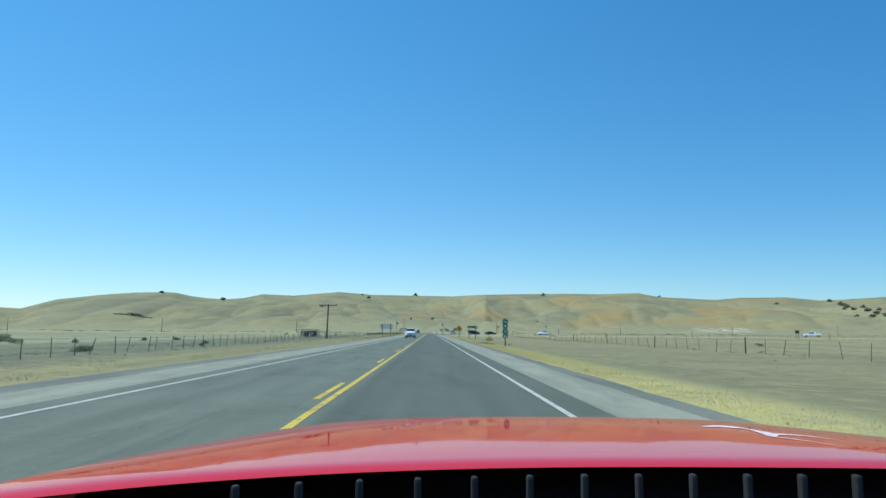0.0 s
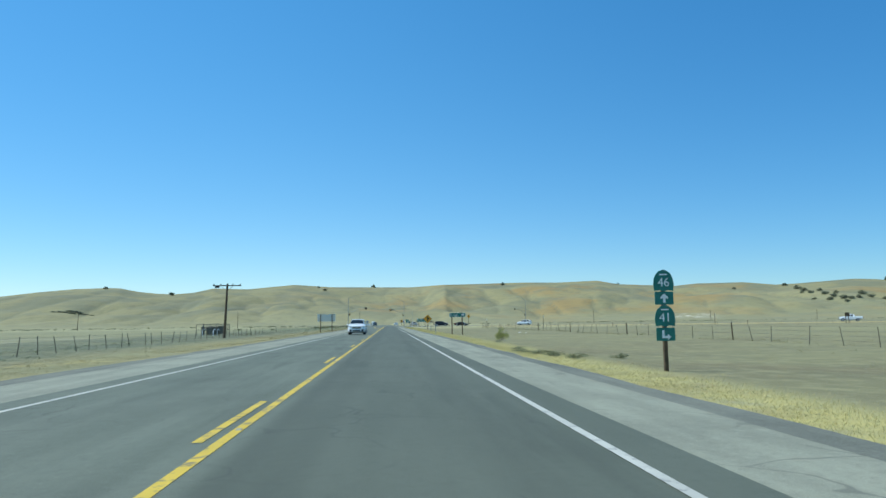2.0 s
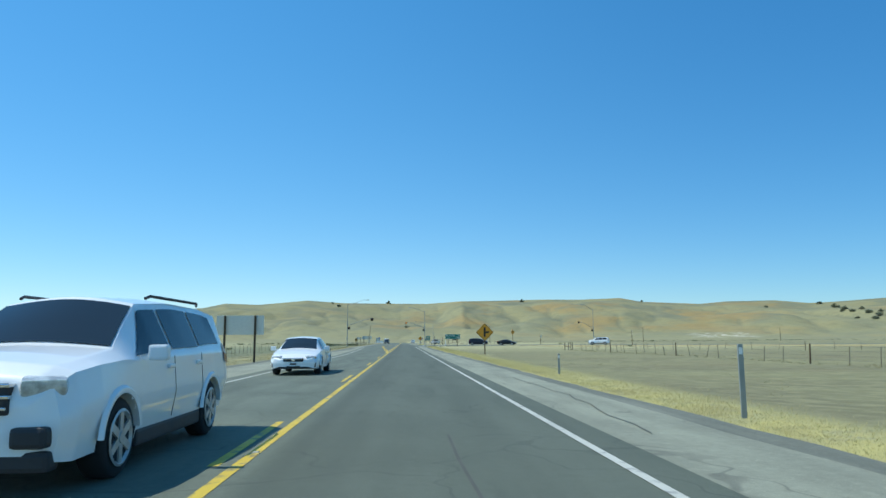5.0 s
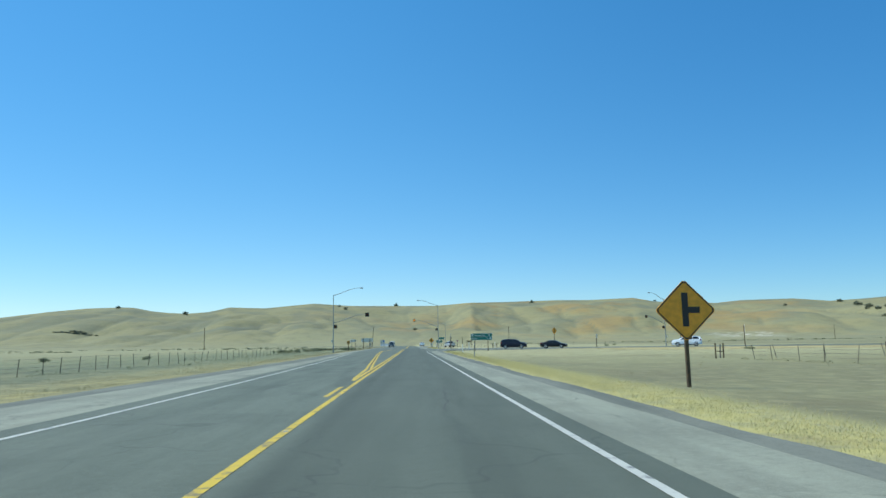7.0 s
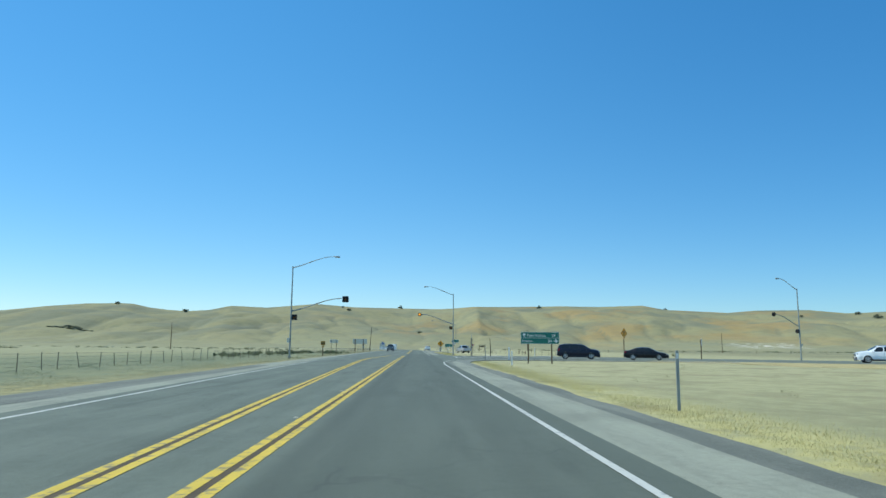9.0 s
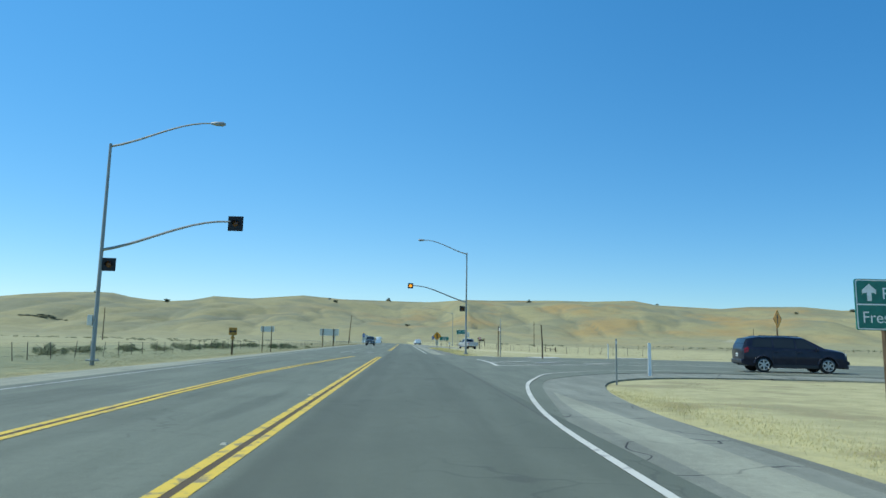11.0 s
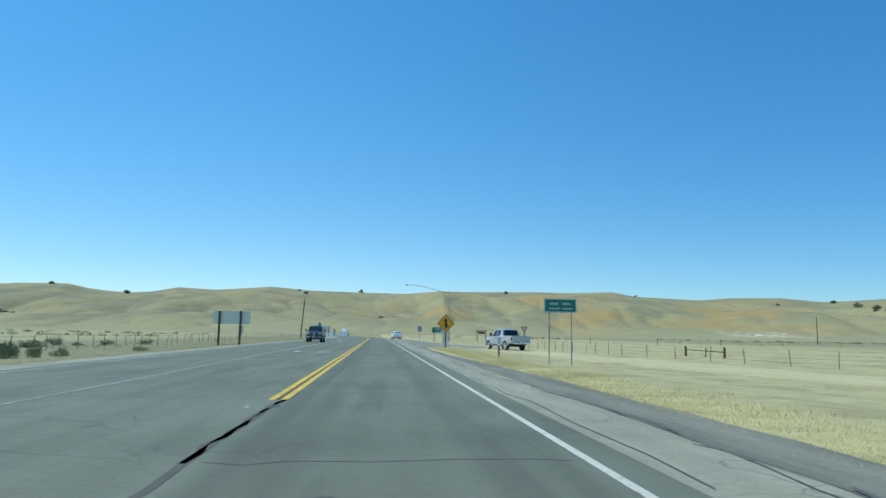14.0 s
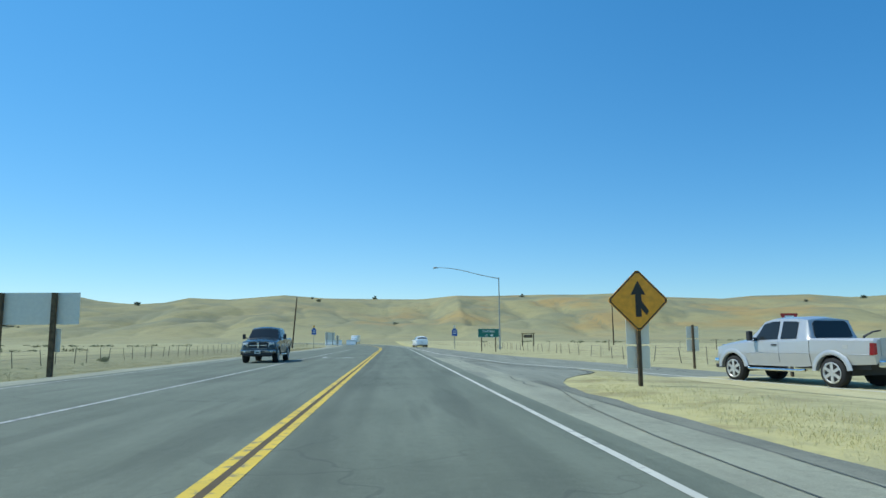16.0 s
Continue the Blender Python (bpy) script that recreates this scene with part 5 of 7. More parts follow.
# ---- fences ----
def wire_fence(points, spacing, h, label, thick_every=0, lean=0.08, wires=4):
    """Posts along a plan polyline with sagging wires."""
    s = thing("wire_fence", points[0][0], points[0][1], 0, 0, label, "fence")
    ox, oy = points[0][0] * K, points[0][1] * K
    thin, thick = [], []
    for _ in range(3):
        bm = bmesh.new()
        tube(bm, [(0, 0, -0.4), (0.01, 0, h * 0.5), (0, 0.01, h * random.uniform(0.95, 1.05))], [0.028, 0.026, 0.023], 6)
        thin.append(mesh_of("post", bm, M_STEEL_POST))
        bm = bmesh.new()
        tube(bm, [(0, 0, -0.4), (0, 0, h * 0.5), (0, 0, h * 1.12)], [0.055, 0.05, 0.045], 8)
        thick.append(mesh_of("post", bm, M_WOOD))
    tops = []
    count = 0
    for (x0, y0), (x1, y1) in zip(points, points[1:]):
        n = max(1, round(math.hypot(x1 - x0, y1 - y0) * K / spacing))
        for i in range(n):
            x, y = (x0 + (x1 - x0) * i / n) * K + random.uniform(-0.12, 0.12), (y0 + (y1 - y0) * i / n) * K + random.uniform(-0.5, 0.5)
            z = land_height(x, y)
            big = thick_every and count % thick_every == 0
            ob = new("post", random.choice(thick if big else thin))
            ob.parent = s
            tilt = 25 * lean
            m = pose(x - ox, y - oy, z, random.gauss(0, tilt * (1 if big else 4)), random.gauss(0, tilt * (1 if big else 4)), random.uniform(0, 360))
            ob.matrix_basis = m
            tops.append([m @ Vector((0, 0, h * (0.25 + 0.7 * k / (wires - 1)))) for k in range(wires)])
            count += 1
    for k in range(wires):
        bm = bmesh.new()
        tube(bm, [t[k] for t in tops], 0.006, 3)
        part("wire", bm, M_WIRE, s)
    return s


random.seed(11)
wire_fence([(-16.8, -25), (-16.8, 120), (-18.5, 160), (-19.2, 200), (-18.2, 290), (-18.6, 350), (-19.5, 400), (-19.5, 520)], 2.5, 1.05, "old wire fence of thin weathered steel posts", 0, 0.05)
wire_fence([(24.2, -10), (24.4, 60), (24.2, 130), (25.2, 203)], 3.1, 1.1, "leaning wire fence of steel posts with dark timber posts", 7, 0.07)
wire_fence([(24.9, 203.7), (40, 197), (70, 182), (110, 160)], 3.4, 1.05, "wire fence along the side road", 9, 0.08)
wire_fence([(29, 318), (22.5, 340), (19.6, 352), (19.2, 366), (17.6, 385), (17.2, 410), (18.4, 470), (10, 560)], 3.2, 1.0, "straight wire fence beyond the slip road", 0, 0.04)
wire_fence([(26, 420), (80, 430), (170, 440)], 5.0, 1.25, "far wire fence across the pasture", 3, 0.05)


def corner_brace(x, y, turn, label, half=1.0):
    s = thing("fence_brace", x, y, -0.25, turn, label, "fence")
    for u in (-half, half):
        bm = bmesh.new()
        tube(bm, [(u, 0, -0.4), (u, 0, 1.1 if half < 2 else 0.8)], [0.055, 0.05] if half < 2 else [0.1, 0.09], 10)
        part("post", bm, M_WOOD, s)
    bm = bmesh.new()
    tube(bm, [(-0.95 * half, 0, 0.5), (0.95 * half, 0, 0.42)], 0.04, 8)
    part("rail", bm, M_WOOD, s)
    bm = bmesh.new()
    tube(bm, [(0.1, 0, -0.3), (0.25, 0, 1.0 if half < 2 else 0.7)], [0.06, 0.05], 8)
    part("middle_post", bm, M_WOOD_GREY, s, "grey middle post")


corner_brace(25.4, 351.0, -81, "dark timber gate brace of two thick posts and rail", 2.5)
corner_brace(24.0, 202.6, 47, "timber corner brace of the wire fence", 0.9)


def pump_pen(x, y):
    """A fenced pen with pump gear: posts, rails, wire mesh panels, tank and pipes."""
    s = thing("pump_enclosure", x, y, -0.3, 0, "weathered fenced pen with white pump pipes and dark machinery", "enclosure")
    w, d, h = 4.3, 4.2, 1.8
    for u in (-w / 2, -w / 4, 0, w / 4, w / 2):
        for v in (-d / 2, d / 2):
            bm = bmesh.new()
            tube(bm, [(u, v, -0.4), (u, v, h + random.uniform(-0.25, 0.15))], 0.045, 8)
            part("post", bm, M_WOOD_GREY, s)
    for v in (-d / 2, d / 2):
        for z in (0.9, h - 0.05):
            bm = bmesh.new()
            box(bm, 0, v, z, w, 0.05, 0.06)
            part("rail", bm, M_WOOD_GREY, s)
    bm = bmesh.new()
    for i in range(36):
        u = -w / 2 + w * i / 35
        tube(bm, [(u, d / 2 - 0.05, 0.1), (u, d / 2 - 0.05, h)], 0.012, 3)
    for i in range(10):
        tube(bm, [(-w / 2, d / 2 - 0.05, 0.2 + i * 0.19), (w / 2, d / 2 - 0.05, 0.2 + i * 0.19)], 0.012, 3)
    part("mesh_panel", bm, M_WIRE, s, "rusty wire mesh")
    bm = bmesh.new()
    box(bm, -0.4, 0.6, 0.7, 1.5, 1.0, 1.2, bevel=0.05)
    box(bm, 1.2, 0.8, 0.85, 1.1, 1.0, 1.3, bevel=0.05)
    tube(bm, [(-1.6, 0.4, 0.1), (-1.6, 0.4, 1.2), (-0.6, 0.4, 1.35), (0.6, 0.5, 1.3), (0.7, 0.5, 0.1)], 0.1, 8)
    part("machinery", bm, M_STEEL_POST, s, "dark rusty machinery housing")
    for u in (-1.4, 0.3, 0.9):
        bm = bmesh.new()
        tube(bm, [(u, -1.2, -0.2), (u, -1.2, 0.7), (u + 0.15, -1.15, 0.95), (u + 0.3, -0.9, 0.9)], 0.08, 10)
        part("pipe", bm, M_SIGN_WHITE, s, "white painted pipe", 50)
    bm = bmesh.new()
    tube(bm, [(-1.75, 0, -0.2), (-1.75, 0, 1.4)], 0.2, 14)
    part("tank", bm, M_STEEL_POST, s, "narrow rusty upright tank", 40)


pump_pen(-24.4, 148.5)


# ---- plants ----
def leaf_cloud(bm, centre, size, count, leaf):
    for _ in range(count):
        d = Vector((random.gauss(0, 1), random.gauss(0, 1), random.gauss(0, 1)))
        d = d.normalized() * random.uniform(0.35, 1.0) ** 0.6
        c = Vector(centre) + Vector((d.x * size[0], d.y * size[1], d.z * size[2]))
        q = Euler([random.uniform(0, 6.28) for _ in range(3)]).to_matrix()
        l = leaf * random.uniform(0.6, 1.4)
        vs = [bm.verts.new(c + q @ Vector(v) * l) for v in ((-0.5, 0, 0), (0, -0.28, 0.08), (0.5, 0, 0), (0, 0.3, 0.08))]
        bm.faces.new(vs)


def oak(h, seed):
    random.seed(seed)
    s = thing("oak_tree", 0, 0, 0, 0, "dark evergreen oak on the grassy hillside", "tree", "oaks on the hills")
    bm = bmesh.new()
    tube(bm, [(0, 0, -1.5), (0.1, 0, h * 0.2), (0.2, 0.1, h * 0.5)], [h * 0.05, h * 0.04, h * 0.015], 7)
    for k in range(5):
        a = k * 1.3
        tube(bm, [(0.1, 0, h * 0.2), (math.cos(a) * h * 0.22, math.sin(a) * h * 0.22, h * 0.45), (math.cos(a) * h * 0.36, math.sin(a) * h * 0.36, h * 0.6)], [h * 0.028, h * 0.018, h * 0.006], 5)
    part("trunk", bm, M_BARK, s)
    bm = bmesh.new()
    for k in range(16):
        a, r = random.uniform(0, 6.28), random.uniform(0, 0.5) * h
        leaf_cloud(bm, (math.cos(a) * r, math.sin(a) * r, h * random.uniform(0.16, 0.85 - 0.5 * r / h)), (h * 0.22, h * 0.22, h * 0.17), 75, h * 0.095)
    part("crown", bm, M_LEAF_OAK, s, "dark olive foliage")
    return s


def on_hill(a, el):
    """The place on the hills seen in the direction a at the elevation el, degrees, from the road's start."""
    for r in range(1100, 3300, 8):
        if hill_height(a, r) - 1.2 >= r * math.tan(radians(el)):
            break
    else:
        r = ridge(a)[0] - 10
    return 2 + r * math.sin(radians(a)), r * math.cos(radians(a)), hill_height(a, r)


OAKS = ((-21.4, 2.9, 15), (-16.85, 2.55, 17), (-1.3, 2.95, 17), (-5.7, 2.95, 9), (-5.2, 2.7, 12), (9.4, 3.0, 13), (0.15, 1.0, 6.5), (0.35, 1.05, 3.5), (-23.35, 1.0, 8), (-22.9, 0.95, 8), (-22.5, 0.9, 6), (-24.2, 1.08, 6), (-23.8, 1.06, 7), (-23.45, 1.14, 8), (-23.05, 1.1, 7), (-22.1, 0.86, 4), (-24.6, 1.12, 5), (18.6, 2.8, 7), (27.1, 2.2, 8), (30.6, 2.35, 12),
        (31.3, 2.05, 12), (31.6, 1.9, 11), (32.0, 1.75, 9), (32.6, 1.9, 8), (32.9, 1.6, 10), (33.4, 1.45, 10), (33.6, 1.7, 7), (34.0, 1.3, 10), (34.5, 1.25, 8), (34.9, 1.3, 8), (35.7, 1.35, 9), (36.5, 1.2, 9), (37, 2.45, 14), (38, 2.3, 15), (38.8, 2.2, 12), (35.2, 1.55, 10), (31.45, 1.75, 7), (33.1, 1.2, 9), (32.2, 1.25, 6), (34.2, 1.0, 7))
protos = [oak(10, 31), oak(10, 32), oak(10, 33)]
for i, (a, el, h) in enumerate(OAKS):
    hx, hy, hz = on_hill(a, el)
    m = pose(hx, hy, hz - 0.16 * h, 0, 0, 50 * i)
    if i < 3:
        protos[i].scale = (h / 10,) * 3
        o = protos[i]
        o.matrix_basis = m @ Matrix.Diagonal((h / 10, h / 10, h / 10, 1))
    else:
        o = copy_thing(protos[i % 3], m)
        k = 1.45 if 31 < a < 36 and el < 2.2 else 2.1 if a < -22 else 1.25
        o.scale = (h / 10 * k, h / 10 * k, h / 10 * (0.7 if a < -22 else 1.1))


def shrub(h, w, material, seed, label, leaves=100, leaf=0.09, stem=1.0):
    random.seed(seed)
    s = thing("shrub", 0, 0, 0, 0, label, "shrub", "roadside shrubs")
    for k in range(5):
        a = k * 1.26
        bm = bmesh.new()
        tube(bm, [(0, 0, -0.2), (math.cos(a) * w * 0.2, math.sin(a) * w * 0.2, h * 0.4), (math.cos(a) * w * 0.4, math.sin(a) * w * 0.4, h * 0.75)], [0.02 * stem, 0.014 * stem, 0.005 * stem], 4)
        part("stem", bm, M_BARK, s)
    bm = bmesh.new()
    for k in range(11):
        a, r = random.uniform(0, 6.28), random.uniform(0, 0.38) * w
        leaf_cloud(bm, (math.cos(a) * r, math.sin(a) * r, h * random.uniform(0.08, 0.72 - 0.5 * r / w)), (w * 0.19, w * 0.19, h * 0.2), leaves, leaf * h)
    part("leaves", bm, material, s)
    return s


def plant_at(proto, x, y, scale, turn):
    m = pose(x * K, y * K, land_height(x * K, y * K) - 0.03, 0, 0, turn)
    o = copy_thing(proto, m)
    o.scale = scale
    return o


sage = shrub(1.0, 1.5, M_LEAF_SAGE, 41, "low grey-green sagebrush in dry grass", 170, 0.06)
sage.matrix_basis = pose(-25 * K, 316 * K, -0.35)
lime = shrub(1.25, 1.1, M_LEAF_LIME, 42, "bright yellow-green bush beside the road", 150, 0.05, 0.4)
lime.matrix_basis = pose(9.7 * K, 91.8 * K, -0.15)
random.seed(8)
for x, y, s in ((6.95, 71.2, 0.45), (7.0, 70.2, 0.4), (7.2, 68.8, 0.55), (7.4, 67.2, 0.6), (7.7, 65.6, 0.55), (7.3, 73.5, 0.4), (8.4, 85.5, 0.35), (9.3, 66, 0.5), (31, 262, 0.9), (37, 258.5, 1.0), (45, 240, 1.0)):
    plant_at(sage, x, y, (s * 1.2, s * 1.2, s * 0.5), random.uniform(0, 360))
for k in range(16):
    plant_at(sage, -22.5 + random.uniform(-2.5, 2.5), 290 + k * 4.3 + random.uniform(-2, 2), (random.uniform(1.1, 1.8),) * 2 + (random.uniform(0.7, 1.15),), random.uniform(0, 360))
for x, y, s in ((-22, 366, 1.1), (-20.6, 372, 1.2), (-25, 363, 1.4), (-19, 395, 0.8), (-33, 47, 1.7), (-36, 60, 1.2), (-20, 44, 0.9), (-21, 70, 0.8), (-42, 52, 2.2), (-38, 230, 1.1), (-31, 240, 1.0), (-46, 228, 1.2), (38, 75, 0.8), (52, 330, 1.2), (60, 350, 1.1)):
    plant_at(sage, x, y, (s, s, s * 0.7), random.uniform(0, 360))

# dark green bushes behind the far fence, past the junction
bush = shrub(1.2, 2.4, M_LEAF_DARK, 43, "dark green rounded bush behind the wire fence", 240, 0.052)
bush.matrix_basis = pose(-22.4 * K, 331 * K, -0.4)
for x, y, w, h in ((-15.6, 334.6, 0.75, 0.8), (-15.0, 336.0, 0.8, 0.95), (-14.2, 337.0, 0.6, 0.75), (-13.7, 338.2, 0.45, 0.55), (-16.4, 336.5, 0.7, 0.8), (-13.2, 348.4, 0.55, 0.42), (-17.0, 339.5, 0.6, 0.6)):
    plant_at(bush, x, y, (w, w, h), random.uniform(0, 360))
for k in range(22):
    plant_at(bush, -24.0 + random.uniform(-2.5, 4.0) - 0.02 * k, 292 + k * 3.4 + random.uniform(-1.5, 1.5), (random.uniform(0.35, 0.95),) * 2 + (random.uniform(0.35, 0.85),), random.uniform(0, 360))

for x, y, s in ((-42, 71, 1.15), (-37.5, 66, 0.7), (-35, 72, 0.55), (-33, 84, 0.6), (-30.5, 88, 0.6), (-19.5, 42, 0.5), (-18, 60, 0.35)):
    plant_at(bush, x, y, (s, s, s * 0.95), random.uniform(0, 360))

# distant scrub in lines across the plain
random.seed(21)
bm = bmesh.new()
for far, spread, lo, hi, count in ((455, 2.5, -420, -42, 150), (560, 4, -560, -60, 200), (660, 8, -700, -80, 130), (575, 5, 60, 560, 190), (640, 10, 40, 600, 90)):
    for k in range(count):
        x, y = random.uniform(lo, hi) * K, random.gauss(far, spread) * K
        if noise.noise((x * 0.012, y * 0.01, 2)) < -0.18:
            continue
        h = random.uniform(0.35, 1.0) * (1.25 if far > 500 else 1)
        leaf_cloud(bm, (x, y, land_height(x, y) + h * 0.25), (h * random.uniform(1.0, 2.6), h * 0.9, h * 0.42), 36, h * 0.42)
tagged(new("distant_scrub", mesh_of("distant_scrub", bm, M_LEAF_SCRUB)), "lines of low dark scrub across the plain", "scrub", kind="stuff")


def straw(name, material, spots, h, label):
    """Tufts of bent blades."""
    vs, fs = [], []
    for x, y, s in spots:
        z = land_height(x, y)
        for _ in range(9):
            a, t = random.uniform(0, 6.28), random.uniform(0, 6.28)
            ox, oy = x + random.gauss(0, 0.25), y + random.gauss(0, 0.25)
            hh = h * s * random.uniform(0.5, 1.2)
            dx, dy, w = math.cos(a) * hh * 1.3, math.sin(a) * hh * 1.3, 0.0022 * (0.7 + s)
            wx, wy = math.cos(t) * w, math.sin(t) * w
            i = len(vs)
            vs += [(ox - wx, oy - wy, z - 0.03), (ox + wx, oy + wy, z - 0.03), (ox + dx * 0.4 + wx * 0.7, oy + dy * 0.4 + wy * 0.7, z + hh * 0.6), (ox + dx * 0.4 - wx * 0.7, oy + dy * 0.4 - wy * 0.7, z + hh * 0.6), (ox + dx, oy + dy, z + hh)]
            fs += [(i, i + 1, i + 2, i + 3), (i + 3, i + 2, i + 4)]
    me = bpy.data.meshes.new(name)
    me.from_pydata(vs, [], fs)
    me.materials.append(material)
    tagged(new(name, me), label, "grass", kind="stuff")


def clear(x, y):
    """Whether a spot, in metres, lies off the junction's paving."""
    u, v = x / K, y / K
    if 247 < v < 298 and u > 0:
        if u < 40 and 253 + max(0, 12 - abs(u - 14)) < v < 294:
            return False
        if u < 6.6:
            return False
    if 340 < v < 393 and u < np.interp(v, [340, 352, 362, 369.5, 379, 393], [5.6, 5.8, 6.5, 9.6, 9.0, 8.0]):
        return False
    return not (296 < v < 460 and abs(u - np.interp(v, [296, 301, 322, 340, 354, 366, 380, 400, 452], [27, 23.5, 18.5, 15.6, 13.6, 11.7, 8.9, 7.3, 5])) < 3.2)


def weeds(name, material, spots, label):
    """Low clumps of dry weeds; spots: (x, y, height, width) in metres."""
    bm = bmesh.new()
    for x, y, h, w in spots:
        leaf_cloud(bm, (x, y, land_height(x, y) + h * 0.3), (w * 1.2, w * 1.2, h * 0.45), 34, h * 0.22)
    tagged(new(name, mesh_of(name, bm, material)), label, "weeds", kind="stuff")


random.seed(78)
spots = []
for _ in range(2000):
    x, y = random.gauss(-21.5, 2.6), random.uniform(-15, 430)
    if noise.noise((x * 0.2, y * 0.12, 6)) > -0.1:
        h = random.uniform(0.08, 0.26)
        spots.append((x, y, h, h * random.uniform(0.7, 1.6)))
weeds("fence_weeds", M_LEAF_WEED, spots, "grey-green weeds growing along the old fence")
spots = []
for _ in range(1700):
    x, y = random.uniform(9.5, 46), random.uniform(5, 470)
    if clear(x, y) and noise.noise((x * 0.1, y * 0.1, 12)) > 0.02:
        h = random.uniform(0.06, 0.2)
        spots.append((x, y, h, h * random.uniform(0.8, 2.0)))
for _ in range(420):
    y = random.uniform(-5, 220)
    h = random.uniform(0.1, 0.3)
    spots.append((26.7 + random.gauss(0, 0.5), y, h, h))
weeds("pasture_weeds", M_LEAF_DRY, spots, "scattered dull clumps of dry weeds in the pasture")
random.seed(77)
spots = []
for _ in range(42000):
    x, y = 7.0 + abs(random.gauss(0, 0.95)), random.uniform(-20, 520)
    if random.random() < 0.45:
        y = random.uniform(20, 390)
    if clear(x, y) and noise.noise((x * 0.4, y * 0.25, 3)) > -0.45:
        spots.append((x, y, random.uniform(0.5, 1.1)))
straw("straw_grass", M_STRAW, spots, 0.048, "dry straw-yellow grass along the shoulder")
spots = []
for _ in range(9000):
    x, y = random.uniform(8, 34) , random.uniform(10, 480)
    if clear(x, y) and noise.noise((x * 0.16, y * 0.16, 8)) > -0.05:
        spots.append((x, y, random.uniform(0.3, 0.8)))
straw("pasture_grass", M_STRAW_BROWN, spots, 0.06, "thin brown grass in the pasture")
spots = []
for _ in range(16000):
    x, y = -8.2 - abs(random.gauss(0, 4.5)), random.uniform(-20, 520)
    if y > 190:
        x -= 3.2 * min(1, (y - 190) / 120)
    if noise.noise((x * 0.3, y * 0.2, 5)) > -0.3:
        spots.append((x, y, random.uniform(0.5, 1.1)))
straw("verge_grass", M_STRAW_BROWN, spots, 0.08, "brown and golden dry grass below the fence")


# ---- vehicles ----
def car_paint(name, colour, metal=0.0, rough=0.3, dusty=0.25, coat=0.8, ior=1.5):
    m, nt, b = nodes_of(name, rough, metal)
    o = nt.nodes.new("ShaderNodeTexCoord").outputs["Object"]
    dust = ramp(nt, noise_tex(nt, o, 3.0, 5), 0.4, 0.8)
    nt.links.new(mix(nt, calc(nt, "MULTIPLY", dust, dusty), colour, tuple(0.75 * c + 0.06 for c in colour)), b.inputs["Base Color"])
    nt.links.new(calc(nt, "MULTIPLY_ADD", dust, min(0.2, rough), rough), b.inputs["Roughness"])
    b.inputs["Coat Weight"].default_value, b.inputs["Coat Roughness"].default_value = coat, 0.06
    b.inputs["IOR"].default_value = ior
    return m


M_CAR_WHITE, M_CAR_BLACK = car_paint("white_car_paint", (0.9, 0.9, 0.87), dusty=0.08), car_paint("black_car_paint", (0.01, 0.01, 0.012), coat=0.25, ior=1.3)
M_CAR_NAVY, M_CAR_SLATE = car_paint("navy_car_paint", (0.012, 0.015, 0.03), coat=0.25, ior=1.3), car_paint("slate_car_paint", (0.024, 0.034, 0.038), 0.0, 0.25, 0.1, 0.5, 1.45)
M_CAR_SILVER, M_CAR_RED = car_paint("silver_car_paint", (0.46, 0.465, 0.47), 0.35, 0.35), car_paint("red_car_paint", (0.62, 0.009, 0.018), 0.0, 0.03, 0.02, 0.0, 1.14)
M_GLASS = glass_dark("tinted_car_glass")
M_TYRE = surface("tyre_rubber", (0.018, 0.018, 0.018), 0.85)
M_RIM = surface("alloy_rim", (0.52, 0.51, 0.48), 0.35, 0.4)
M_PLASTIC = surface("dark_plastic_trim", (0.03, 0.03, 0.032), 0.6)
M_CHROME = surface("chrome", (0.7, 0.71, 0.72), 0.15, 1.0, 0.05, rise=0)
M_SMEAR = surface("dried_dropping", (0.72, 0.6, 0.6), 0.9, vary=0.25, scale=40)
M_DARK_CHROME = surface("dull_dark_chrome", (0.26, 0.27, 0.28), 0.22, 1.0, 0.1, rise=0)
M_LAMP_CLEAR = surface("clear_lamp_lens", (0.62, 0.62, 0.58), 0.1, 0.3, vary=0.3, scale=14, rise=0)
M_LAMP_RED = surface("red_lamp_lens", (0.2, 0.008, 0.012), 0.15, vary=0.1, rise=0)

SUV_ROWS = ((-2.40, 0.62, 0.72, 0.80, 0.80, 1.02, 0.80, 1.10, 0.70, 1.12), (-2.34, 0.38, 0.86, 0.70, 0.95, 1.06, 0.93, 1.25, 0.82, 1.27), (-2.15, 0.34, 0.90, 0.70, 0.97, 1.10, 0.94, 1.62, 0.76, 1.66), (-1.6, 0.30, 0.92, 0.70, 0.985, 1.11, 0.95, 1.70, 0.68, 1.77),
            (-0.4, 0.30, 0.92, 0.70, 0.985, 1.10, 0.95, 1.715, 0.67, 1.79), (0.55, 0.30, 0.92, 0.70, 0.985, 1.08, 0.95, 1.66, 0.65, 1.74), (0.95, 0.30, 0.92, 0.70, 0.985, 1.07, 0.945, 1.44, 0.71, 1.51), (1.42, 0.30, 0.92, 0.70, 0.98, 1.08, 0.94, 1.18, 0.80, 1.23),
            (1.9, 0.30, 0.91, 0.70, 0.97, 1.05, 0.92, 1.11, 0.76, 1.17), (2.25, 0.28, 0.88, 0.66, 0.94, 1.0, 0.87, 1.05, 0.70, 1.1), (2.42, 0.30, 0.80, 0.60, 0.86, 0.9, 0.78, 0.95, 0.64, 0.99), (2.5, 0.36, 0.6, 0.5, 0.66, 0.74, 0.62, 0.80, 0.52, 0.82))
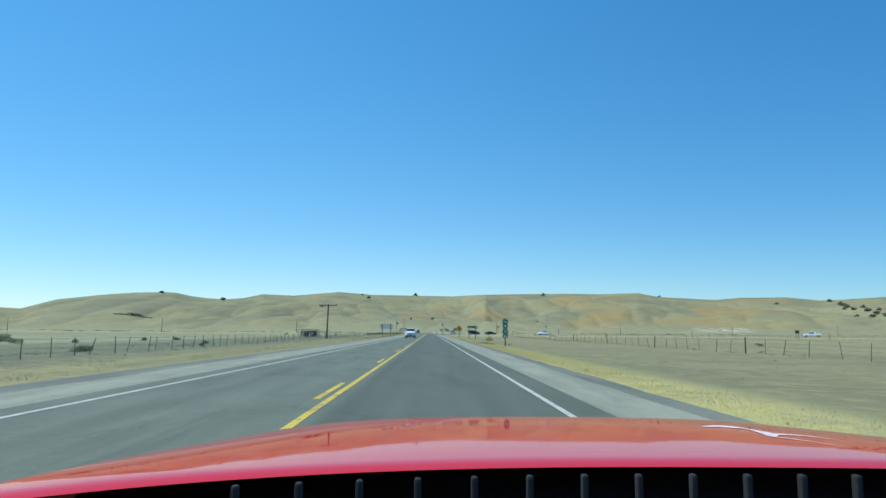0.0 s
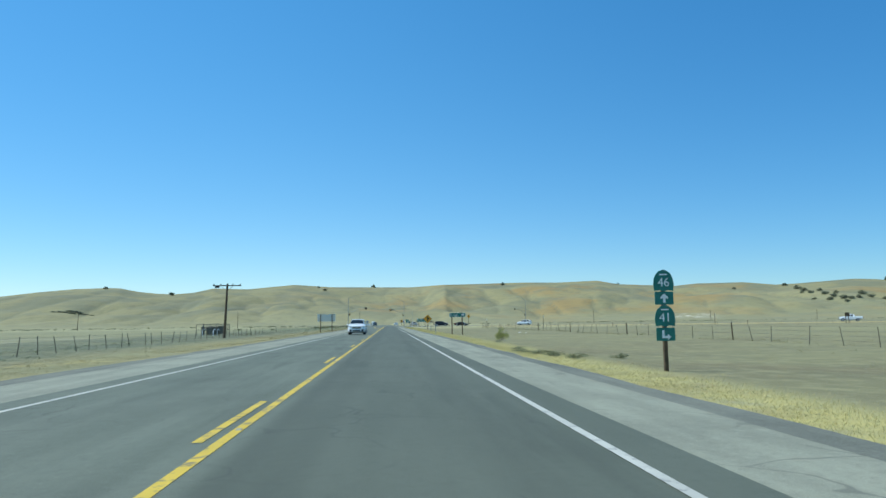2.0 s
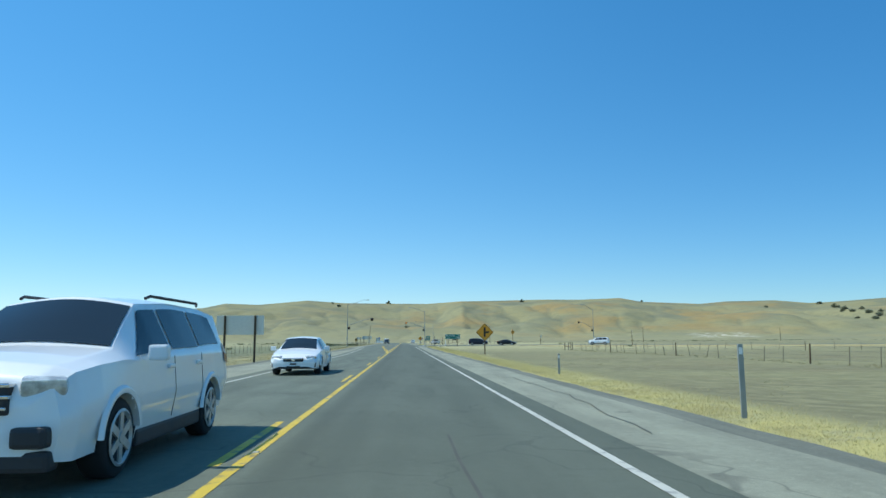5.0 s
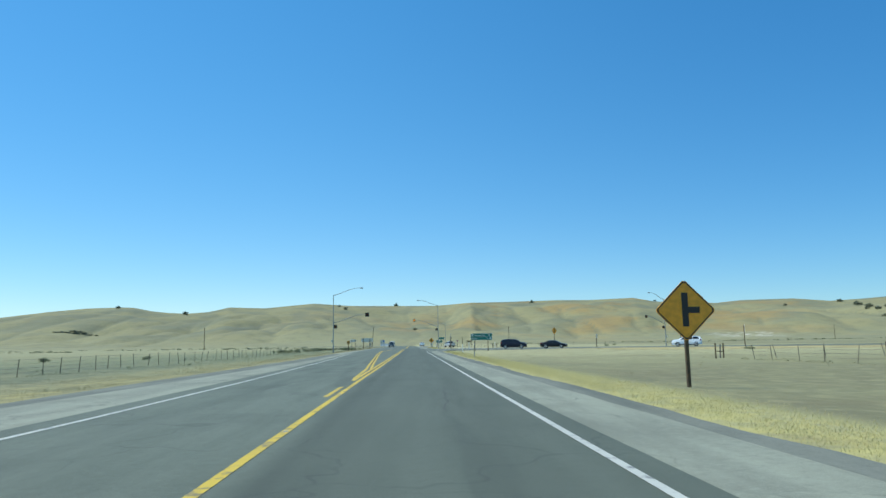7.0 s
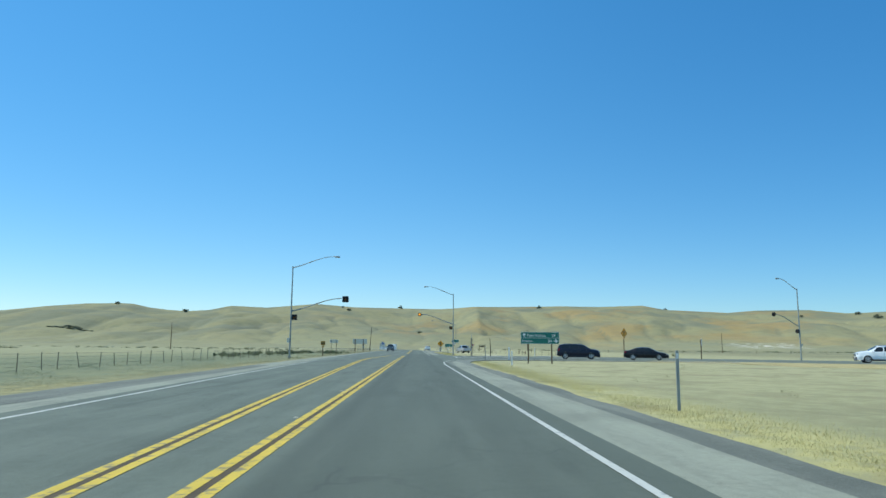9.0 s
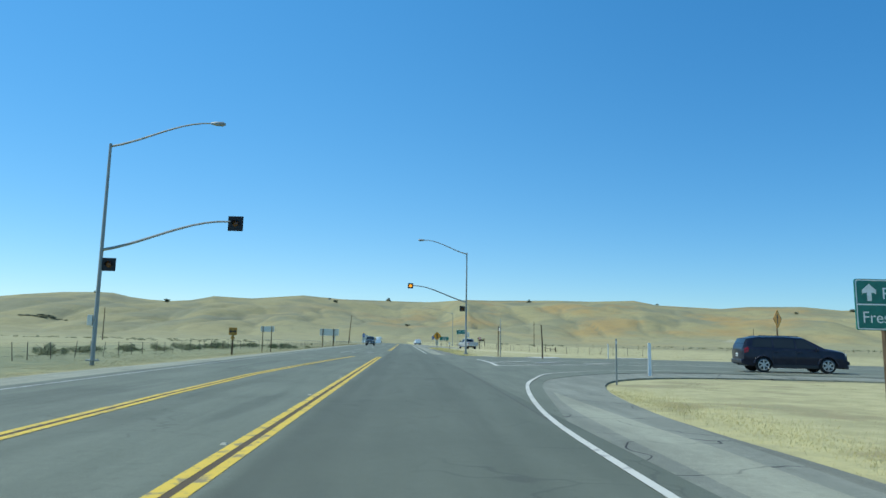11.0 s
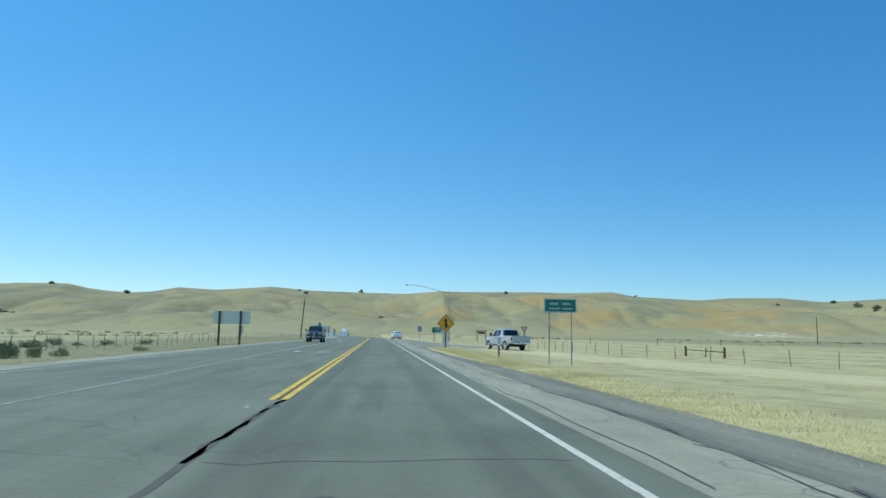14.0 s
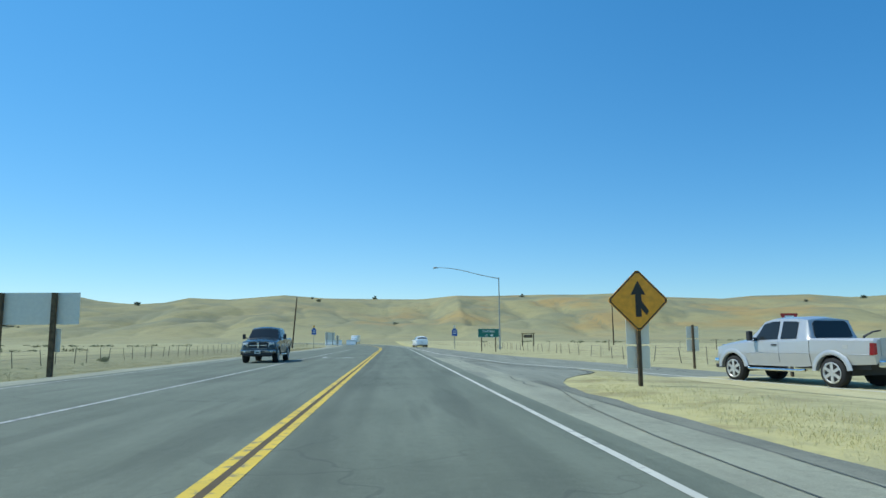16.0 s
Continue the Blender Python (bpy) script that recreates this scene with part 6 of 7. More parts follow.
SEDAN_ROWS = ((-2.42, 0.45, 0.6, 0.62, 0.72, 0.85, 0.7, 0.92, 0.6, 0.94), (-2.3, 0.34, 0.82, 0.62, 0.90, 0.94, 0.84, 1.02, 0.72, 1.04), (-1.75, 0.26, 0.86, 0.6, 0.925, 0.95, 0.87, 1.06, 0.7, 1.09), (-1.0, 0.24, 0.87, 0.58, 0.93, 0.95, 0.885, 1.34, 0.62, 1.39),
              (-0.3, 0.24, 0.87, 0.58, 0.93, 0.94, 0.885, 1.40, 0.62, 1.45), (0.35, 0.24, 0.87, 0.58, 0.93, 0.92, 0.885, 1.36, 0.61, 1.41), (0.8, 0.24, 0.87, 0.58, 0.93, 0.91, 0.88, 1.14, 0.66, 1.2), (1.25, 0.24, 0.87, 0.58, 0.925, 0.88, 0.87, 0.92, 0.74, 0.97),
              (1.75, 0.24, 0.86, 0.56, 0.915, 0.80, 0.85, 0.84, 0.7, 0.88), (2.15, 0.24, 0.82, 0.52, 0.88, 0.72, 0.8, 0.76, 0.64, 0.79), (2.35, 0.26, 0.72, 0.48, 0.78, 0.62, 0.7, 0.66, 0.55, 0.68), (2.44, 0.32, 0.5, 0.45, 0.56, 0.55, 0.5, 0.58, 0.4, 0.59))
TRUCK_ROWS = ((-3.08, 0.78, 0.84, 0.95, 0.92, 1.28, 0.92, 1.34, 0.86, 0.95), (-3.02, 0.68, 0.91, 0.92, 0.98, 1.3, 0.98, 1.365, 0.92, 0.92), (-1.1, 0.58, 0.94, 0.94, 1.0, 1.31, 0.99, 1.365, 0.92, 0.92), (-1.06, 0.58, 0.94, 0.94, 1.0, 1.31, 0.99, 1.37, 0.9, 1.4), (-0.9, 0.56, 0.94, 0.94, 1.0, 1.3, 0.99, 1.9, 0.8, 1.955),
              (-0.5, 0.54, 0.94, 0.94, 1.0, 1.29, 0.985, 1.955, 0.76, 2.025), (0.35, 0.54, 0.94, 0.94, 1.0, 1.27, 0.985, 1.965, 0.75, 2.035), (0.72, 0.54, 0.94, 0.94, 1.0, 1.26, 0.985, 1.89, 0.74, 1.96), (1.02, 0.54, 0.94, 0.93, 1.0, 1.25, 0.985, 1.6, 0.8, 1.67), (1.34, 0.54, 0.94, 0.92, 1.0, 1.24, 0.98, 1.3, 0.88, 1.38),
              (2.0, 0.54, 0.94, 0.9, 0.995, 1.19, 0.97, 1.24, 0.86, 1.35), (2.4, 0.53, 0.93, 0.87, 0.985, 1.15, 0.95, 1.19, 0.84, 1.3), (2.65, 0.51, 0.89, 0.84, 0.94, 1.1, 0.89, 1.14, 0.77, 1.24), (2.8, 0.5, 0.8, 0.8, 0.85, 1.04, 0.78, 1.08, 0.66, 1.17), (2.88, 0.52, 0.64, 0.76, 0.7, 0.98, 0.62, 1.01, 0.5, 1.08))


class Shell:
    """A car body as a surface over its length (y) and girth (v, 0 at the sill, 2 at the belt, 3 at the roof's edge, 4 at its middle)."""

    def __init__(self, rows):
        self.rows = np.array(rows)

    def at(self, y, v, side=1):
        q = [np.interp(y, self.rows[:, 0], self.rows[:, k]) for k in range(1, 10)]
        w, z = (q[1], q[3], q[5], q[7], 0.0), (q[0], q[2], q[4], q[6], q[8])
        i = min(3, int(v))
        f = v - i
        if i == 3:
            f2 = math.sin(f * math.pi / 2)
            return Vector((side * (w[3] * (1 - f)), y, z[3] + (z[4] - z[3]) * f2))
        return Vector((side * (w[i] + (w[i + 1] - w[i]) * f), y, z[i] + (z[i + 1] - z[i]) * f))

    def body(self, wheels, radius):
        bm = bmesh.new()
        lo, hi = self.rows[0, 0], self.rows[-1, 0]
        ys = sorted(set(np.round(np.concatenate([np.linspace(lo, hi, 84), self.rows[:, 0]]), 4)))
        vs = [0, 0.25, 0.5, 0.75, 1, 1.25, 1.5, 1.75, 1.94, 2, 2.06, 2.5, 2.9, 3, 3.08, 3.25, 3.5, 3.75, 4]
        for side in (1, -1):
            grid = [[bm.verts.new(self.at(y, v, side)) for v in vs] for y in ys]
            for j in range(len(ys) - 1):
                for i in range(len(vs) - 1):
                    c = sum((g.co for g in (grid[j][i], grid[j][i + 1], grid[j + 1][i], grid[j + 1][i + 1])), Vector()) / 4
                    if vs[i] < 1.9 and any(math.hypot(c.y - wy, c.z - wz) < radius for wy, wz in wheels):
                        continue
                    f = (grid[j][i], grid[j][i + 1], grid[j + 1][i + 1], grid[j + 1][i])
                    bm.faces.new(f if side > 0 else f[::-1])
            for row in (grid[0], grid[-1]):
                mid = [bm.verts.new((0, g.co.y, g.co.z)) for g in row]
                for i in range(len(vs) - 1):
                    bm.faces.new((row[i], row[i + 1], mid[i + 1], mid[i]))
        bmesh.ops.remove_doubles(bm, verts=bm.verts, dist=0.0005)
        return bm

    def pane(self, corners, side=1, lift=0.012, n=8, both=False):
        """A patch over corners (y, v): low front, low rear, high rear, high front."""
        bm = bmesh.new()
        (y0, v0), (y1, v1), (y2, v2), (y3, v3) = corners
        sides = (1, -1) if both else (side,)
        for sd in sides:
            grid = []
            for a in (i / n for i in range(n + 1)):
                row = []
                for c in (i / n for i in range(n + 1)):
                    y = (y0 + (y1 - y0) * a) * (1 - c) + (y3 + (y2 - y3) * a) * c
                    v = (v0 + (v1 - v0) * a) * (1 - c) + (v3 + (v2 - v3) * a) * c
                    p = self.at(y, min(v, 3.999), sd)
                    d1, d2 = self.at(y + 0.02, min(v, 3.99), sd) - p, self.at(y, min(v + 0.03, 4.0), sd) - p
                    nn = d1.cross(d2)
                    nn = nn.normalized() if nn.length > 1e-9 else Vector((sd, 0, 0.2)).normalized()
                    if nn.dot(Vector((sd * 0.5, 0.0, 0.6))) < 0:
                        nn = -nn
                    row.append(bm.verts.new(p + nn * lift))
                grid.append(row)
            for i in range(n):
                for j in range(n):
                    bm.faces.new((grid[i][j], grid[i + 1][j], grid[i + 1][j + 1], grid[i][j + 1]))
        bmesh.ops.remove_doubles(bm, verts=bm.verts, dist=0.002)
        return bm


def wheel(parent, x, y, r, w):
    side = 1 if x > 0 else -1
    bm = bmesh.new()
    prof = [(0.7, -0.5), (0.9, -0.5), (0.98, -0.38), (1.0, 0), (0.98, 0.38), (0.9, 0.5), (0.7, 0.5)]
    rings = [[bm.verts.new((x + u * w, y + math.cos(a) * s * r, r + math.sin(a) * s * r)) for a in (2 * math.pi * k / 28 for k in range(28))] for s, u in prof]
    for p, q in zip(rings, rings[1:]):
        for k in range(28):
            bm.faces.new((p[k], p[(k + 1) % 28], q[(k + 1) % 28], q[k]))
    for ring in (rings[0], rings[-1]):
        bm.faces.new(ring)
    hub = part("wheel", bm, M_TYRE, parent, "black rubber tyre", 50)
    bm = bmesh.new()
    ox = x + side * (w * 0.5 + 0.004)
    bmesh.ops.create_cone(bm, segments=24, radius1=r * 0.2, radius2=r * 0.14, depth=0.05, cap_ends=True, matrix=Matrix.Translation((ox, y, r)) @ pose(0, 0, 0, 0, 90 * side))
    for k in range(6):
        a = k * math.pi / 3
        m = Matrix.Translation((ox, y, r)) @ Matrix.Rotation(a, 4, "X")
        box(bm, 0, 0, r * 0.4, 0.03, r * 0.2, r * 0.5, m)
    ring = [[bm.verts.new((ox + dx, y + math.cos(a) * s * r, r + math.sin(a) * s * r)) for a in (2 * math.pi * k / 28 for k in range(28))] for s, dx in ((0.71, 0.012 * side), (0.65, 0.022 * side), (0.58, -0.01 * side))]
    for p, q in zip(ring, ring[1:]):
        for k in range(28):
            bm.faces.new((p[k], p[(k + 1) % 28], q[(k + 1) % 28], q[k]))
    part("rim", bm, M_RIM, hub, "bright alloy rim", 40)


def flare(bm, x, y, z, r, width, side):
    """A raised lip round a wheel arch."""
    pts = [radians(a) for a in range(4, 177, 12)]
    loops = [[bm.verts.new((x + side * dx, y + math.cos(a) * (r + dr), z + math.sin(a) * (r + dr))) for a in pts] for dx, dr in ((-0.12, -0.03), (0.015, -0.025), (0.024, 0.02), (0.02, width * 0.6), (-0.012, width))]
    for p, q in zip(loops, loops[1:]):
        for k in range(len(pts) - 1):
            bm.faces.new((p[k], p[k + 1], q[k + 1], q[k]))


def vehicle(kind, rows, paint, x, y, heading, z, label, category, wheels, r, tyre_w, glass, lamps, arch=1.16, lip=0.05):
    """heading: degrees left of the road's direction."""
    s = thing(kind, x, y, z, heading, label, category, "vehicles on the road")
    sh = Shell(rows)
    bm = sh.body([(wy, r) for wy in wheels], r * arch)
    part("body", bm, paint, s, smooth=32)
    half = float(np.max(sh.rows[:, 4]))
    bm = bmesh.new()
    lo, hi = sh.rows[0, 0], sh.rows[-1, 0]
    box(bm, 0, (lo + hi) / 2, float(np.median(sh.rows[:, 1])) + 0.14, half * 1.62, (hi - lo) * 0.9, 0.3)
    for wy in wheels:
        box(bm, 0, wy, r + 0.16, half * 1.5, r * 2.2, r * 1.1)
    part("underbody", bm, M_PLASTIC, s, "dark underbody")
    for wy in wheels:
        for sd in (1, -1):
            wheel(s, sd * (half - tyre_w * 0.5 - 0.03), wy, r, tyre_w)
            bm = bmesh.new()
            edge = sh.at(wy, 1.0)[0]
            flare(bm, sd * (edge - 0.005), wy, r, r * arch, lip, sd)
            part("wheel_arch", bm, paint, s, smooth=60)
    for name, corners, sides in glass:
        for sd in sides:
            part(name, sh.pane(corners, sd, both=(sd == 0)), M_GLASS, s, "dark tinted glass")
    for name, corners, material, sides in lamps:
        for sd in sides:
            part(name, sh.pane(corners, sd, 0.014, 4, both=(sd == 0)), material, s)
    return s, sh, half


def mirror(s, half, y, z, paint, size=1.0):
    for sd in (1, -1):
        bm = bmesh.new()
        box(bm, sd * (half + 0.12 * size), y, z, 0.2 * size, 0.12, 0.16 * size, bevel=0.03)
        box(bm, sd * (half + 0.0), y, z - 0.05, 0.16, 0.06, 0.05)
        part("mirror", bm, paint, s)


def handles(s, sh, ys, material):
    for sd in (1, -1):
        for y in ys:
            p = sh.at(y, 1.72, sd)
            bm = bmesh.new()
            box(bm, p.x + sd * 0.015, y, p.z, 0.04, 0.2, 0.045, bevel=0.012)
            part("door_handle", bm, material, s)
    for sd in (1, -1):
        for y in ys:
            bm = bmesh.new()
            for v0, v1 in ((0.3, 1.0), (1.0, 2.0)):
                a, b2 = sh.at(y - 0.16, v0, sd), sh.at(y - 0.16, v1, sd)
                tube(bm, [a, b2], 0.006, 4)
            part("door_seam", bm, M_PLASTIC, s)


def number_plate(s, y, z, facing):
    bm = bmesh.new()
    box(bm, 0, y, z, 0.32, 0.02, 0.16, bevel=0.008)
    p = part("number_plate", bm, M_SIGN_WHITE, s, "white number plate")
    bm = bmesh.new()
    box(bm, 0, y + facing * 0.012, z, 0.22, 0.006, 0.06)
    part("plate_bar", bm, M_PLASTIC, p)


def fascia(s, y, rows):
    """Boxes on the nose or tail: (name, x, z, w, h, depth, material)."""
    for name, x, z, w, h, dep, material in rows:
        bm = bmesh.new()
        box(bm, x, y, z, w, dep, h, bevel=min(h, dep) * 0.25)
        part(name, bm, material, s)


SUV_GLASS = (("windscreen", ((1.38, 3.02), (0.62, 3.02), (0.62, 4.0), (1.38, 4.0)), (0,)), ("side_window", ((1.12, 2.12), (0.12, 2.12), (0.12, 2.88), (0.62, 2.88)), (1, -1)), ("side_window", ((0.04, 2.12), (-0.92, 2.12), (-0.92, 2.88), (0.04, 2.88)), (1, -1)),
             ("side_window", ((-1.0, 2.15), (-1.95, 2.2), (-1.85, 2.85), (-1.0, 2.88)), (1, -1)), ("rear_window", ((-2.28, 3.05), (-2.17, 3.05), (-2.17, 4.0), (-2.28, 4.0)), (0,)))
SUV_LAMPS = (("tail_light", ((-2.33, 1.6), (-2.12, 1.7), (-2.12, 2.25), (-2.33, 2.2)), M_LAMP_RED, (1, -1)),)
SEDAN_GLASS = (("windscreen", ((1.2, 3.05), (0.42, 3.02), (0.42, 4.0), (1.2, 4.0)), (0,)), ("side_window", ((0.95, 2.1), (-0.1, 2.1), (-0.1, 2.88), (0.42, 2.88)), (1, -1)), ("side_window", ((-0.18, 2.1), (-1.1, 2.12), (-0.95, 2.86), (-0.18, 2.88)), (1, -1)), ("rear_window", ((-1.68, 3.05), (-1.02, 3.05), (-1.02, 4.0), (-1.68, 4.0)), (0,)))
SEDAN_LAMPS = (("tail_light", ((-2.36, 1.6), (-2.1, 1.6), (-2.1, 2.02), (-2.34, 2.1)), M_LAMP_RED, (1, -1)),)
TRUCK_GLASS = (("windscreen", ((1.28, 3.05), (0.78, 3.02), (0.78, 4.0), (1.28, 4.0)), (0,)), ("side_window", ((1.12, 2.1), (0.1, 2.1), (0.1, 2.88), (0.74, 2.88)), (1, -1)), ("side_window", ((-0.02, 2.1), (-0.6, 2.1), (-0.6, 2.86), (-0.02, 2.88)), (1, -1)))
TRUCK_LAMPS = (("tail_light", ((-3.075, 1.0), (-2.9, 1.0), (-2.93, 1.85), (-3.075, 1.85)), M_LAMP_RED, (1, -1)),)


def suv(paint, x, y, heading, label, z=0.0):
    s, sh, half = vehicle("suv_car", SUV_ROWS, paint, x, y, heading, z, label, "car", (1.5, -1.45), 0.37, 0.25, SUV_GLASS, SUV_LAMPS)
    mirror(s, half, 0.98, 1.14, paint)
    handles(s, sh, (0.2, -0.85), paint)
    fascia(s, 2.47, (("grille", 0, 0.80, 0.98, 0.25, 0.12, M_PLASTIC), ("grille_bar", 0, 0.91, 1.0, 0.03, 0.15, M_CHROME), ("grille_bar", 0, 0.82, 1.0, 0.03, 0.15, M_CHROME), ("grille_bar", 0, 0.73, 0.96, 0.025, 0.15, M_CHROME), ("emblem", 0, 0.82, 0.2, 0.07, 0.17, M_CHROME), ("lower_grille", 0, 0.47, 0.84, 0.16, 0.1, M_PLASTIC), ("fog_lamp", 0.66, 0.5, 0.28, 0.17, 0.16, M_PLASTIC), ("fog_lamp", -0.66, 0.5, 0.28, 0.17, 0.16, M_PLASTIC)))
    fascia(s, 2.40, (("bumper_trim", 0, 0.31, 1.62, 0.17, 0.2, M_PLASTIC),))
    for sd in (1, -1):
        bm = bmesh.new()
        box(bm, sd * 0.9, 0.02, 0.3, 0.1, 2.1, 0.17, bevel=0.03)
        part("sill", bm, M_PLASTIC, s, "dark plastic sill")
        bm = bmesh.new()
        box(bm, 0, 0, 0, 0.34, 0.2, 0.15, pose(sd * 0.68, 2.36, 0.9, -12, 0, -sd * 24), 0.045)
        part("headlight", bm, M_LAMP_CLEAR, s, "clear headlight", 50)
    number_plate(s, 2.54, 0.56, 1)
    fascia(s, -2.37, (("rear_bumper", 0, 0.52, 1.72, 0.2, 0.16, paint), ("plate_recess", 0, 0.83, 0.6, 0.2, 0.05, M_PLASTIC)))
    number_plate(s, -2.41, 0.83, -1)
    for sd in (1, -1):
        bm = bmesh.new()
        tube(bm, [(sd * 0.68, 0.3, 1.735), (sd * 0.7, 0.2, 1.765), (sd * 0.71, -1.5, 1.77), (sd * 0.68, -1.6, 1.74)], 0.018, 6)
        part("roof_rail", bm, M_PLASTIC, s)
    return s


def sedan(paint, x, y, heading, label, z=0.0):
    s, sh, half = vehicle("sedan_car", SEDAN_ROWS, paint, x, y, heading, z, label, "car", (1.42, -1.4), 0.33, 0.23, SEDAN_GLASS, SEDAN_LAMPS)
    mirror(s, half, 0.78, 0.98, paint)
    handles(s, sh, (0.0, -0.95), paint)
    fascia(s, 2.41, (("grille", 0, 0.57, 0.74, 0.13, 0.12, M_PLASTIC), ("grille_bar", 0, 0.61, 0.78, 0.035, 0.15, M_CHROME), ("emblem", 0, 0.57, 0.14, 0.1, 0.15, M_CHROME), ("lower_grille", 0, 0.32, 0.5, 0.07, 0.1, M_PLASTIC)))
    for sd in (1, -1):
        bm = bmesh.new()
        plate(bm, [(sd * 0.36, 0.4), (sd * 0.82, 0.46), (sd * 0.8, 0.3), (sd * 0.5, 0.31)], -0.04, 0.12, pose(0, 2.36, 0, 0, 0, -sd * 10))
        part("fog_slot", bm, M_PLASTIC, s, "dark slot for a fog lamp")
        bm = bmesh.new()
        box(bm, 0, 0, 0, 0.4, 0.16, 0.1, pose(sd * 0.62, 2.25, 0.66, -14, 0, -sd * 26), 0.035)
        part("headlight", bm, M_LAMP_CLEAR, s, "clear headlight", 50)
    fascia(s, 2.36, (("bumper_trim", 0, 0.27, 1.3, 0.04, 0.14, M_PLASTIC),))
    number_plate(s, 2.48, 0.42, 1)
    fascia(s, -2.39, (("rear_bumper", 0, 0.45, 1.5, 0.16, 0.12, paint),))
    number_plate(s, -2.43, 0.72, -1)
    return s


def pickup(paint, x, y, heading, label, z=0.0, trim=M_CHROME):
    s, sh, half = vehicle("pickup_truck", TRUCK_ROWS, paint, x, y, heading, z, label, "pickup truck", (1.95, -1.72), 0.415, 0.29, TRUCK_GLASS, TRUCK_LAMPS, 1.28, 0.12)
    for sd in (1, -1):
        bm = bmesh.new()
        box(bm, sd * (half + 0.16), 1.0, 1.46, 0.17, 0.12, 0.3, bevel=0.03)
        box(bm, sd * (half + 0.03), 1.0, 1.38, 0.16, 0.05, 0.05)
        part("mirror", bm, M_PLASTIC, s)
    handles(s, sh, (0.22,), M_PLASTIC)
    fascia(s, 2.85, (("grille", 0, 0.97, 0.96, 0.36, 0.12, M_PLASTIC), ("grille_bar", 0, 0.97, 0.07, 0.36, 0.15, M_CHROME), ("grille_bar", 0, 0.97, 0.94, 0.035, 0.15, M_CHROME), ("grille_frame", 0, 1.16, 1.0, 0.04, 0.15, trim), ("grille_frame", 0, 0.79, 1.0, 0.035, 0.16, trim)))
    for sd in (1, -1):
        bm = bmesh.new()
        box(bm, 0, 0, 0, 0.34, 0.16, 0.27, pose(sd * 0.68, 2.76, 0.98, -6, 0, -sd * 27), 0.05)
        part("headlight", bm, M_LAMP_CLEAR, s, "clear headlight", 50)
        bm = bmesh.new()
        box(bm, 0, 0, 0, 0.5, 0.16, 0.2, pose(sd * 0.72, 2.82, 0.64, 0, 0, -sd * 24), 0.05)
        part("bumper_corner", bm, trim, s, smooth=50)
        bm = bmesh.new()
        box(bm, 0, 0, 0, 0.17, 0.18, 0.1, pose(sd * 0.7, 2.83, 0.63, 0, 0, -sd * 20), 0.03)
        part("fog_lamp", bm, M_LAMP_CLEAR, s)
    fascia(s, 2.9, (("front_bumper", 0, 0.65, 1.1, 0.2, 0.18, trim), ("air_dam", 0, 0.48, 1.56, 0.15, 0.16, M_PLASTIC), ("bumper_opening", 0, 0.63, 0.8, 0.08, 0.2, M_PLASTIC)))
    number_plate(s, 3.01, 0.6, 1)
    fascia(s, -3.14, (("rear_bumper", 0, 0.7, 1.8, 0.19, 0.18, M_CHROME),))
    # the cab's back window, rounded at its corners and leaning forward
    bm = bmesh.new()
    plate(bm, [(-0.74, 0.06), (-0.68, 0.0), (0.68, 0.0), (0.74, 0.06), (0.68, 0.44), (0.58, 0.52), (-0.58, 0.52), (-0.68, 0.44)], -0.012, 0.03, pose(0, -1.07, 1.38, -15.5))
    part("rear_window", bm, M_GLASS, s, "dark tinted glass")
    bm = bmesh.new()
    box(bm, 0, -3.085, 1.14, 1.6, 0.03, 0.46, bevel=0.01)
    part("tailgate", bm, paint, s, "tailgate panel")
    number_plate(s, -3.24, 0.7, -1)
    bm = bmesh.new()
    tube(bm, [(0.05, -1.8, 0.95), (0.15, -1.9, 1.42), (0.3, -2.05, 1.54), (0.5, -2.15, 1.58)], [0.04, 0.035, 0.03, 0.02], 6)
    part("bed_rail", bm, M_PLASTIC, s, "dark curved bar standing in the bed")
    for sd in (1, -1):
        for y0, y1 in ((-1.1, 1.35), (-3.0, -2.3)):
            bm = bmesh.new()
            tube(bm, [sh.at(y0 + (y1 - y0) * k / 24, 1.02, sd) for k in range(25)], 0.011, 5)
            part("body_crease", bm, paint, s, smooth=60)
    for sd in (1, -1):
        bm = bmesh.new()
        tube(bm, [(sd * 0.98, 1.3, 0.46), (sd * 1.0, 1.2, 0.44), (sd * 1.0, -0.75, 0.44), (sd * 0.98, -0.85, 0.46)], 0.045, 8)
        part("side_step", bm, M_CHROME, s, "chrome side step", 50)
        bm = bmesh.new()
        a, b2 = sh.at(-1.04, 0.1, sd), sh.at(-1.04, 2.0, sd)
        tube(bm, [a, sh.at(-1.04, 1.0, sd), b2], 0.009, 4)
        part("bed_gap", bm, M_PLASTIC, s)
        p = sh.at(-2.2, 1.7, sd)
        bm = bmesh.new()
        box(bm, p.x, -2.2, p.z - 0.06, 0.012, 0.16, 0.1)
        part("side_badge", bm, M_RIM, s)
    return s


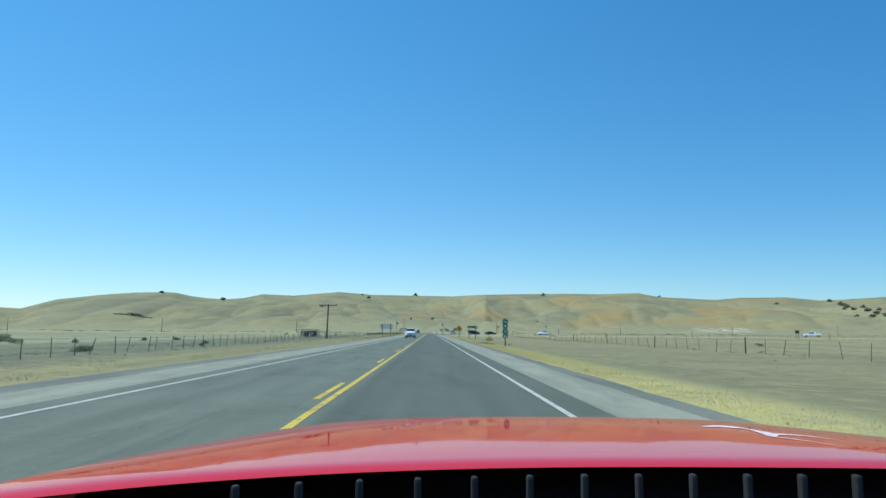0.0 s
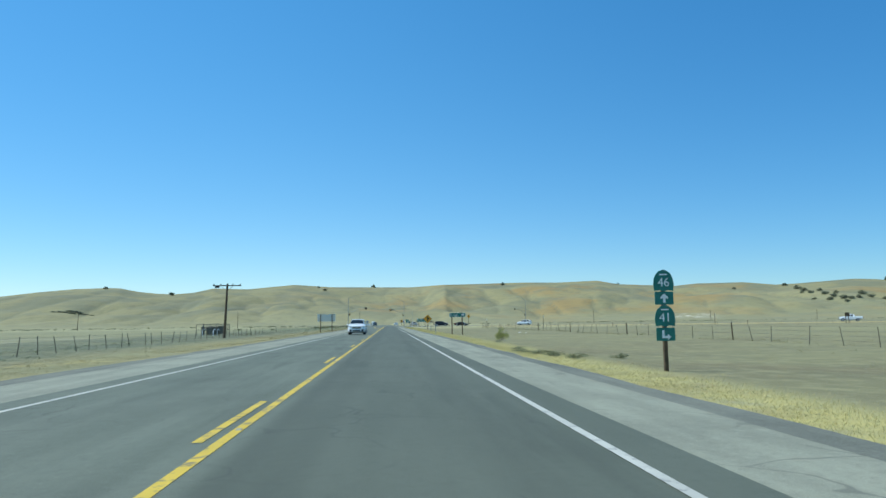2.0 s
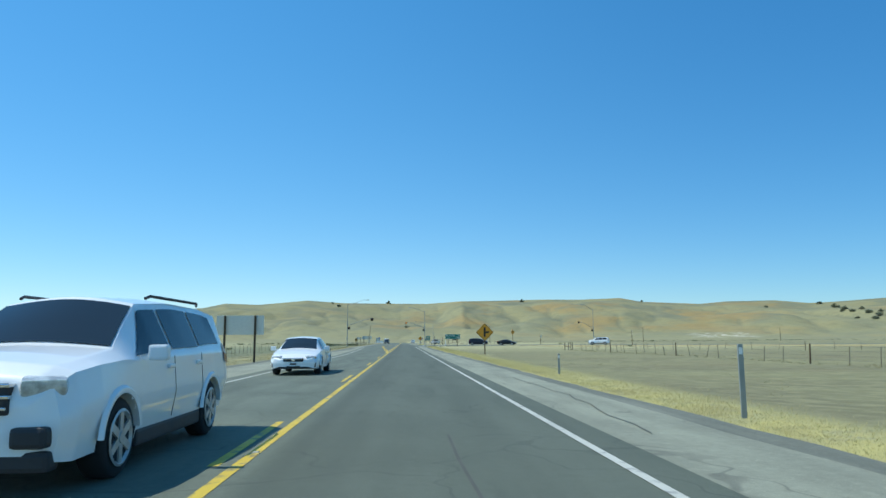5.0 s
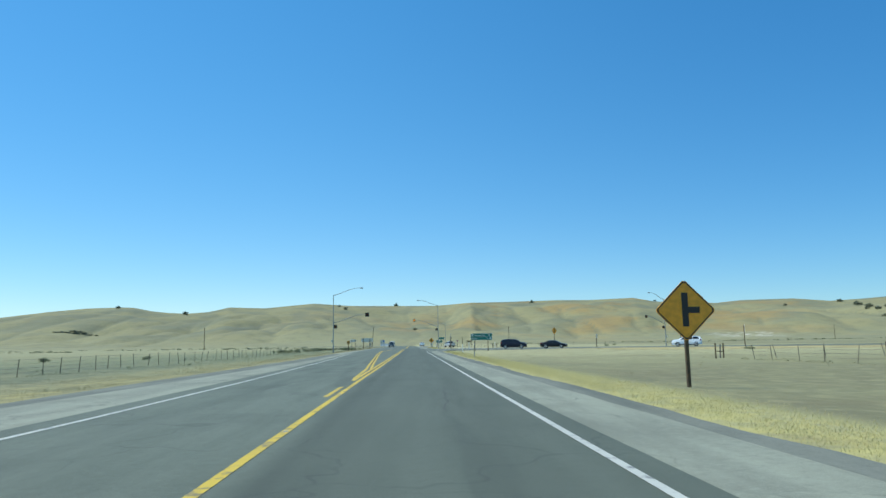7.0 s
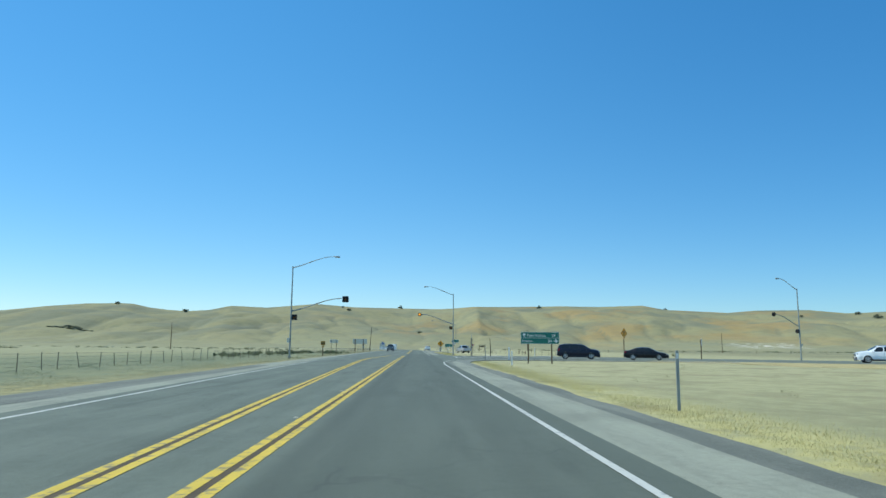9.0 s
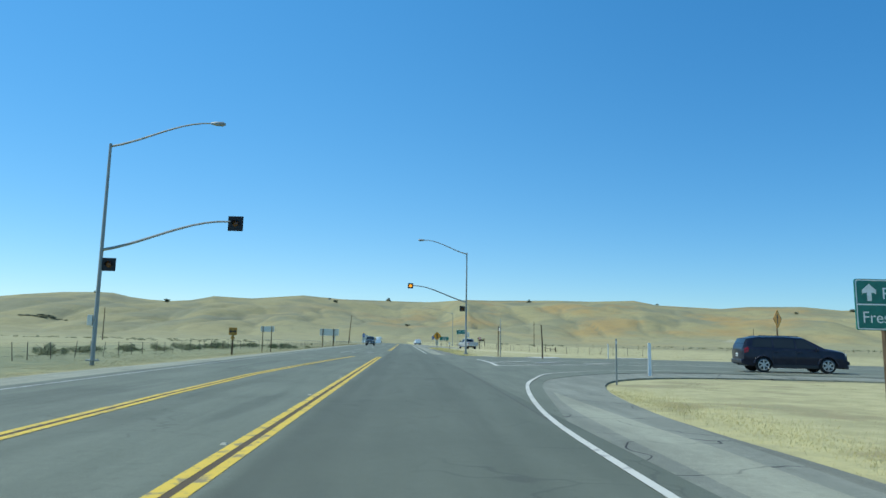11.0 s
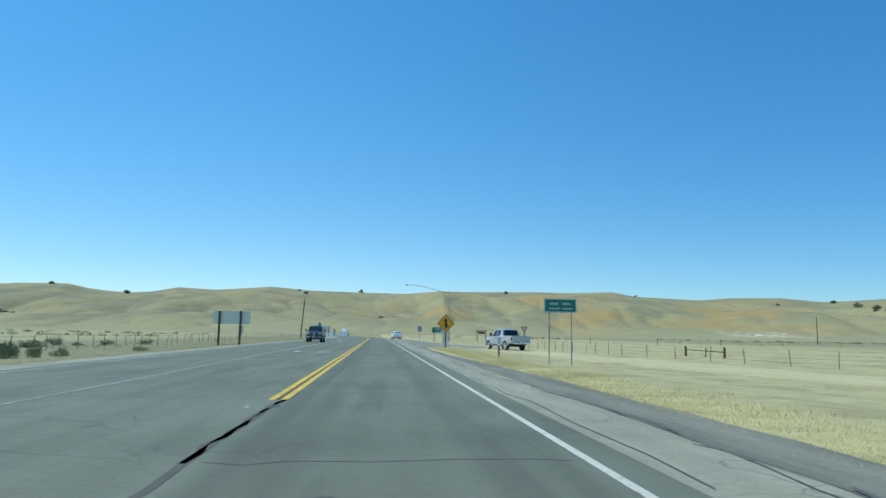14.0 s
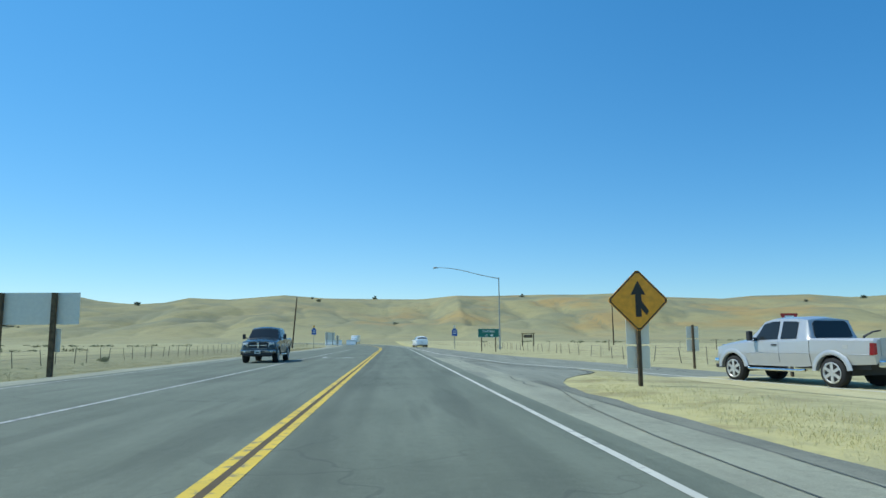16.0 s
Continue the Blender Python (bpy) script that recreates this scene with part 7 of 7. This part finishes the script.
def camper_van(x, y, heading, label):
    s = thing("camper_van", x, y, 0, heading, label, "van", "vehicles on the road")
    bm = bmesh.new()
    box(bm, 0, -0.6, 1.75, 2.3, 5.4, 2.3, bevel=0.18)
    part("body", bm, M_CAR_WHITE, s, smooth=40)
    bm = bmesh.new()
    box(bm, 0, 2.7, 1.15, 2.05, 1.5, 1.2, bevel=0.2)
    part("cab", bm, M_CAR_WHITE, s, smooth=40)
    bm = bmesh.new()
    box(bm, 0, 3.2, 1.55, 1.7, 0.35, 0.5, bevel=0.08)
    part("windscreen", bm, M_GLASS, s)
    fascia(s, 3.46, (("grille", 0, 0.95, 1.1, 0.3, 0.06, M_PLASTIC), ("bumper", 0, 0.6, 1.95, 0.2, 0.14, M_PLASTIC), ("headlight", 0.8, 0.98, 0.25, 0.2, 0.06, M_LAMP_CLEAR), ("headlight", -0.8, 0.98, 0.25, 0.2, 0.06, M_LAMP_CLEAR)))
    for wy in (2.6, -1.9):
        for sd in (1, -1):
            wheel(s, sd * 0.95, wy, 0.36, 0.24)


suv(M_CAR_WHITE, -1.6, 117, 180, "white family SUV with dark tinted windows in its lane")
sedan(M_CAR_WHITE, -2.05, 135.2, 180, "white four-door sedan with headlamps in its lane")
sedan(M_CAR_BLACK, 25.3, 267.4, -108, "black four-door sedan on the side road")
suv(M_CAR_NAVY, 19.0, 270.6, -100, "dark navy SUV leaving along the side road")
suv(M_CAR_WHITE, 44.6, 259.2, 66, "white SUV with tinted windows on the side road")
suv(M_CAR_WHITE, 5.7, 448, 6, "white SUV merging from the slip road")
pickup(M_CAR_SLATE, -5.2, 382, 180, "dark slate pickup truck with chrome grille bars", trim=M_DARK_CHROME)
pickup(M_CAR_SILVER, 13.0, 362.6, 16, "silver extended-cab pickup truck with chrome side steps", -0.2)
pickup(M_CAR_WHITE, 122, 214, 60, "white pickup truck far off on the side road")
camper_van(-10.2, 565, 172, "white camper van far off in the bend")


# ---- the open red car that stands at the start of the road, its bonnet below the camera ----
SMEARS = (([(0.293, 1.67), (0.345, 1.7), (0.385, 1.665), (0.385, 1.57), (0.34, 1.43)], [0.01, 0.035, 0.06, 0.075, 0.02]),
          ([(0.37, 1.5), (0.43, 1.47), (0.452, 1.4), (0.456, 1.325)], [0.022, 0.014, 0.012, 0.003]), ([(0.34, 1.43), (0.368, 1.36), (0.39, 1.265)], [0.016, 0.01, 0.003]))


def red_car():
    cx, cy = 1.951 + 0.365, 0.0
    s = new("red_car")
    s.empty_display_size = 0.3
    s.matrix_basis = pose(cx, cy, 0)
    tagged(s, "red open car with glossy bonnet standing on the highway", "car", "vehicles on the road")

    def top(u, y):
        """Height of the bonnet; u: -1 to 1 across, y: metres ahead of the eye."""
        z = 1.0248 - 0.0403 * (y - 1) - 0.0147 * (y - 1) ** 2 - (0.024 + 0.0452 * max(0.0, y - 1)) * abs(u) ** 3.22
        z -= 0.5033 * max(0.0, y - 2.0144) ** 2
        return z - 1.15 * max(0.0, back(u) + 0.065 - y) ** 2

    def front(u):
        return 2.596 - 0.25 * u * u - 0.1 * u ** 6

    def back(u):
        return 1.025 - 0.193 * max(0.0, -u) ** 2 - 0.03 * max(0.0, u) ** 2

    bm = bmesh.new()
    n, m = 72, 60
    grid = [[bm.verts.new((0.9585 * u, y, top(u, y))) for y in (back(u) + (front(u) - back(u)) * j / m for j in range(m + 1))] for u in (-1 + 2 * i / n for i in range(n + 1))]
    for i in range(n):
        for j in range(m):
            bm.faces.new((grid[i][j], grid[i + 1][j], grid[i + 1][j + 1], grid[i][j + 1]))
    for row in (grid[0], grid[-1]):
        foot = [bm.verts.new((v.co.x, v.co.y, v.co.z - 0.15)) for v in row]
        for j in range(m):
            bm.faces.new((row[j], row[j + 1], foot[j + 1], foot[j]))
    part("bonnet", bm, M_CAR_RED, s, "glossy red bonnet", 60)
    # body: sides, nose and tail below the bonnet and the belt line
    rows = ((-2.1, 0.45, 0.7, 0.6, 0.8, 0.8, 0.78, 0.84, 0.6, 0.85), (-1.9, 0.3, 0.86, 0.6, 0.9, 0.88, 0.86, 0.92, 0.7, 0.93), (-1.1, 0.26, 0.88, 0.58, 0.93, 0.92, 0.88, 0.94, 0.8, 0.94), (-1.0, 0.26, 0.88, 0.58, 0.93, 0.92, 0.88, 0.94, 0.8, 0.5), (0.5, 0.26, 0.88, 0.58, 0.93, 0.9, 0.89, 0.92, 0.82, 0.5),
            (0.6, 0.26, 0.88, 0.58, 0.93, 0.9, 0.9, 0.92, 0.82, 0.85), (1.2, 0.26, 0.88, 0.58, 0.93, 0.84, 0.91, 0.86, 0.8, 0.86), (2.0, 0.26, 0.86, 0.56, 0.92, 0.72, 0.9, 0.74, 0.76, 0.74), (2.35, 0.28, 0.76, 0.5, 0.82, 0.6, 0.78, 0.62, 0.6, 0.62), (2.5, 0.34, 0.55, 0.48, 0.6, 0.54, 0.58, 0.56, 0.4, 0.56))
    sh = Shell(rows)
    part("body", sh.body([(1.55, 0.34), (-1.35, 0.34)], 0.4), M_CAR_RED, s, "red lower body", 32)
    bm = bmesh.new()
    box(bm, 0, 0.2, 0.36, 1.5, 4.2, 0.2)
    part("underbody", bm, M_PLASTIC, s)
    for wy in (1.55, -1.35):
        for sd in (1, -1):
            wheel(s, sd * 0.79, wy, 0.34, 0.24)
            bm = bmesh.new()
            flare(bm, sd * 0.925, wy, 0.34, 0.4, 0.04, sd)
            part("wheel_arch", bm, M_CAR_RED, s)
    # black scuttle panel with ribs behind the bonnet
    bm = bmesh.new()
    cols = [-0.9 + 1.8 * i / 24 for i in range(25)]
    a = [bm.verts.new((x, back(x / 0.9585) + 0.3, top(x / 0.9585, back(x / 0.9585) + 0.3) - 0.02)) for x in cols]
    b2 = [bm.verts.new((x, 0.3, 0.9 - 0.04 * (x / 0.9585) ** 2)) for x in cols]
    for i in range(24):
        bm.faces.new((a[i], a[i + 1], b2[i + 1], b2[i]))
    part("scuttle_panel", bm, M_BLACK, s, "matt black scuttle panel")
    for k in range(17):
        x = -0.6 + 0.0735 * k
        bm = bmesh.new()
        box(bm, x, back(x / 0.9585) - 0.09, 0.985, 0.009, 0.015, 0.085, bevel=0.004)
        part("scuttle_rib", bm, M_TYRE, s, "grey moulded rib")
    for x in (-0.38, 0.38):
        bm = bmesh.new()
        box(bm, x, -0.62, 0.5, 0.5, 0.5, 0.2, bevel=0.06)
        box(bm, x, -0.9, 0.75, 0.5, 0.16, 0.55, bevel=0.07)
        part("seat", bm, M_BLACK, s, "black leather seat", 50)
    # a bird dropping smeared across the paint
    bm = bmesh.new()
    for pts, wid in SMEARS:
        pts, wid = eased(pts, 6), [v[0] for v in eased([(v, 0) for v in wid], 6)]
        l = [bm.verts.new((x, y + w, top(x / 0.9585, y + w) + 0.0008)) for (x, y), w in zip(pts, wid)]
        r = [bm.verts.new((x, y - w, top(x / 0.9585, y - w) + 0.0008)) for (x, y), w in zip(pts, wid)]
        for k in range(len(l) - 1):
            bm.faces.new((l[k], l[k + 1], r[k + 1], r[k]))
    part("white_smear", bm, M_SMEAR, s, "white smear on the bonnet")


red_car()
